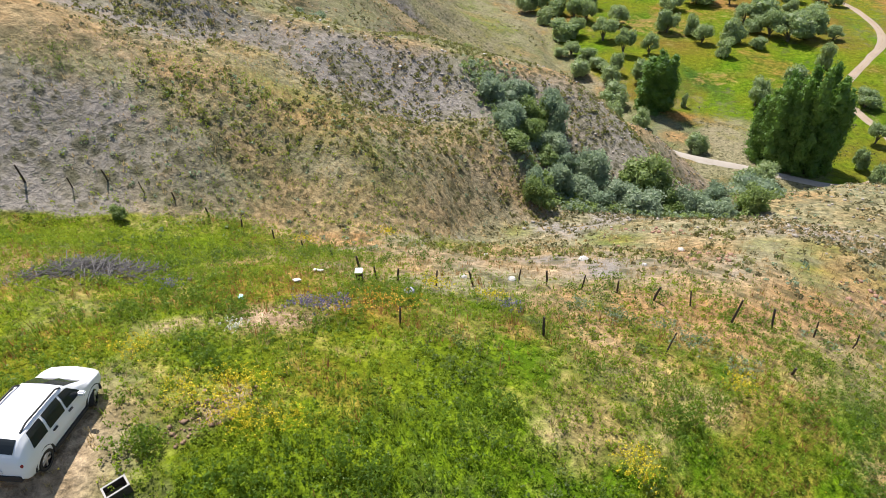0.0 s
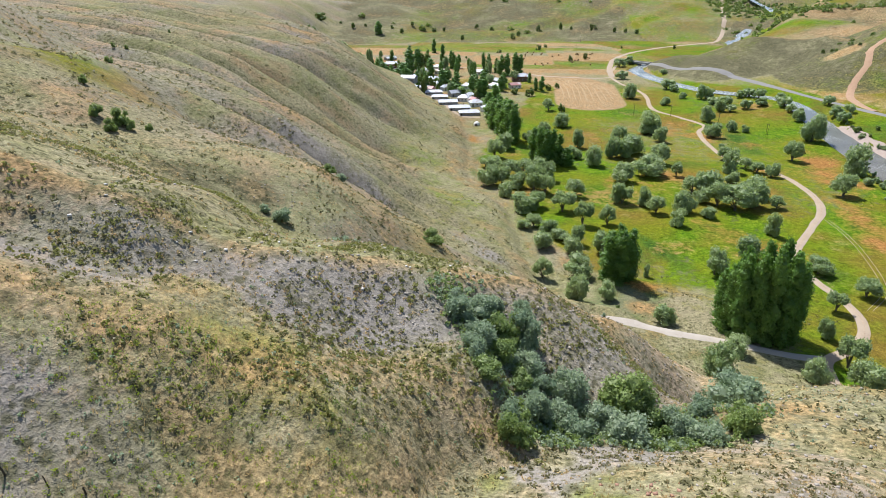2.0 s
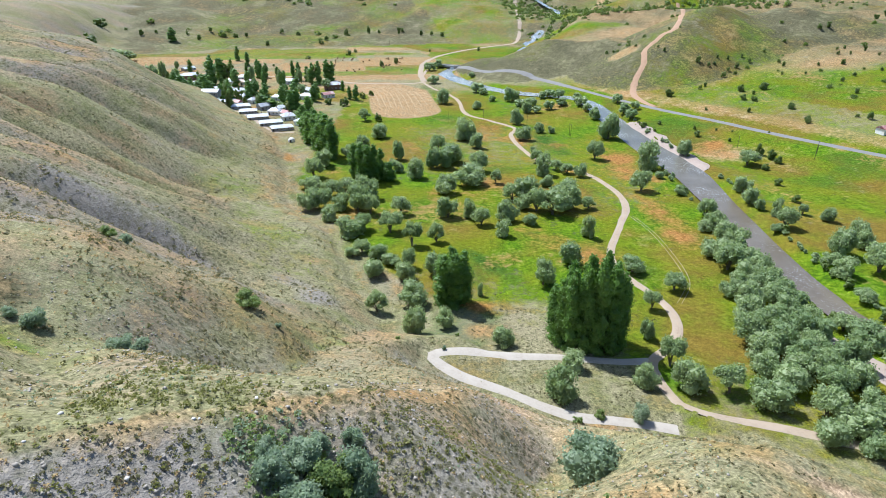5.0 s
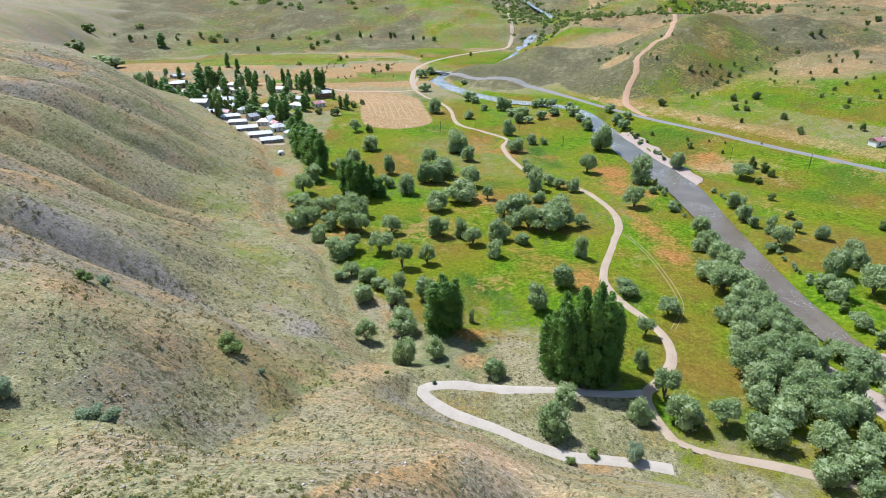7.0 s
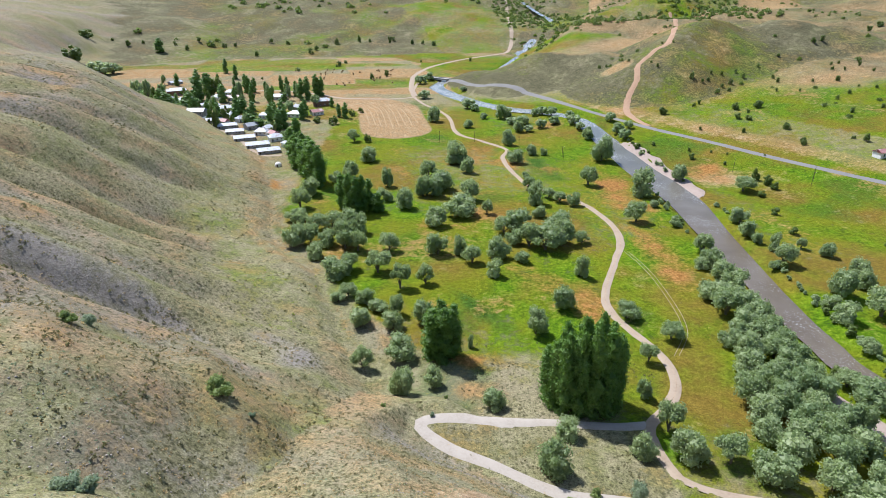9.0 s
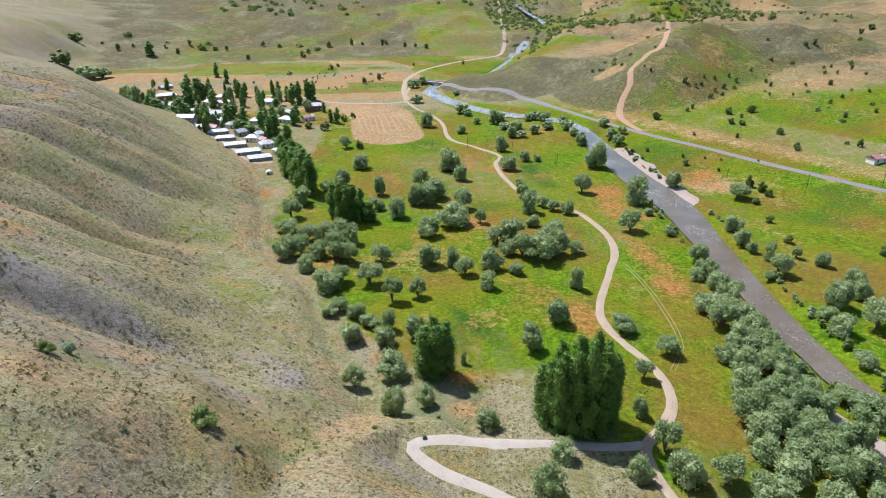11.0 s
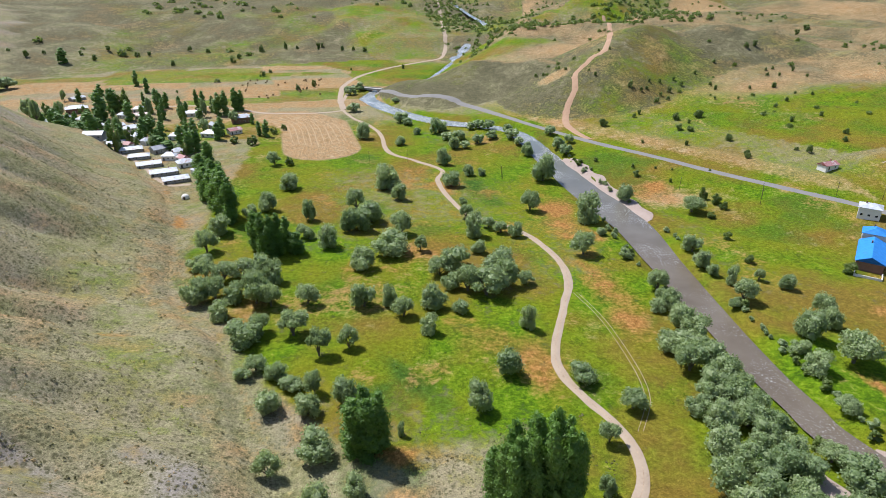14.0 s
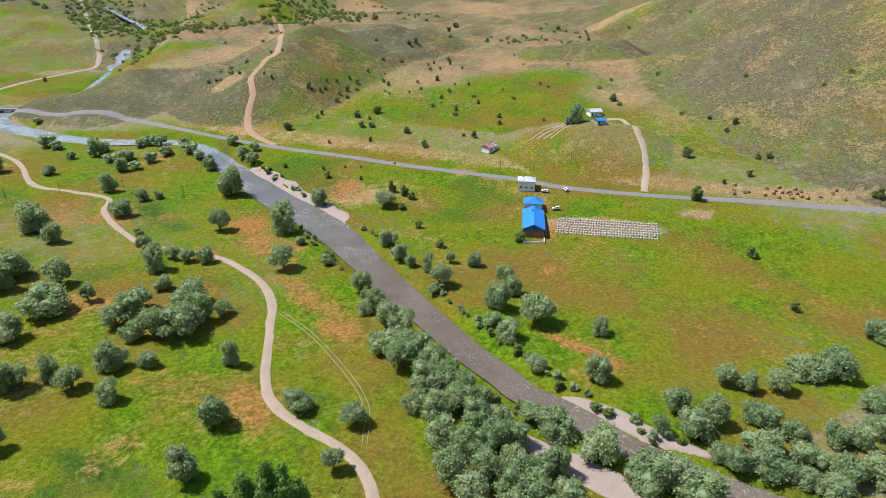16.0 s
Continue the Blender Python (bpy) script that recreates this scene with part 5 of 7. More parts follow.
# ---- loose vegetation, as far as it cannot be counted ----
def stuff(name, verts, faces, material, label, category):
    me = bpy.data.meshes.new(name)
    verts, faces = np.asarray(verts, np.float32), np.asarray(faces, np.int32)
    k = faces.shape[1]
    me.vertices.add(len(verts))
    me.vertices.foreach_set("co", verts.ravel())
    me.loops.add(faces.size)
    me.loops.foreach_set("vertex_index", faces.ravel())
    me.polygons.add(len(faces))
    me.polygons.foreach_set("loop_start", np.arange(0, faces.size, k, dtype=np.int32))
    me.update(calc_edges=True)
    me.materials.append(material)
    return tagged(new(name, me), label, category, kind="stuff")


def strewn(rng, box, count, keep):
    """Places in a box of the plan, kept by chance where keep(x, y) is high."""
    x, y = rng.uniform(box[0], box[1], count), rng.uniform(box[2], box[3], count)
    m = rng.uniform(0, 1, count) < keep(x, y)
    x, y = x[m], y[m]
    return x, y, land(x, y)


def tufts(rng, x, y, z, height, width, blades, lean=0.5):
    """Grass tufts: every blade a slim triangle."""
    n = len(x)
    c = np.repeat(np.stack([x, y, z], -1), blades, 0)
    h = np.repeat(rng.uniform(*height, n), blades) * rng.uniform(0.6, 1.15, n * blades)
    a = rng.uniform(0, 2 * np.pi, n * blades)
    d = np.stack([np.cos(a), np.sin(a), 0 * a], -1)
    s = np.stack([-np.sin(a), np.cos(a), 0 * a], -1)
    w = (width * h * rng.uniform(0.7, 1.3, n * blades))[:, None]
    c = c + d * (h * 0.16)[:, None] - np.array([0, 0, 0.06])
    tip = c + d * (h * rng.uniform(0.05, lean, n * blades))[:, None] + np.array([0, 0, 1.0]) * h[:, None]
    verts = np.stack([c - s * w, c + s * w, tip], 1).reshape(-1, 3)
    return verts, np.arange(len(verts)).reshape(-1, 3)


def clumps(rng, x, y, z, radius, leaves, flat=0.75):
    """Low cushions: leaf triangles over a half dome."""
    n = len(x)
    r = np.repeat(rng.uniform(*radius, n) ** 1.0, leaves)
    d = rng.normal(size=(n * leaves, 3))
    d[:, 2] = np.abs(d[:, 2]) * 0.9
    d /= np.linalg.norm(d, axis=1)[:, None]
    c = np.repeat(np.stack([x, y, z], -1), leaves, 0) + d * (r * rng.uniform(0.6, 1.0, n * leaves))[:, None] * np.array([1, 1, flat])
    u = np.cross(d, rng.normal(size=d.shape))
    u /= np.linalg.norm(u, axis=1)[:, None]
    v = np.cross(d, u)
    s = (r * 0.42)[:, None]
    verts = np.stack([c - u * s - d * s * 0.4, c + u * s - d * s * 0.4, c + v * s * 1.3 + d * s * 0.3], 1).reshape(-1, 3)
    return verts, np.arange(len(verts)).reshape(-1, 3)


GRASS_LEAF = leaf_material("green_grass", (0.100, 0.182, 0.011), (0.245, 0.335, 0.030), (0.37, 0.46, 0.04), 0.5)
STRAW_LEAF = leaf_material("dry_grass", (0.36, 0.235, 0.095), (0.56, 0.44, 0.25), (0.56, 0.42, 0.2), 0.45)
SCRUB_LEAF = leaf_material("hill_scrub", (0.092, 0.086, 0.042), (0.250, 0.226, 0.120), (0.22, 0.22, 0.09), 0.35)
SAGE_LEAF = leaf_material("sage_leaf", (0.165, 0.230, 0.145), (0.345, 0.42, 0.295), (0.33, 0.42, 0.24), 0.46)
YELLOW_PETAL = leaf_material("yellow_petal", (0.62, 0.47, 0.02), (0.85, 0.70, 0.04), (0.8, 0.6, 0.05), 0.3)
ORANGE_PETAL = leaf_material("orange_petal", (0.65, 0.36, 0.05), (0.80, 0.50, 0.08), (0.8, 0.4, 0.05), 0.3)
PURPLE_PETAL = leaf_material("violet_petal", (0.11, 0.10, 0.22), (0.22, 0.19, 0.34), (0.2, 0.18, 0.3), 0.3)
WHITE_PETAL = leaf_material("white_petal", (0.68, 0.70, 0.62), (0.82, 0.82, 0.78), (0.8, 0.8, 0.7), 0.3)
STONE = plain_material("grey_stone", (0.20, 0.178, 0.150), (0.34, 0.305, 0.262), 0.25, 0.95, 0.8)
PALE_STONE = plain_material("whitish_stone", (0.38, 0.36, 0.33), (0.52, 0.50, 0.46), 0.3, 0.9, 0.6)

rng = np.random.default_rng(8)


def cover_at(k):
    return lambda x, y: cover_of(x, y)[:, k]


def grass_here(x, y):
    c = cover_of(x, y)
    return np.clip(0.25 + c[:, 0] * 1.1 - c[:, 3], 0, 1) * (1 - 0.8 * c[:, 2])


def sward(x, y):
    """How tall the grass stands, from 0.4 to 1.6."""
    return np.clip(1.0 + 1.1 * fractal(x, y, 3.4, 78, 3) - 0.5 * cover_of(x, y)[:, 1], 0.35, 1.7)


def grow(name, box, count, keep, height, width, blades, material, label, tall=True):
    x, y, z = strewn(rng, box, count, keep)
    verts, faces = tufts(rng, x, y, z, height, width, blades)
    if tall:
        base = np.repeat(z, blades * 3)
        verts[:, 2] = base + (verts[:, 2] - base) * np.repeat(sward(x, y), blades * 3)
    stuff(name, verts, faces, material, label, "grass")


DEEP_GRASS = leaf_material("deep_green_grass", (0.055, 0.120, 0.012), (0.165, 0.262, 0.034), (0.27, 0.38, 0.04), 0.5)
RUSTY_GRASS = leaf_material("rusty_seed_heads", (0.26, 0.115, 0.035), (0.42, 0.235, 0.085), (0.42, 0.22, 0.08), 0.45)
patch = lambda x, y: smooth(-0.05, 0.35, fractal(x, y, 3.6, 79, 3))
grow("grass", (-46, 24, -1, 50), 60000, lambda x, y: grass_here(x, y) * smooth(40, 31, y + 0.2 * x) * (1 - 0.6 * patch(x, y)), (0.12, 0.30), 0.075, 5, GRASS_LEAF, "fresh green meadow grass on the hilltop")
grow("grass", (-46, 24, -1, 46), 50000, lambda x, y: grass_here(x, y) * smooth(40, 31, y + 0.2 * x) * patch(x, y), (0.16, 0.42), 0.060, 6, DEEP_GRASS, "deep green tall grass in dense patches")


def herbs(count, keep, material, label, tall, leaves=7):
    """Bushy herbs: a few leafy clumps stacked on one stem."""
    x, y, z = strewn(rng, (-40, 22, -1, 42), count, keep)
    top = tall * sward(x, y) * rng.uniform(0.5, 1.15, len(x))
    x, y, z, top = (np.repeat(v, 4) for v in (x, y, z, top))
    up = np.tile([0.15, 0.45, 0.75, 1.0], len(x) // 4)
    spread = 0.20 * (1.15 - up)
    x, y = x + rng.normal(size=len(x)) * spread, y + rng.normal(size=len(x)) * spread
    stuff("herbs", *clumps(rng, x, y, z + up * top - 0.05, (0.05, 0.135), leaves, 1.0), material, label, "grass")


herbs(19000, lambda x, y: grass_here(x, y) * smooth(36, 27, y + 0.2 * x) * (1 - 0.7 * patch(x, y)), GRASS_LEAF, "leafy light green herbs in the hilltop meadow", 0.42)
herbs(22000, lambda x, y: grass_here(x, y) * smooth(36, 27, y + 0.2 * x) * patch(x, y), DEEP_GRASS, "bushy deep green herbs in the hilltop meadow", 0.65)
grow("dry_grass", (-46, 26, 2, 54), 40000, lambda x, y: np.clip(cover_of(x, y)[:, 1] * 0.9 + 0.06, 0, 1), (0.12, 0.42), 0.06, 6, STRAW_LEAF, "dry straw-coloured grass on the hilltop", False)
grow("dry_grass", (-40, 20, 4, 34), 16000, lambda x, y: np.clip(cover_of(x, y)[:, 5] * 1.3, 0, 1), (0.25, 0.55), 0.045, 6, RUSTY_GRASS, "rust-brown seed heads standing in the grass", False)


def weeds(x, y):
    return smooth(0.12, 0.5, fractal(x, y, 5.5, 71, 3)) * smooth(44, 26, y + 0.25 * x) * (1 - np.clip(1.4 * cover_of(x, y)[:, 3], 0, 1))


x, y, z = strewn(rng, (-44, 24, 6, 44), 3600, weeds)
x, y = np.repeat(x, 9) + rng.normal(size=len(x) * 9) * 0.16, np.repeat(y, 9) + rng.normal(size=len(y) * 9) * 0.16
z = land(x, y) + rng.uniform(0.0, 0.40, len(x))
stuff("weeds", *clumps(rng, x, y, z, (0.06, 0.15), 5, 1.0), BUSH_LEAF, "leafy green weeds in the hilltop grass", "weeds")


def scrub_here(x, y):
    c = cover_of(x, y)
    d = smooth(-0.25, 0.5, fractal(x, y, 9, 72, 3))
    return np.clip((0.25 + 0.75 * c[:, 2]) * (0.3 + 0.9 * d), 0, 1) * smooth(26, 40, y + 0.1 * x) * smooth(-4.0, 2.0, land(x, y, False))


x, y, z = strewn(rng, (-95, 42, 30, 165), 40000, lambda x, y: scrub_here(x, y) * (0.45 + 0.55 * smooth(110, 60, y)))
stuff("scrub", *clumps(rng, x, y, z, (0.10, 0.42), 8, 0.8), SCRUB_LEAF, "dark thorny scrub cushions dotting the scree slopes", "scrub")
x, y, z = strewn(rng, (-95, 42, 30, 165), 22000, lambda x, y: scrub_here(x, y) * 0.8)
stuff("dry_grass", *clumps(rng, x, y, z, (0.10, 0.34), 7, 0.8), STRAW_LEAF, "straw-yellow tussocks on the scree spurs", "grass")
x, y, z = strewn(rng, (-300, -25, 85, 480), 16000, scrub_here)
stuff("dry_grass", *clumps(rng, x, y, z, (0.2, 0.6), 6, 0.7), STRAW_LEAF, "straw-yellow tussocks over the grey hillside", "grass")
x, y, z = strewn(rng, (-300, -25, 85, 480), 32000, scrub_here)
stuff("scrub", *clumps(rng, x, y, z, (0.25, 0.85), 7, 0.8), SCRUB_LEAF, "scrub cushions scattered over the grey hillside", "scrub")
x, y, z = strewn(rng, (-90, 45, 20, 150), 9000, lambda x, y: 0.6 * smooth(0.0, 0.5, fractal(x, y, 12, 73, 3)) * smooth(20, 34, y) * smooth(-4.0, 2.0, land(x, y, False)))
stuff("dry_grass", *tufts(rng, x, y, z, (0.18, 0.42), 0.14, 5), STRAW_LEAF, "yellowed grass tufts on the ridge crests", "grass")
x, y, z = strewn(rng, (-70, 30, 24, 130), 9000, lambda x, y: 0.5 * smooth(-0.1, 0.4, fractal(x, y, 15, 74, 3)) * smooth(-4.0, 2.0, land(x, y, False)))
stuff("sage", *clumps(rng, x, y, z, (0.10, 0.30), 9, 0.9), SAGE_LEAF, "small sage-green herbs on the slopes", "scrub")
TUSSOCK_LEAF = leaf_material("olive_tussock", (0.125, 0.130, 0.035), (0.290, 0.285, 0.100), (0.28, 0.29, 0.08), 0.4)
x, y, z = strewn(rng, (-80, 8, 28, 84), 15000, lambda x, y: smooth(-0.1, 0.4, fractal(x, y, 11, 85, 3)) * smooth(27, 34, y + 0.1 * x) * (0.35 + 0.65 * (1 - cover_of(x, y)[:, 2])))
stuff("tussocks", *clumps(rng, x, y, z, (0.14, 0.46), 9, 0.9), TUSSOCK_LEAF, "olive grass tussocks on the rounded spurs", "grass")
x, y, z = strewn(rng, (-45, 75, 140, 215), 5200, lambda x, y: 0.5 * smooth(-0.1, 0.4, fractal(x, y, 8, 75, 3)) * (along([(a, b, 0) for a, b in BEND], x, y)[0] > 4) * (along([(a, b, 0) for a, b in TRACK], x, y)[0] > 4))
stuff("weeds", *clumps(rng, x, y, z, (0.2, 0.55), 8, 0.7), SCRUB_LEAF, "low olive weeds by the hairpin track", "weeds")
x, y, z = strewn(rng, (-75, 125, 205, 520), 16000, lambda x, y: 0.55 * smooth(0.0, 0.5, fractal(x, y, 16, 76, 3)) * cover_of(x, y)[:, 0] * (along([(a, b, 0) for a, b in TRACK], x, y)[0] > 4) * (along(RIVER, x, y)[0] > 13))
stuff("meadow_herbs", *clumps(rng, x, y, z, (0.25, 0.7), 7, 0.35), GRASS_LEAF, "tufts of lush green meadow herbs", "grass")


def stones(rng, x, y, z, radius):
    """Flat-sided stones: small twisted blocks."""
    n = len(x)
    corner = np.array([(a, b, c) for a in (-1, 1) for b in (-1, 1) for c in (-1, 1)], float)
    r = rng.uniform(0, 1, n) ** 2 * (radius[1] - radius[0]) + radius[0]
    jig = rng.uniform(0.55, 1.1, (n, 8, 3)) * corner * r[:, None, None] * np.array([1, 0.8, 0.55])
    a = rng.uniform(0, 6.28, n)
    c, s = np.cos(a)[:, None], np.sin(a)[:, None]
    v = np.stack([jig[..., 0] * c - jig[..., 1] * s, jig[..., 0] * s + jig[..., 1] * c, jig[..., 2]], -1)
    v += np.stack([x, y, z + r * 0.2], -1)[:, None]
    quads = np.array([(0, 1, 3, 2), (4, 6, 7, 5), (0, 4, 5, 1), (2, 3, 7, 6), (0, 2, 6, 4), (1, 5, 7, 3)])
    return v.reshape(-1, 3), (quads[None] + 8 * np.arange(n)[:, None, None]).reshape(-1, 4)


x, y, z = strewn(rng, (-75, 30, 22, 120), 9000, lambda x, y: np.clip(cover_of(x, y)[:, 2] * 0.8 + 0.1, 0, 1) * smooth(42, 50, y + 0.3 * x))
stuff("stones", *stones(rng, x, y, z, (0.04, 0.22)), STONE, "grey stones lying on the scree", "stones")
crest = np.array([p[:2] for p in SPURS["rocky"][0][2:7]])
t = rng.uniform(0, len(crest) - 1.01, 70)
k = t.astype(int)
p = crest[k] + (crest[k + 1] - crest[k]) * (t - k)[:, None] + rng.normal(size=(70, 2)) * (2.2, 3.2) + (0, -1.0)
stuff("stones", *stones(rng, p[:, 0], p[:, 1], land(p[:, 0], p[:, 1]), (0.05, 0.24)), PALE_STONE, "pale boulders along the rocky crest", "stones")


def flowers(name, places, material, spread, count, label):
    p = np.repeat(np.array(places), count, 0) + rng.normal(size=(len(places) * count, 2)) * spread
    z = land(p[:, 0], p[:, 1]) + rng.uniform(0.60, 1.05, len(p))
    stuff(name, *clumps(rng, p[:, 0], p[:, 1], z, (0.04, 0.09), 6, 1.0), material, label, "flowers")


flowers("yellow_flowers", FLOWERS, YELLOW_PETAL, 0.40, 100, "clumps of bright yellow wildflowers")
flowers("orange_flowers", ORANGE_FLOWERS, ORANGE_PETAL, 0.6, 40, "small orange wildflowers in dry grass")
flowers("violet_flowers", PURPLE_FLOWERS, PURPLE_PETAL, 0.32, 60, "blue-violet spikes of sage flowers")
flowers("white_flowers", [WHITE_FLOWER], WHITE_PETAL, 0.22, 40, "white blooms on a tall thistle")
x, y, z = strewn(rng, (-22, 16, 4, 26), 900, lambda x, y: 0.6 * smooth(0.0, 0.5, fractal(x, y, 8, 77, 2)))
stuff("yellow_flowers", *clumps(rng, x, y, z + 0.6, (0.035, 0.07), 4, 1.0), YELLOW_PETAL, "yellow flower heads sprinkled through the grass", "flowers")

# rank tufts of tall herbs
CLUSTERS = [(-10.2, 6.6, 0.75), (-9.3, 7.2, 0.5), (-7.0, 9.2, 0.6), (-5.8, 9.0, 0.5), (-13.4, 11.0, 0.5), (-14.6, 11.6, 0.5), (-12.6, 7.0, 0.4), (-17.5, 15.0, 0.7), (-15.2, 14.6, 0.6), (-20.5, 16.2, 0.8), (-3.0, 13.5, 0.6), (1.5, 11.5, 0.6), (5.5, 13.0, 0.6), (-19.0, 12.6, 0.6), (-22.5, 18.5, 0.7), (3.5, 16.5, 0.5)]
p = np.repeat(np.array(CLUSTERS), 110, 0)
p[:, :2] += rng.normal(size=(len(p), 2)) * p[:, 2:] * 0.75
rise = rng.uniform(0.1, 0.95, len(p)) * np.exp(-(np.hypot(*(p[:, :2] - np.repeat(np.array(CLUSTERS), 110, 0)[:, :2]).T) / (1.3 * p[:, 2])) ** 2)
stuff("herbs", *clumps(rng, p[:, 0], p[:, 1], land(p[:, 0], p[:, 1]) + rise, (0.06, 0.15), 7, 1.0), DEEP_GRASS, "rank tufts of tall dark green herbs", "grass")
p = np.repeat(np.array([(2.8, 22.8), (0.3, 23.2), (3.9, 22.0), (-1.5, 23.6), (6.0, 21.0)]), 70, 0) + rng.normal(size=(350, 2)) * 0.42
stuff("sage", *clumps(rng, p[:, 0], p[:, 1], land(p[:, 0], p[:, 1]) + rng.uniform(0.05, 0.35, 350), (0.05, 0.12), 7, 1.0), SAGE_LEAF, "pale sage cushions among the dry grass", "scrub")

# ---- shrubs ----
SAGE = [make_tree("shrub", "bush", 80 + i, SAGE_LEAF, 3000, "dense grey-green shrub in the gully", "shrub") for i in range(3)]
GULLY_LEAF = leaf_material("gully_shrub_leaf", (0.130, 0.195, 0.060), (0.290, 0.370, 0.145), (0.27, 0.36, 0.09), 0.45)
GREEN = [make_tree("shrub", "bush", 90 + i, GULLY_LEAF, 3000, "dense dark green shrub in the gully", "shrub") for i in range(2)]
rng = np.random.default_rng(12)
GULLY = [(-17, 67, 0), (-12, 62, 0), (-7, 57, 0), (0, 60, 0), (7, 64, 0), (13, 68, 0)]
for leaf, label in ((SAGE_LEAF, "grey-green undergrowth filling the gully"), (GULLY_LEAF, "dark green undergrowth filling the gully")):
    x, y, z = strewn(rng, (-24, 20, 50, 76), 6000, lambda x, y: smooth(6.0, 1.5, along(GULLY, x, y)[0]) * smooth(-0.3, 0.4, fractal(x, y, 5, 86, 2)))
    stuff("undergrowth", *clumps(rng, x, y, z + rng.uniform(-0.1, 0.7, len(x)), (0.18, 0.5), 12, 0.9), leaf, label, "scrub")
plant(SAGE + GREEN[:1], GULLY_SHRUBS_A, rng, "gully shrubs", 0.3, grow=1.3)
plant(GREEN, GREEN_SHRUBS_A, rng, "gully shrubs", 0.12, grow=1.25)
plant(SAGE[:1], PALE_SHRUBS_A, rng, "gully shrubs", 0.12, grow=1.25)
plant(SAGE + GREEN, [r for r in SLOPE_BUSHES_A if not (r[0] < -47 and r[1] < 100)], rng, "slope bushes", 0.12)
plant(SAGE, [(-62.7, 101, 4.2, 2.8), (-51.0, 100.8, 4.4, 2.6), (-47.8, 100.4, 4.2, 2.6), (-66.5, 101.5, 3.0, 1.8)], rng, "slope bushes", 0.12)
plant(GREEN, UPPER_BUSHES_A, rng, "upper slope bushes", 0.12)
plant(GREEN, [(*DARK_BUSH, 1.6, 1.3)], rng, "hilltop bushes", 0.1)

# ---- far trees ----
DOTS = [make_tree("bush", "bush", 100 + i, BUSH_LEAF, 420, "round dark tree standing in the far fields", "tree") for i in range(3)]
FAR_WILLOWS = [make_tree("willow_tree", "willow", 110 + i, WILLOW_LEAF, 800, "grey-green willow seen far up the valley", "tree") for i in range(3)]
FAR_POPLARS = [make_tree("poplar_tree", "poplar", 120 + i, POPLAR_LEAF, 900, "green poplar tree between the village houses", "tree") for i in range(3)]
SHRUBLETS = [make_tree("shrub", "bush", 130 + i, leaf, 560, "low leafy shrub on the river bank", "shrub") for i, leaf in enumerate((WILLOW_LEAF, BUSH_LEAF, WILLOW_LEAF))]
for rows in (VILLAGE_TREES_A, VILLAGE_TREES_B):
    plant(FAR_WILLOWS[:1] + FAR_POPLARS[:2] + DOTS[:1], rows, rng, "village trees", grow=1.25)
plant(FAR_POPLARS, [(x, y, w * 1.7, h * 0.95) for x, y, w, h in VILLAGE_POPLARS], rng, "village poplars", 0.02)
# more trees stand between the houses
for x, y, size in HOUSES[5:]:
    if 540 < y < 740:
        rows = [(x + rng.uniform(5, 11) * rng.choice([-1, 1]), y + rng.uniform(-14, -4), rng.uniform(6, 11), rng.uniform(9, 16)) for _ in range(rng.integers(1, 3))]
        plant(FAR_POPLARS + FAR_WILLOWS[:1], rows, rng, "village trees", 0.03)
rows = [(rng.uniform(-255, -135), rng.uniform(545, 690), rng.uniform(5, 9), rng.uniform(11, 20)) for _ in range(44)]
plant(FAR_POPLARS + FAR_WILLOWS[:1], [r for r in rows if min(math.hypot(r[0] - h[0], r[1] + 4 - h[1]) for h in HOUSES) > 8], rng, "village trees", 0.03)
rows = [(-133 + 9 * k + rng.uniform(-5, 5), 524 - 15 * k + rng.uniform(-5, 5), rng.uniform(5, 8), rng.uniform(6, 11)) for k in range(6)]
plant(FAR_WILLOWS[:2] + DOTS[:1], rows, rng, "village trees", 0.03)
# shrubs close the gaps along both banks
bank = resample(RIVER, 3.2)
bank = bank[(bank[:, 1] > 138) & (bank[:, 1] < 470)]
for (x0, y0), (x1, y1) in zip(bank[:-1], bank[1:]):
    half = along(RIVER, np.array([x0]), np.array([y0]))[1][0]
    across = Vector((y1 - y0, x0 - x1)).normalized()
    for side, chance in ((1, 0.55 if y0 > 200 else 0.8), (-1, 0.85 if y0 < 275 else 0.35)):
        if rng.uniform() < chance and not (side > 0 and 365 < y0 < 475):
            off = side * (half + rng.uniform(1.5, 5.0))
            w = rng.uniform(2.2, 5.0)
            plant(SHRUBLETS, [(x0 + across.x * off, y0 + across.y * off, w, w * rng.uniform(0.6, 0.9))], rng, "river bank shrubs")
for rows in (PLAIN_TREES_A, PLAIN_TREES_B):
    plant(DOTS, rows, rng, "trees on the plain", 0.05)
for rows in (EAST_DOTS_A, EAST_DOTS_B, EAST_DOTS_C):
    plant(DOTS, rows, rng, "trees on the eastern slope", 0.05)
for rows in (UPSTREAM_WILLOWS_A, UPSTREAM_WILLOWS_B):
    plant(FAR_WILLOWS, rows, rng, "willows upstream", grow=1.15)


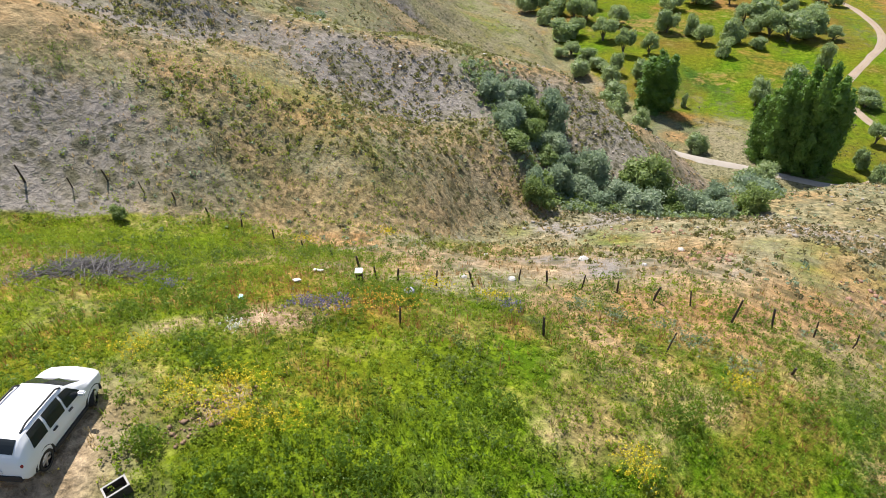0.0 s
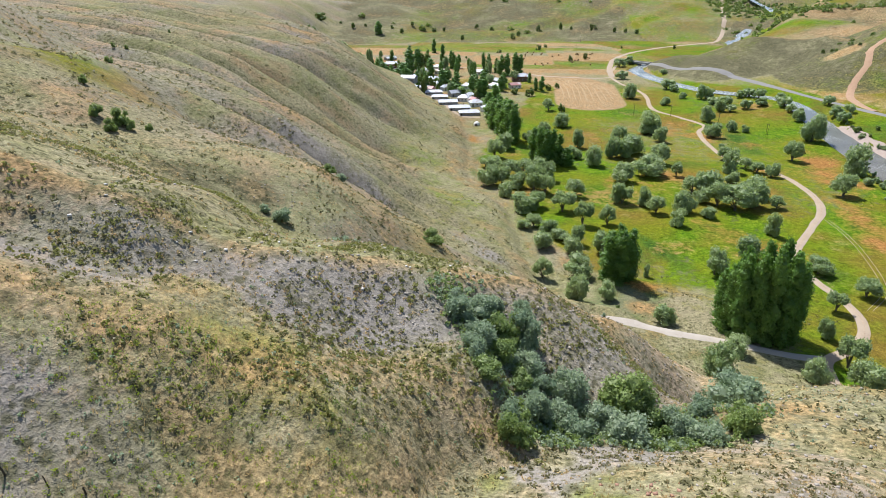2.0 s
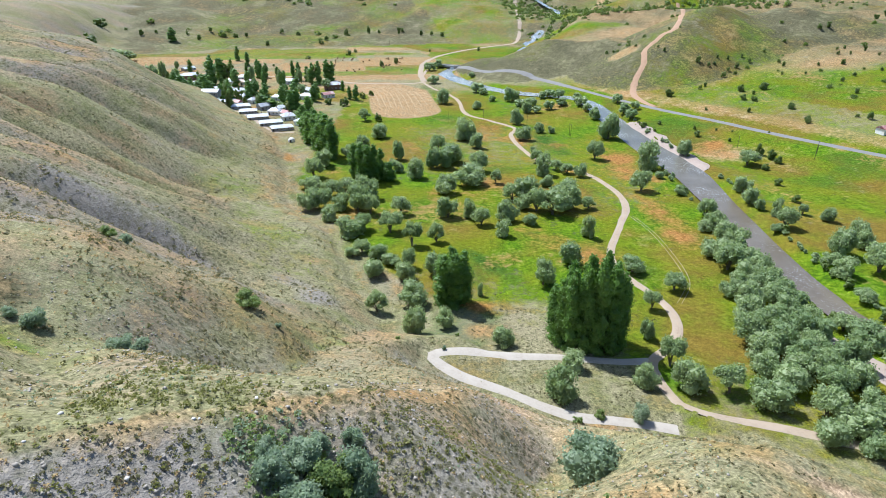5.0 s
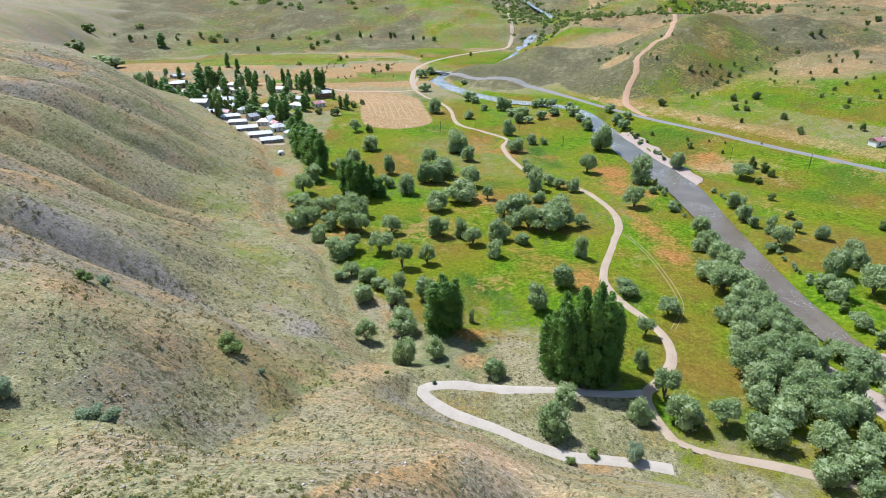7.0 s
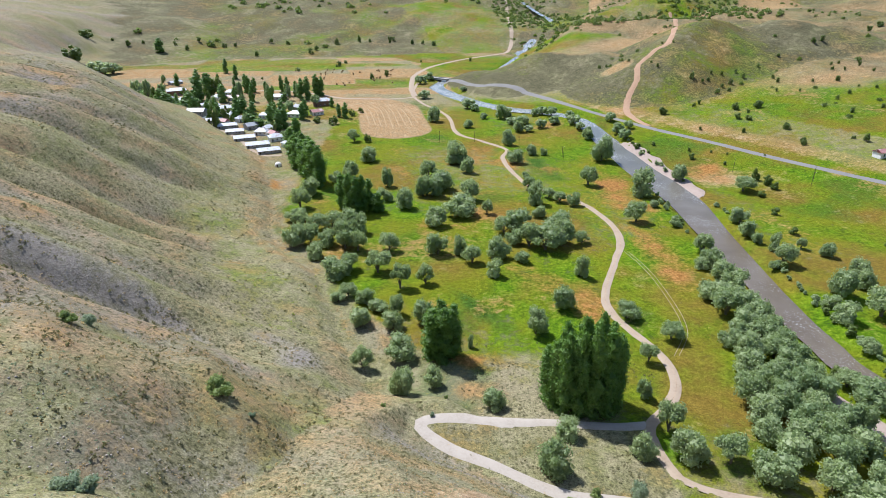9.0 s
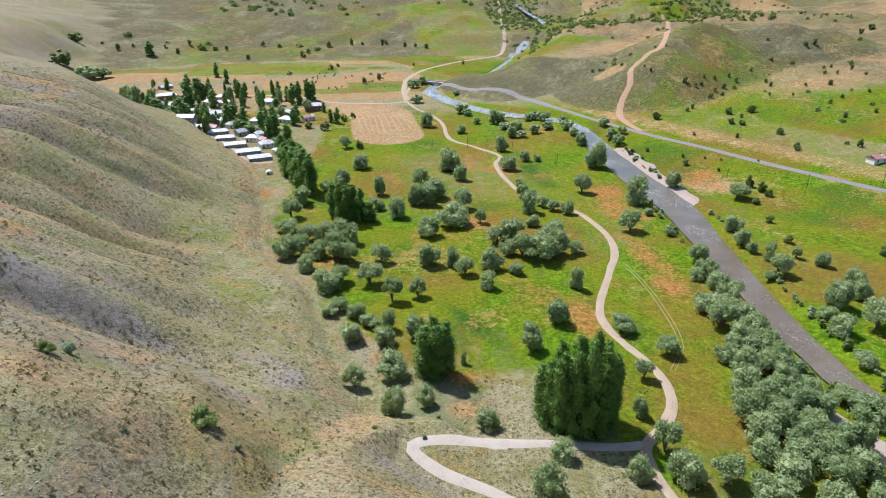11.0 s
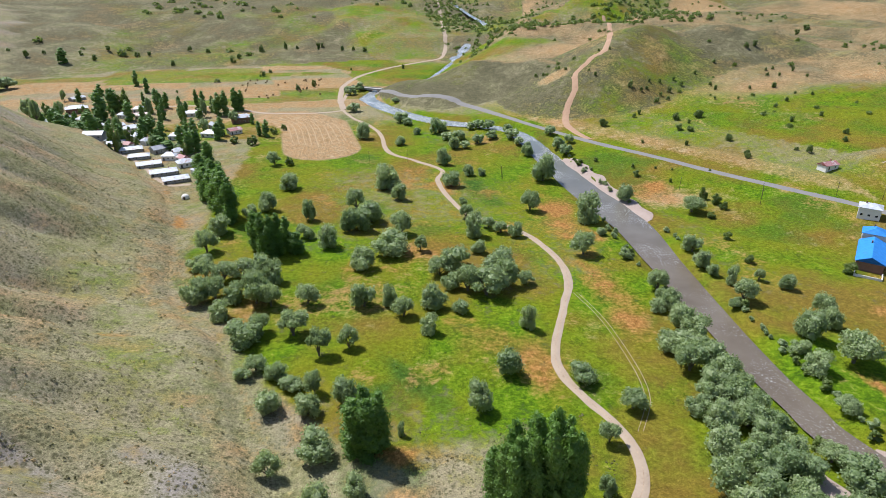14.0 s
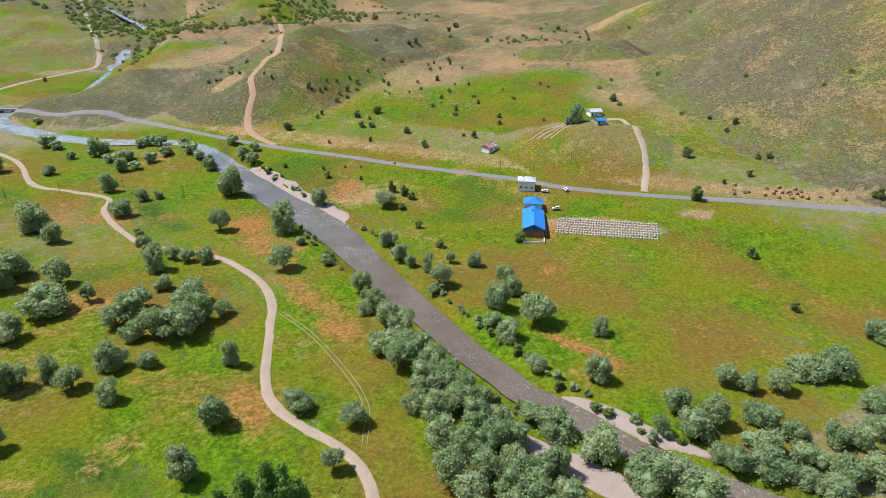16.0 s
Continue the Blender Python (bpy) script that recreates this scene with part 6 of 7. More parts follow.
def far_wood(name, box, count, keep, size, label):
    x, y, z = strewn(rng, box, count, keep)
    n = len(x)
    verts, faces = [], []
    r = rng.uniform(*size, n)
    for dx, dy, dz, s in ((0, 0, 0.5, 1.0), (0.5, 0.3, 0.3, 0.7), (-0.4, -0.4, 0.35, 0.75)):
        v, f = clumps(rng, x + dx * r, y + dy * r, z + (dz - 0.3) * r, (0.8, 1.2), 14, 1.1)
        v = v.reshape(n, -1, 3)
        c = np.stack([x + dx * r, y + dy * r, z + (dz - 0.3) * r], -1)[:, None]
        v = c + (v - c) * (r * s)[:, None, None]
        faces.append(f + sum(len(q) for q in verts))
        verts.append(v.reshape(-1, 3))
    stuff(name, np.vstack(verts), np.vstack(faces), BUSH_LEAF, label, "woods")


far_wood("scattered_trees", (150, 620, 560, 1300), 1500, lambda x, y: 0.75 * smooth(0.0, 0.45, fractal(x, y, 110, 81, 3)), (1.6, 3.0), "small dark trees sprinkled over the far slopes")
far_wood("scattered_trees", (110, 460, 900, 1700), 2600, lambda x, y: smooth(-0.2, 0.4, fractal(x, y, 150, 82, 3)), (2.2, 4.2), "young woods on the hillside past the river bend")
far_wood("scattered_trees", (260, 700, 180, 620), 420, lambda x, y: 0.7 * smooth(0.05, 0.5, fractal(x, y, 90, 83, 3)) * smooth(60, 120, beyond_road(x, y)), (1.2, 2.6), "bushes sprinkled over the eastern slope")
far_wood("scattered_trees", (-500, 150, 1000, 1900), 700, lambda x, y: smooth(0.0, 0.5, fractal(x, y, 160, 84, 3)), (3, 6), "dark copses on the far hills")

plant(BUSHES[:1], [(206.8, 291.2, 7.0, 6.0)], rng, "barn bushes", 0.08)
for models in (WILLOWS, OPEN, BUSHES, POPLARS, SAGE, GREEN, DOTS, FAR_WILLOWS, FAR_POPLARS, SHRUBLETS):
    drop_model(models)

# ---- buildings ----
WHITEWASH = plain_material("whitewashed_wall", (0.66, 0.64, 0.60), (0.76, 0.74, 0.70), 0.8, 0.9)
BRICK_WALL = plain_material("brown_brick_wall", (0.165, 0.083, 0.060), (0.240, 0.135, 0.098), 0.5, 0.9)
GREY_WALL = plain_material("grey_block_wall", (0.270, 0.262, 0.255), (0.352, 0.345, 0.330), 0.6, 0.9)


def sheet_material(name, a, b, rust=(0.26, 0.12, 0.09), share=0.62):
    """Painted corrugated sheet with worn, rusty runs."""
    n = Nodes(name, 0.5)
    n.shader.inputs["Specular IOR Level"].default_value = 0.35
    worn = n.math("ADD", n.math("MULTIPLY", n.noise(4.5, 3), 0.75), n.math("MULTIPLY", n.noise(0.5, 4, 0.7), 0.25))
    colour = n.mix(n.ramp(n.noise(1.6, 4), 0.3, 0.7), a, b)
    n.colour(n.mix(n.ramp(worn, share, share + 0.06), colour, rust))
    return n.bump(n.noise(0.25, 2), 0.2, 0.05).mat


SHEET_WHITE = sheet_material("white_sheet_roof", (0.34, 0.37, 0.41), (0.54, 0.57, 0.61), (0.34, 0.19, 0.15), 0.57)
SHEET_RED = sheet_material("faded_red_roof", (0.30, 0.110, 0.110), (0.41, 0.225, 0.210), (0.50, 0.46, 0.44), 0.52)
SHEET_GREY = sheet_material("grey_sheet_roof", (0.225, 0.240, 0.270), (0.315, 0.330, 0.360))
SHEET_BLUE = sheet_material("blue_sheet_roof", (0.017, 0.170, 0.527), (0.032, 0.240, 0.630), (0.05, 0.20, 0.45), 0.60)
DARK_GLASS = plain_material("dark_window_glass", (0.02, 0.025, 0.03), (0.03, 0.035, 0.04), 0.5, 0.1, 0.0)
DARK_WOOD = plain_material("weathered_dark_wood", (0.041, 0.032, 0.024), (0.090, 0.071, 0.056), 0.12, 0.9, 0.6)
CONCRETE = plain_material("old_concrete", (0.300, 0.285, 0.262), (0.390, 0.375, 0.345), 0.7, 0.9)


def box(bm, x0, x1, y0, y1, z0, z1):
    v = [bm.verts.new(p) for p in ((x0, y0, z0), (x1, y0, z0), (x1, y1, z0), (x0, y1, z0), (x0, y0, z1), (x1, y0, z1), (x1, y1, z1), (x0, y1, z1))]
    for f in ((3, 2, 1, 0), (4, 5, 6, 7), (0, 1, 5, 4), (1, 2, 6, 5), (2, 3, 7, 6), (3, 0, 4, 7)):
        bm.faces.new([v[k] for k in f])
    return v


def boxed(*sizes):
    bm = bmesh.new()
    for s in sizes:
        box(bm, *s)
    return bm


def roof_mesh(length, width, low, high, hip, eave=0.5, thick=0.12):
    """A pitched sheet roof along x with an overhang."""
    bm = bmesh.new()
    a, b, c = length / 2 + eave, width / 2 + eave, length / 2 + eave - hip
    for lift in (0.0, thick):
        e = [bm.verts.new(p) for p in ((-a, -b, low + lift), (a, -b, low + lift), (a, b, low + lift), (-a, b, low + lift), (-c, 0, high + lift), (c, 0, high + lift))]
        for f in ((0, 1, 5, 4), (2, 3, 4, 5), (1, 2, 5), (3, 0, 4)):
            bm.faces.new([e[k] for k in (f if lift else f[::-1])])
    n = len(bm.verts) // 2
    bm.verts.ensure_lookup_table()
    for i, j in ((0, 1), (1, 2), (2, 3), (3, 0)):
        bm.faces.new([bm.verts[i], bm.verts[j], bm.verts[j + n], bm.verts[i + n]])
    return bm


def make_building(name, length, width, height, rise, hip, wall, roof, windows, label, category="house", doors=1):
    """A house along x: walls up to the gables, a sheet roof, doors and windows set in the long walls."""
    thing = tagged(new(name), label, category)
    bm = boxed((-length / 2, length / 2, -width / 2, width / 2, -1.5, height))
    if hip < 0.1:
        for s in (-1, 1):
            x = s * (length / 2 - 0.003)
            v = [bm.verts.new(p) for p in ((x, -width / 2, height), (x, width / 2, height), (x, 0, height + rise))]
            bm.faces.new(v if s > 0 else v[::-1])
    part("wall", bm, wall, thing)
    part("roof", roof_mesh(length, width, height - 0.12, height + rise, hip), roof, thing)
    for side in (-1, 1):
        y = side * width / 2
        for k in range(windows):
            x = (k + 0.5) / windows * length - length / 2
            if side < 0 and k < doors:
                d = part("door", boxed((x - 0.5, x + 0.5, min(y, y + side * 0.06), max(y, y + side * 0.06), 0.0, 2.05)), DARK_WOOD, thing)
                continue
            w = part("window", boxed((x - 0.65, x + 0.65, min(y, y + side * 0.05), max(y, y + side * 0.05), 0.95, 2.15)), WHITEWASH, thing)
            part("pane", boxed((x - 0.53, x + 0.53, min(y, y + side * 0.07), max(y, y + side * 0.07), 1.07, 2.03)), DARK_GLASS, w)
    part("chimney", boxed((length * 0.2, length * 0.2 + 0.6, 0.4, 1.0, height, height + rise + 0.9)), BRICK_WALL, thing)
    return thing


HOUSE_MODELS = [
    make_building("house", 18, 9.0, 2.4, 1.5, 3.2, GREY_WALL, SHEET_WHITE, 6, "long low house with a white sheet-metal roof"),
    make_building("house", 18, 9.0, 2.4, 1.5, 0.0, GREY_WALL, SHEET_WHITE, 5, "long grey house with a white sheet-metal roof"),
    make_building("house", 10, 8, 3.1, 2.0, 3.6, WHITEWASH, SHEET_WHITE, 3, "small white house with a hipped white roof"),
    make_building("house", 10, 8, 3.1, 2.0, 0.0, GREY_WALL, SHEET_GREY, 3, "small grey house with a grey sheet roof"),
    make_building("house", 10, 7, 3.0, 1.8, 0.0, WHITEWASH, SHEET_RED, 3, "small white house with a faded red roof"),
    make_building("house", 16, 9, 4.6, 2.2, 3.5, BRICK_WALL, SHEET_WHITE, 4, "two-tone brick house with a white sheet roof"),
]
rng = np.random.default_rng(21)
for i, (x, y, size) in enumerate(HOUSES):
    if y < 420:
        continue
    k = (0, 0, 1, 0, 0)[i] if i < 5 else 5 if i in (7, 10, 22) else int(rng.choice([2, 2, 2, 3, 4, 1]))
    m = HOUSE_MODELS[k]
    s = max(7.5, size) / (18 if k < 2 else 16 if k == 5 else 10)
    s = min(max(s, 0.75), 1.6)
    turn = radians(20 + rng.uniform(-4, 4) if i < 5 else rng.uniform(-45, 60))
    made = copy_thing(m, Matrix.Translation((x, y, at_ground(x, y, 0.1))) @ Matrix.Rotation(turn, 4, "Z") @ Matrix.Diagonal((s, min(s, 1.1) * (1.2 if i < 5 else 1.0), 0.9 if i < 5 else 1.0, 1)))
    tagged(made, group="village houses")
drop_model(HOUSE_MODELS)


def put(thing, x, y, turn, lift=0.0):
    thing.matrix_basis = Matrix.Translation((x, y, at_ground(x, y, lift))) @ Matrix.Rotation(turn, 4, "Z")
    return thing


turn = math.atan2(0.75, 0.66)
barn = make_building("barn", 27, 10.5, 3.6, 2.5, 0.0, BRICK_WALL, SHEET_BLUE, 5, "long brick barn with a bright blue sheet roof", "barn")
put(barn, 224.5, 301.5, turn, 0.2)
annex = make_building("barn_annex", 8, 9.5, 4.0, 2.2, 3.0, WHITEWASH, SHEET_BLUE, 2, "white annex with a hipped blue roof behind the barn", "outbuilding")
put(annex, 237.5, 316.5, turn, 0.2)
white_house = make_building("house", 9.5, 8.5, 5.2, 1.6, 3.6, WHITEWASH, SHEET_WHITE, 3, "two-storey white house beside the valley road")
put(white_house, 250.5, 337.0, turn + radians(90), 0.2)
shed = make_building("shed", 10, 6, 2.8, 1.6, 0.0, WHITEWASH, SHEET_RED, 2, "white shed with a striped red and white roof", "shed")
put(shed, 271.0, 397.5, radians(15), 0.2)
farm_house = make_building("farm_house", 9, 7, 3.0, 1.7, 0.0, WHITEWASH, SHEET_WHITE, 3, "white farmhouse on top of the small hill", "house")
put(farm_house, FARM_HOUSE[0] + 3, FARM_HOUSE[1] + 4, radians(-20), 0.1)
farm_shed = make_building("shed", 6, 4, 2.4, 1.2, 0.0, GREY_WALL, SHEET_BLUE, 2, "low farm shed with a pale blue roof", "shed")
put(farm_shed, FARM_SHED[0], FARM_SHED[1], radians(-25), 0.1)
# the walled yard in front of the barn
yard = tagged(new("yard_wall"), "low white block wall round the barn's front yard", "wall")
for a in ((-5.2, 5.2, -0.15, 0.15, -1, 1.1), (-5.2, -4.9, 0.15, 6.0, -1, 1.1), (4.9, 5.2, 0.15, 6.0, -1, 1.1)):
    part("wall", boxed(a), WHITEWASH, yard)
put(yard, 210.8, 285.5, turn - radians(90))
dome = tagged(new("white_dome_hut"), "small white domed hut by the garden", "hut")
bm = bmesh.new()
bmesh.ops.create_uvsphere(bm, u_segments=16, v_segments=10, radius=2.3)
bmesh.ops.bisect_plane(bm, geom=bm.verts[:] + bm.edges[:] + bm.faces[:], plane_co=(0, 0, -0.6), plane_no=(0, 0, 1), clear_inner=True)
part("shell", bm, WHITEWASH, dome)
part("door", boxed((-0.5, 0.5, -2.5, -1.9, -0.6, 1.2)), DARK_WOOD, dome)
put(dome, *DOME, 0.0, 0.6)


def build_bridge():
    a, b = Vector((-19, 766, 0)), Vector((20, 742, 0))
    mid, way = (a + b) / 2, (b - a).normalized()
    thing = tagged(new("bridge"), "concrete road bridge over the river", "bridge")
    half = (b - a).length / 2
    part("deck", boxed((-half, half, -4.2, 4.2, -0.9, 0.25)), CONCRETE, thing)
    for s in (-1, 1):
        part("parapet", boxed((-half, half, s * 4.0 - 0.15, s * 4.0 + 0.15, 0.253, 1.1)), CONCRETE, thing)
    for x in (-half * 0.45, half * 0.1, half * 0.6):
        part("pier", boxed((x - 0.5, x + 0.5, -3.4, 3.4, -6, -0.903)), CONCRETE, thing)
    thing.matrix_basis = Matrix.Translation((mid.x, mid.y, -2.2)) @ Matrix.Rotation(math.atan2(way.y, way.x), 4, "Z")


build_bridge()


def make_pole():
    thing = tagged(new("utility_pole"), "grey wooden utility pole with a crossarm", "pole")
    bm = bmesh.new()
    tube(bm, [(0, 0, -0.5), (0, 0, 4), (0.03, 0, 8.2)], [0.16, 0.13, 0.10], 8)
    part("post", bm, DARK_WOOD, thing)
    part("crossarm", boxed((-0.9, 0.9, -0.06, 0.06, 7.5, 7.64)), DARK_WOOD, thing)
    for x in (-0.75, 0.0, 0.75):
        bm = bmesh.new()
        tube(bm, [(x, 0, 7.64 if x else 8.2), (x, 0, 7.85 if x else 8.4)], [0.05, 0.04], 6)
        part("insulator", bm, WHITEWASH, thing)
    return thing


pole = make_pole()
for x, y in POLES:
    tagged(copy_thing(pole, Matrix.Translation((x, y, at_ground(x, y))) @ Matrix.Rotation(rng.uniform(0, 3), 4, "Z") @ Matrix.Rotation(radians(rng.uniform(-2, 2)), 4, "X")), group="utility poles")
drop_model([pole])

# rows of pale hives in the field beside the barn
hive_mesh = boxed((-0.26, 0.26, -0.22, 0.22, 0.0, 0.42), (-0.30, 0.30, -0.26, 0.26, 0.42, 0.52))
me = bpy.data.meshes.new("beehive")
hive_mesh.to_mesh(me)
hive_mesh.free()
me.materials.append(PALE_STONE)
a, b, d = np.array(HIVES_A), np.array(HIVES_B), np.array(HIVES_D)
for r in range(7):
    for k in range(38):
        p = a + (b - a) * (k + rng.uniform(-0.2, 0.2)) / 37 + (d - a) * (r + rng.uniform(-0.1, 0.1)) / 6
        ob = tagged(new("beehive", me), "pale wooden beehive in a row in the field", "beehive", "rows of beehives")
        ob.matrix_basis = Matrix.Translation((p[0], p[1], at_ground(p[0], p[1], 0.0))) @ Matrix.Rotation(rng.uniform(-0.2, 0.2), 4, "Z") @ Matrix.Diagonal((1.5, 1.5, rng.uniform(0.9, 1.5), 1))

# hay bales on the stubble behind the village
bm = bmesh.new()
bmesh.ops.create_cone(bm, cap_ends=True, segments=14, radius1=0.9, radius2=0.9, depth=1.5, matrix=Matrix.Rotation(radians(90), 4, "Y"))
bmesh.ops.bevel(bm, geom=[e for e in bm.edges if e.is_boundary or len(e.link_faces) == 2 and e.calc_face_angle() > 1], offset=0.1, segments=1, affect="EDGES")
me = bpy.data.meshes.new("hay_bale")
bm.to_mesh(me)
bm.free()
me.materials.append(plain_material("hay", (0.20, 0.13, 0.06), (0.30, 0.21, 0.10), 0.2, 0.95))
for k in range(34):
    x, y = rng.uniform(-150, -45), rng.uniform(715, 830)
    ob = tagged(new("hay_bale", me), "round brown hay bale on the stubble field", "hay bale", "hay bales")
    ob.matrix_basis = Matrix.Translation((x, y, at_ground(x, y, 0.8))) @ Matrix.Rotation(rng.uniform(0, 3), 4, "Z")

for k in range(26):
    u, v = rng.uniform(-30, 30), rng.uniform(-7, 7)
    x, y = 362 + u * 0.70 + v * 0.71, 246 - u * 0.71 + v * 0.70
    ob = tagged(new("hay_bale", me), "round brown hay bale on the mown strip above the road", "hay bale", "hay bales above the road")
    ob.matrix_basis = Matrix.Translation((x, y, at_ground(x, y, 0.8))) @ Matrix.Rotation(rng.uniform(0, 3), 4, "Z")

# ploughed beds running up to the farm
for k in range(4):
    dx, dy = 3.2 * k, -3.4 * k
    ribbon("garden_bed", [(295 + dx, 386 + dy), (312 + dx * 0.8, 387 + dy), (328 + dx * 0.5, 384 + dy), (336 + dx * 0.3, 378 + dy)], 1.5, SHINGLE, 0.2, across=3, ragged=0.3, seed=40 + k, label="long grey garden bed curving up to the farm", category="garden bed")

# ---- on the hilltop ----
WHITE_PAINT = plain_material("white_car_paint", (0.74, 0.75, 0.76), (0.80, 0.80, 0.81), 1.2, 0.25, 0.02)
BLACK_TRIM = plain_material("black_plastic_trim", (0.018, 0.018, 0.019), (0.035, 0.035, 0.036), 0.2, 0.6, 0.1)
CAR_GLASS = plain_material("dark_car_glass", (0.012, 0.016, 0.018), (0.02, 0.025, 0.028), 0.6, 0.06, 0.0)
RUBBER = plain_material("tyre_rubber", (0.018, 0.017, 0.016), (0.04, 0.037, 0.033), 0.1, 0.85, 0.3)
ALLOY = plain_material("grey_alloy", (0.42, 0.43, 0.45), (0.52, 0.53, 0.55), 0.2, 0.35, 0.05, 0.8)
RED_LAMP = plain_material("red_lamp_glass", (0.22, 0.025, 0.03), (0.32, 0.04, 0.04), 0.1, 0.2, 0.0)
CLEAR_LAMP = plain_material("clear_lamp_glass", (0.60, 0.62, 0.65), (0.72, 0.74, 0.76), 0.1, 0.15, 0.0)
PLATE = plain_material("plate_bar", (0.55, 0.56, 0.57), (0.62, 0.62, 0.63), 0.2, 0.5, 0.0)


def make_car(label):
    """A five-door off-road estate car pointing along +y: 4.3 m long, 1.82 m wide, 1.65 m high."""
    car = tagged(new("car"), label, "car")
    # per station along the car: sill height, then half width and height at the belt, pillar and roof edge
    stations = np.array([
        (-2.13, .46, .70, .90, .64, .97, .50, 1.00), (-2.06, .36, .84, .98, .77, 1.10, .62, 1.16), (-1.92, .32, .88, 1.03, .79, 1.30, .66, 1.45),
        (-1.70, .30, .89, 1.04, .78, 1.38, .65, 1.57), (-1.00, .28, .87, 1.02, .77, 1.40, .65, 1.60), (-0.10, .28, .86, 1.00, .76, 1.38, .64, 1.60),
        (0.40, .28, .86, .99, .755, 1.33, .63, 1.53), (0.85, .28, .86, .99, .78, 1.19, .67, 1.30), (1.22, .29, .88, .98, .81, 1.05, .70, 1.09),
        (1.65, .31, .87, .94, .78, 1.01, .58, 1.04), (1.97, .34, .80, .86, .70, .93, .50, .96), (2.13, .42, .66, .74, .56, .80, .42, .83)])

    def skin(y, u, lift=0.0, side=1):
        """A place on the body: along the car, and 0 at the sill to 5 on the roof's middle."""
        row = [np.mean([np.interp(y + a, stations[:, 0], stations[:, c]) for a in (-0.05, 0, 0.05)]) for c in range(1, 8)]
        sill, belt, belt_z, pillar, pillar_z, roof, roof_z = row
        w, z = (belt - 0.03, belt + 0.03, belt, pillar, roof, 0.0), (sill, 0.64, belt_z, pillar_z, roof_z, roof_z + 0.04)
        k = min(int(u), 4)
        f = u - k
        f = f * 0.6 + (f * f * (3 - 2 * f)) * 0.4
        p = Vector((w[k] + (w[k + 1] - w[k]) * f, y, z[k] + (z[k + 1] - z[k]) * f))
        out = Vector((z[k + 1] - z[k], 0, w[k] - w[k + 1])).normalized() if lift else Vector()
        p = p + out * lift
        return Vector((p.x * side, p.y, p.z))

    ys, us = np.linspace(-2.13, 2.13, 44), np.linspace(0, 5, 21)
    bm = bmesh.new()
    rings = []
    for y in ys:
        ring = [skin(y, u) for u in us] + [skin(y, u, 0, -1) for u in us[-2::-1]]
        rings.append([bm.verts.new(p) for p in ring])
    for a, b in zip(rings[:-1], rings[1:]):
        for k in range(len(a) - 1):
            bm.faces.new((a[k], b[k], b[k + 1], a[k + 1]))
        bm.faces.new((a[-1], b[-1], b[0], a[0]))
    bm.faces.new(rings[0])
    bm.faces.new(rings[-1][::-1])
    bmesh.ops.recalc_face_normals(bm, faces=bm.faces[:])
    body = part("body", bm, WHITE_PAINT, car)
    for f in body.data.polygons:
        f.use_smooth = True

    def pane(name, rows, material=CAR_GLASS, label=""):
        """A thin curved pane from rows of places."""
        bm = bmesh.new()
        grid = [[bm.verts.new(p) for p in row] for row in rows]
        for a, b in zip(grid[:-1], grid[1:]):
            for k in range(len(a) - 1):
                bm.faces.new((a[k], a[k + 1], b[k + 1], b[k]))
        bmesh.ops.recalc_face_normals(bm, faces=bm.faces[:])
        bmesh.ops.solidify(bm, geom=bm.faces[:], thickness=0.012)
        return part(name, bm, material, car, label)

    def across(y, u0):
        return [skin(y, u, 0.02) for u in np.linspace(u0, 5, 5)] + [skin(y, u, 0.02, -1) for u in np.linspace(5, u0, 5)[1:]]

    pane("windscreen", [across(y, 4.06) for y in np.linspace(1.16, 0.47, 7)])
    pane("rear_window", [across(y, 4.10) for y in np.linspace(-2.04, -1.80, 5)])
    for s in (1, -1):
        for y0, y1, slant in ((0.86, 0.02, 0.42), (-0.08, -0.84, 0.0), (-0.95, -1.62, -0.10)):
            rows = []
            for v in np.linspace(0, 1, 5):
                a, b = y0 - max(slant, 0) * v, y1 - min(slant, 0) * v
                rows.append([skin(y, 2.14 + 1.52 * v, 0.016, s) for y in np.linspace(a, b, 6)])
            pane("side_window", rows)
        bm = bmesh.new()
        tube(bm, [(s * 0.60, 0.30, 1.56), (s * 0.60, 0.1, 1.68), (s * 0.60, -1.3, 1.69), (s * 0.60, -1.6, 1.59)], [0.03] * 4, 6)
        part("roof_rail", bm, BLACK_TRIM, car, "black roof rail")
        bm = bmesh.new()
        box(bm, s * 0.98 - 0.11, s * 0.98 + 0.11, 0.58, 0.72, 1.0, 1.16)
        bmesh.ops.bevel(bm, geom=bm.edges[:], offset=0.03, segments=2, affect="EDGES")
        part("wing_mirror", bm, WHITE_PAINT, car, "white wing mirror")
        part("sill", boxed((s * 0.87 - 0.04, s * 0.87 + 0.04, -0.95, 0.9, 0.24, 0.36)), BLACK_TRIM, car, "black sill strip")
        for y in (-0.35, 0.45):
            part("door_handle", boxed((s * 0.90 - 0.025, s * 0.90 + 0.025, y - 0.42, y - 0.24, 0.90, 0.94)), BLACK_TRIM, car)
        bm = bmesh.new()
        bmesh.ops.create_uvsphere(bm, u_segments=12, v_segments=8, radius=0.15, matrix=Matrix.Translation((s * 0.70, -2.05, 0.86)) @ Matrix.Diagonal((0.8, 0.5, 1, 1)))
        part("tail_lamp", bm, RED_LAMP, car, "dark red tail lamp")
        bm = bmesh.new()
        bmesh.ops.create_uvsphere(bm, u_segments=12, v_segments=8, radius=0.17, matrix=Matrix.Translation((s * 0.60, 1.96, 0.72)) @ Matrix.Diagonal((1.0, 0.7, 0.7, 1)))
        part("headlight", bm, CLEAR_LAMP, car, "clear headlight")
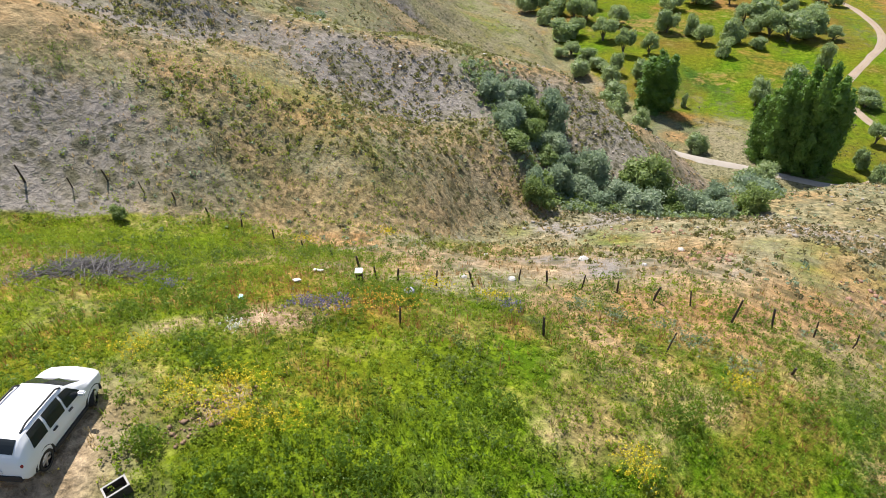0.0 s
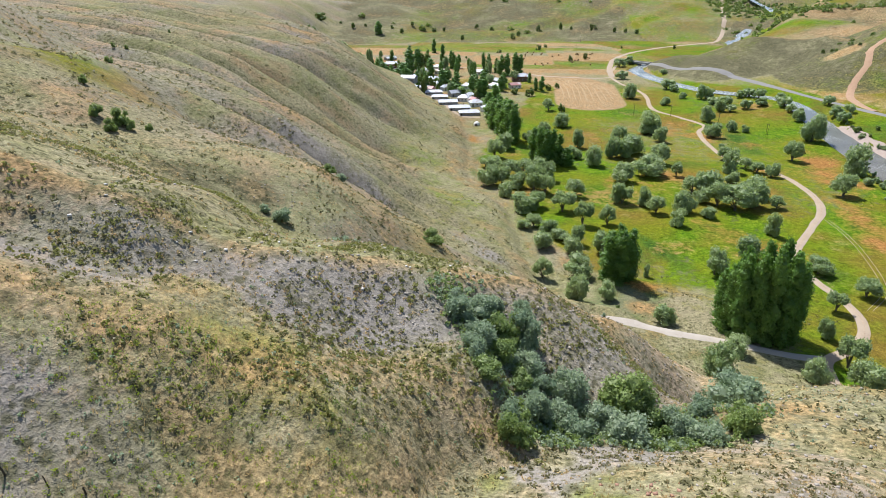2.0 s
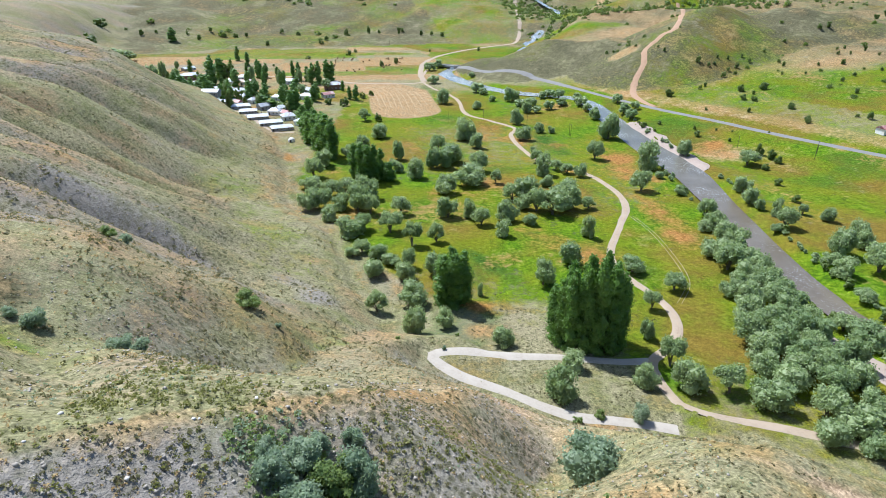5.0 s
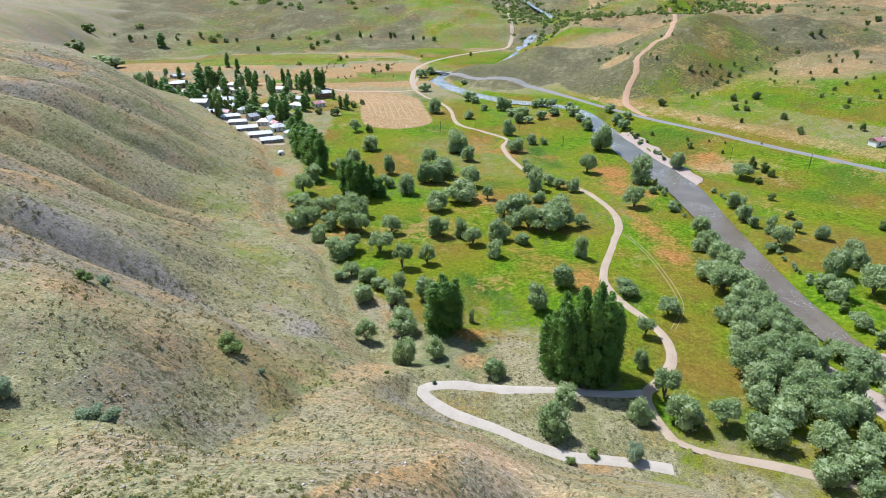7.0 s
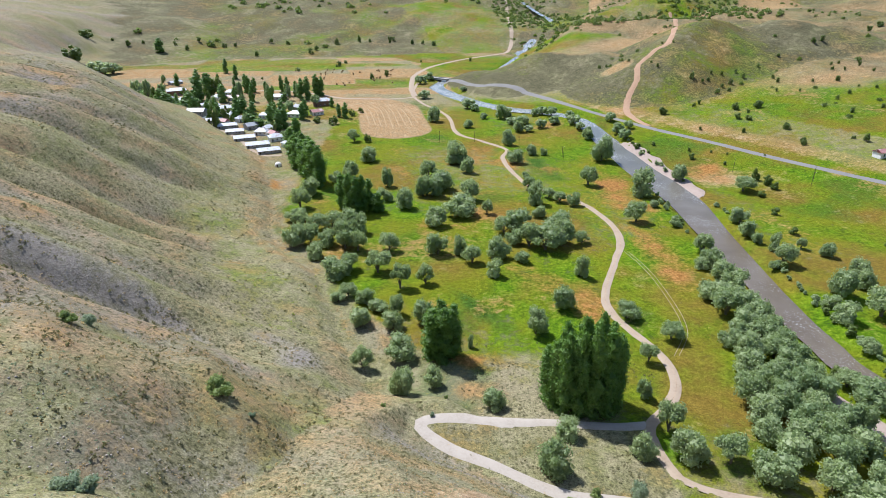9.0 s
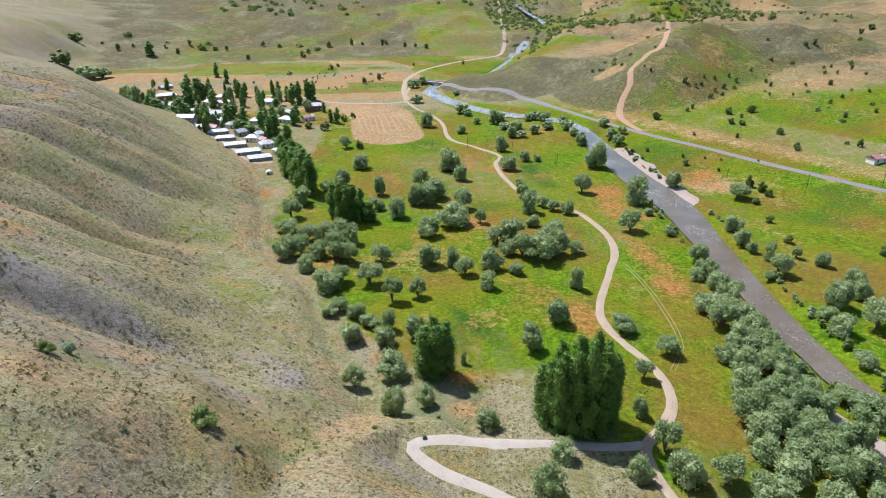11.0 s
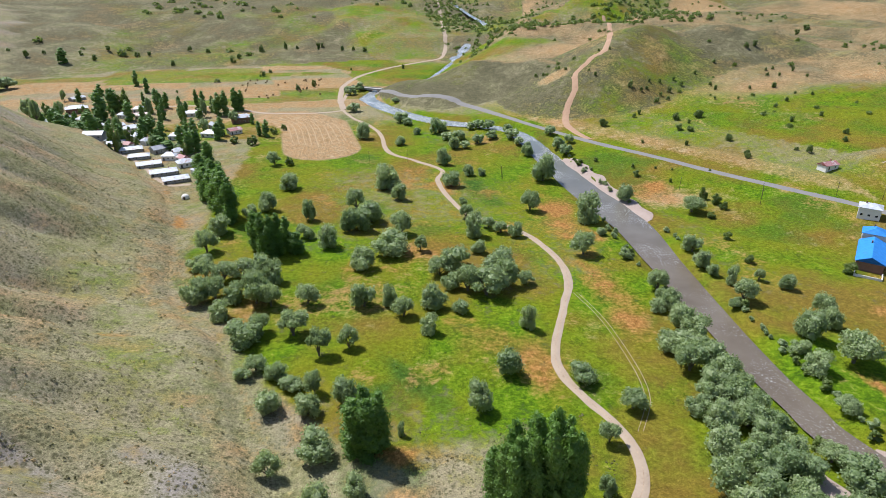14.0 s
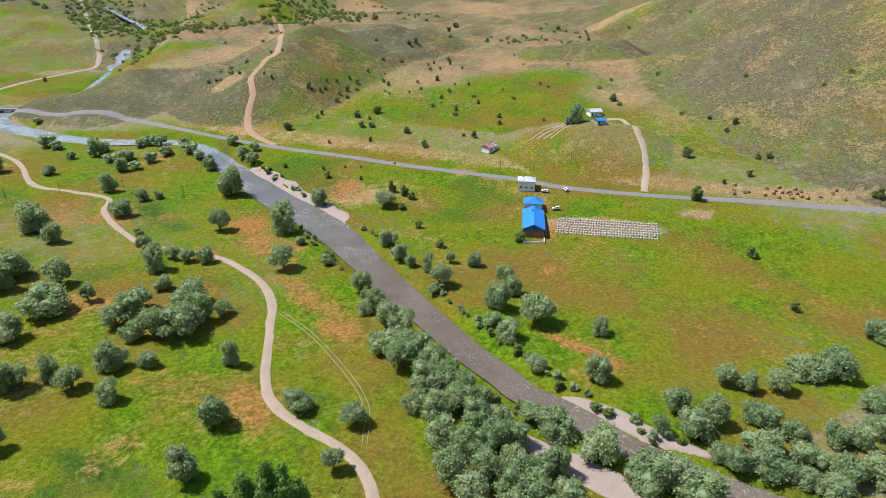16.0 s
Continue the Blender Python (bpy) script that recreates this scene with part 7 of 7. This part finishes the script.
        for y in (-1.33, 1.33):
            arch = bmesh.new()
            ring = [(s * 0.86, y + 0.43 * math.cos(t), 0.34 + 0.43 * math.sin(t)) for t in np.linspace(0, math.pi, 12)]
            tube(arch, ring, [0.045] * 12, 6)
            part("wheel_arch", arch, BLACK_TRIM, car, "black wheel arch lip")
            wheel = new("wheel")
            wheel.parent = car
            wheel.matrix_basis = Matrix.Translation((s * 0.80, y, 0.345)) @ Matrix.Rotation(radians(90 * s), 4, "Y") @ (Matrix.Rotation(radians(-18 if y > 0 else 0), 4, "X"))
            bm = bmesh.new()
            ring = [(0.345 if abs(z) < 0.08 else 0.315, z) for z in (-0.115, -0.08, 0.08, 0.115)]
            seg = 24
            rows = [[bm.verts.new((r * math.cos(t), r * math.sin(t), z)) for t in np.arange(seg) * 2 * math.pi / seg] for r, z in ([(0.22, -0.115)] + ring + [(0.22, 0.115)])]
            for a, b in zip(rows[:-1], rows[1:]):
                for k in range(seg):
                    bm.faces.new((a[k], a[(k + 1) % seg], b[(k + 1) % seg], b[k]))
            part("tyre", bm, RUBBER, wheel)
            bm = bmesh.new()
            bmesh.ops.create_cone(bm, cap_ends=True, segments=20, radius1=0.22, radius2=0.22, depth=0.12)
            part("rim", bm, BLACK_TRIM, wheel)
            bm = bmesh.new()
            for t in np.arange(5) * 2 * math.pi / 5:
                made = box(bm, 0.02, 0.215, -0.032, 0.032, 0.055, 0.09)
                bmesh.ops.rotate(bm, verts=made, cent=(0, 0, 0), matrix=Matrix.Rotation(t, 3, "Z"))
            bmesh.ops.create_cone(bm, cap_ends=True, segments=12, radius1=0.05, radius2=0.045, depth=0.05, matrix=Matrix.Translation((0, 0, 0.075)))
            part("spoke", bm, ALLOY, wheel, "grey alloy spokes")
    part("front_bumper", boxed((-0.62, 0.62, 2.02, 2.13, 0.36, 0.52)), BLACK_TRIM, car)
    part("rear_bumper", boxed((-0.72, 0.72, -2.17, -2.06, 0.36, 0.54)), BLACK_TRIM, car)
    part("number_plate", boxed((-0.26, 0.26, -2.18, -2.15, 0.62, 0.73)), PLATE, car, "blank pale plate bar")
    part("grille", boxed((-0.35, 0.35, 2.08, 2.13, 0.58, 0.68)), BLACK_TRIM, car)
    return car


car = make_car("white estate car parked on the trampled hilltop grass")
rear, front = Vector((*REAR_WHEEL, 0)), Vector((*FRONT_WHEEL, 0))
ahead = (front - rear).normalized()
right = Vector((ahead.y, -ahead.x, 0))
mid = (rear + front) / 2 - right * 0.80


def settle(thing, mid, ahead, length, width, lift=0.0):
    """Stands a thing on sloping ground, pointing ahead along its own y."""
    right = Vector((ahead.y, -ahead.x, 0))
    f, b = mid + ahead * length / 2, mid - ahead * length / 2
    r, l = mid + right * width / 2, mid - right * width / 2
    g = lambda p: at_ground(p.x, p.y)
    yv = Vector((f.x - b.x, f.y - b.y, g(f) - g(b))).normalized()
    xv = Vector((r.x - l.x, r.y - l.y, g(r) - g(l))).normalized()
    zv = xv.cross(yv).normalized()
    xv = yv.cross(zv)
    m = Matrix((xv, yv, zv)).transposed().to_4x4()
    thing.matrix_basis = Matrix.Translation((mid.x, mid.y, max(g(mid), (g(f) + g(b)) / 2) + lift)) @ m
    return thing


settle(car, mid, ahead, 2.6, 1.6, 0.03)
for (x, y), turn, label in ((VAN, 35, "small white car parked by the white house"), (TRUCK, -20, "white pickup parked at the roadside"), (CARAVAN, 60, "white van parked beside the barn")):
    other = copy_thing(car, Matrix.Translation((x, y, at_ground(x, y, 0.4))) @ Matrix.Rotation(radians(turn), 4, "Z"))
    tagged(other, label)


def make_post(rng, height):
    bm = bmesh.new()
    r = rng.uniform(0.045, 0.075)
    tube(bm, [(0, 0, -0.4), (rng.normal() * 0.02, 0, height * 0.4), (rng.normal() * 0.04, rng.normal() * 0.03, height)], [r, r * 0.9, r * 0.75], 7)
    return bm


rng = np.random.default_rng(31)
for x, y, h in POSTS:
    ob = part("fence_post", make_post(rng, h * 1.12), DARK_WOOD)
    tagged(ob, "weathered dark wooden fence post, leaning a little", "fence post", "fence posts")
    ob.matrix_basis = Matrix.Translation((x, y, at_ground(x, y))) @ Matrix.Rotation(radians(rng.normal() * 6), 4, "X") @ Matrix.Rotation(radians(rng.normal() * 7), 4, "Y")

hive = tagged(new("storage_box"), "dark wooden box with a white lid by the fence", "box")
part("body", boxed((-0.24, 0.24, -0.24, 0.24, -0.1, 0.72)), DARK_WOOD, hive)
part("lid", boxed((-0.28, 0.28, -0.28, 0.28, 0.72, 0.80)), WHITEWASH, hive, "white lid")
put(hive, *HIVE, radians(20))
hive.scale = (0.72, 0.72, 0.82)
for place, size, turn in ((BOARD, (0.30, 0.16), 10), (BOARD2, (0.2, 0.17), 40)):
    board = part("board", boxed((-size[0], size[0], -size[1], size[1], 0.0, 0.05)), WHITEWASH)
    tagged(board, "white sheet of board lying in the grass", "board")
    settle(board, Vector((*place, 0)), Vector((math.sin(radians(turn)), math.cos(radians(turn)), 0)), 0.5, 0.5, 0.12)


def make_rock(rng, r):
    bm = bmesh.new()
    bmesh.ops.create_icosphere(bm, subdivisions=2, radius=r)
    for v in bm.verts:
        v.co *= 1 + 0.25 * noise.noise(v.co * (2.2 / r) + Vector((r * 40, 3, 1)))
        v.co.z *= 0.6
    return bm


for (x, y), r in ((WHITE_STONE, 0.34), (ROCK1, 0.22), (ROCK2, 0.26), ((-9.2, 33.0), 0.18), ((1.5, 31.5), 0.16), ((4.0, 38.0), 0.25)):
    rock = tagged(part("rock", make_rock(rng, r), PALE_STONE), "whitish rock lying on the dry slope", "rock")
    rock.matrix_basis = Matrix.Translation((x, y, at_ground(x, y, 0.05)))
bag = tagged(part("bag", make_rock(rng, 0.27), plain_material("grey_plastic_bag", (0.16, 0.16, 0.18), (0.34, 0.34, 0.37), 0.2, 0.5)), "crumpled grey plastic sack in the grass", "sack")
bag.matrix_basis = Matrix.Translation((*BAG, at_ground(*BAG, 0.15))) @ Matrix.Rotation(0.6, 4, "Z")
bm = bmesh.new()
bmesh.ops.create_cone(bm, cap_ends=True, segments=16, radius1=0.10, radius2=0.13, depth=0.24)
bucket = tagged(part("bucket", bm, plain_material("mint_plastic", (0.25, 0.55, 0.42), (0.32, 0.62, 0.50), 0.3, 0.5, 0.0)), "mint green plastic bucket in the grass", "bucket")
bucket.matrix_basis = Matrix.Translation((*BUCKET, at_ground(*BUCKET, 0.25)))

trough = tagged(new("trough"), "open rectangular trough with a pale rim", "trough")
part("side", boxed((-0.32, -0.27, -0.5, 0.5, -0.1, 0.42)), DARK_WOOD, trough)
part("side", boxed((0.27, 0.32, -0.5, 0.5, -0.1, 0.42)), DARK_WOOD, trough)
part("end", boxed((-0.27, 0.27, -0.5, -0.45, -0.1, 0.42)), DARK_WOOD, trough)
part("end", boxed((-0.27, 0.27, 0.45, 0.5, -0.1, 0.42)), DARK_WOOD, trough)
part("base", boxed((-0.27, 0.27, -0.45, 0.45, -0.1, 0.02)), DARK_WOOD, trough)
part("rim", boxed((-0.34, -0.26, -0.52, 0.52, 0.42, 0.45), (0.26, 0.34, -0.52, 0.52, 0.42, 0.45), (-0.26, 0.26, -0.52, -0.44, 0.42, 0.45), (-0.26, 0.26, 0.44, 0.52, 0.42, 0.45)), CONCRETE, trough, "pale rim")
put(trough, *TROUGH, radians(-28))
trough.scale = (0.66, 0.66, 0.75)

# the heap of cut branches
TWIG = plain_material("grey_dead_twigs", (0.10, 0.09, 0.085), (0.21, 0.195, 0.185), 0.1, 0.95, 0.4)
bm = bmesh.new()
for k in range(520):
    c = Vector(PILE1).lerp(Vector(PILE3), rng.uniform(-0.25, 1.05))
    c += Vector((rng.normal() * 0.5, rng.normal() * 0.75))
    h = rng.uniform(0.03, 0.5) * math.exp(-((c - Vector(PILE1).lerp(Vector(PILE3), 0.35)).length / 2.6) ** 2) + 0.05
    a, l = rng.uniform(0, 6.28), rng.uniform(0.35, 0.95)
    d = Vector((math.cos(a), math.sin(a), rng.normal() * 0.12)) * l
    p = Vector((c.x, c.y, at_ground(c.x, c.y, h)))
    tube(bm, [tuple(p - d), tuple(p + Vector((0, 0, rng.normal() * 0.06))), tuple(p + d)], [0.026, 0.02, 0.008], 4)
pile = part("brush_pile", bm, TWIG)
tagged(pile, "heap of cut grey branches and twigs", "brush pile", kind="stuff")
DARK_EARTH = plain_material("brown_earth", (0.16, 0.10, 0.065), (0.27, 0.18, 0.12), 0.2, 0.95, 0.6)
# earth bank by the parking place
x, y, z = strewn(rng, (-13.4, -10.8, 7.2, 11.2), 500, lambda x, y: gauss(x, y, -12.0, 9.0, 0.5, 1.8, -0.1))
stuff("clods", *stones(rng, x, y, z, (0.03, 0.11)), DARK_EARTH, "brown clods of earth on the cut bank", "clods")
x, y, z = strewn(rng, (-4, 16, 25, 46), 900, lambda x, y: smooth(0.0, 0.5, fractal(x, y, 5, 91, 3)) * smooth(26, 31, y - 0.25 * x))
stuff("stones", *stones(rng, x, y, z, (0.05, 0.20)), plain_material("red_brown_stone", (0.22, 0.12, 0.08), (0.34, 0.20, 0.14), 0.2, 0.95, 0.6), "red-brown stones on the bare dry slope", "stones")
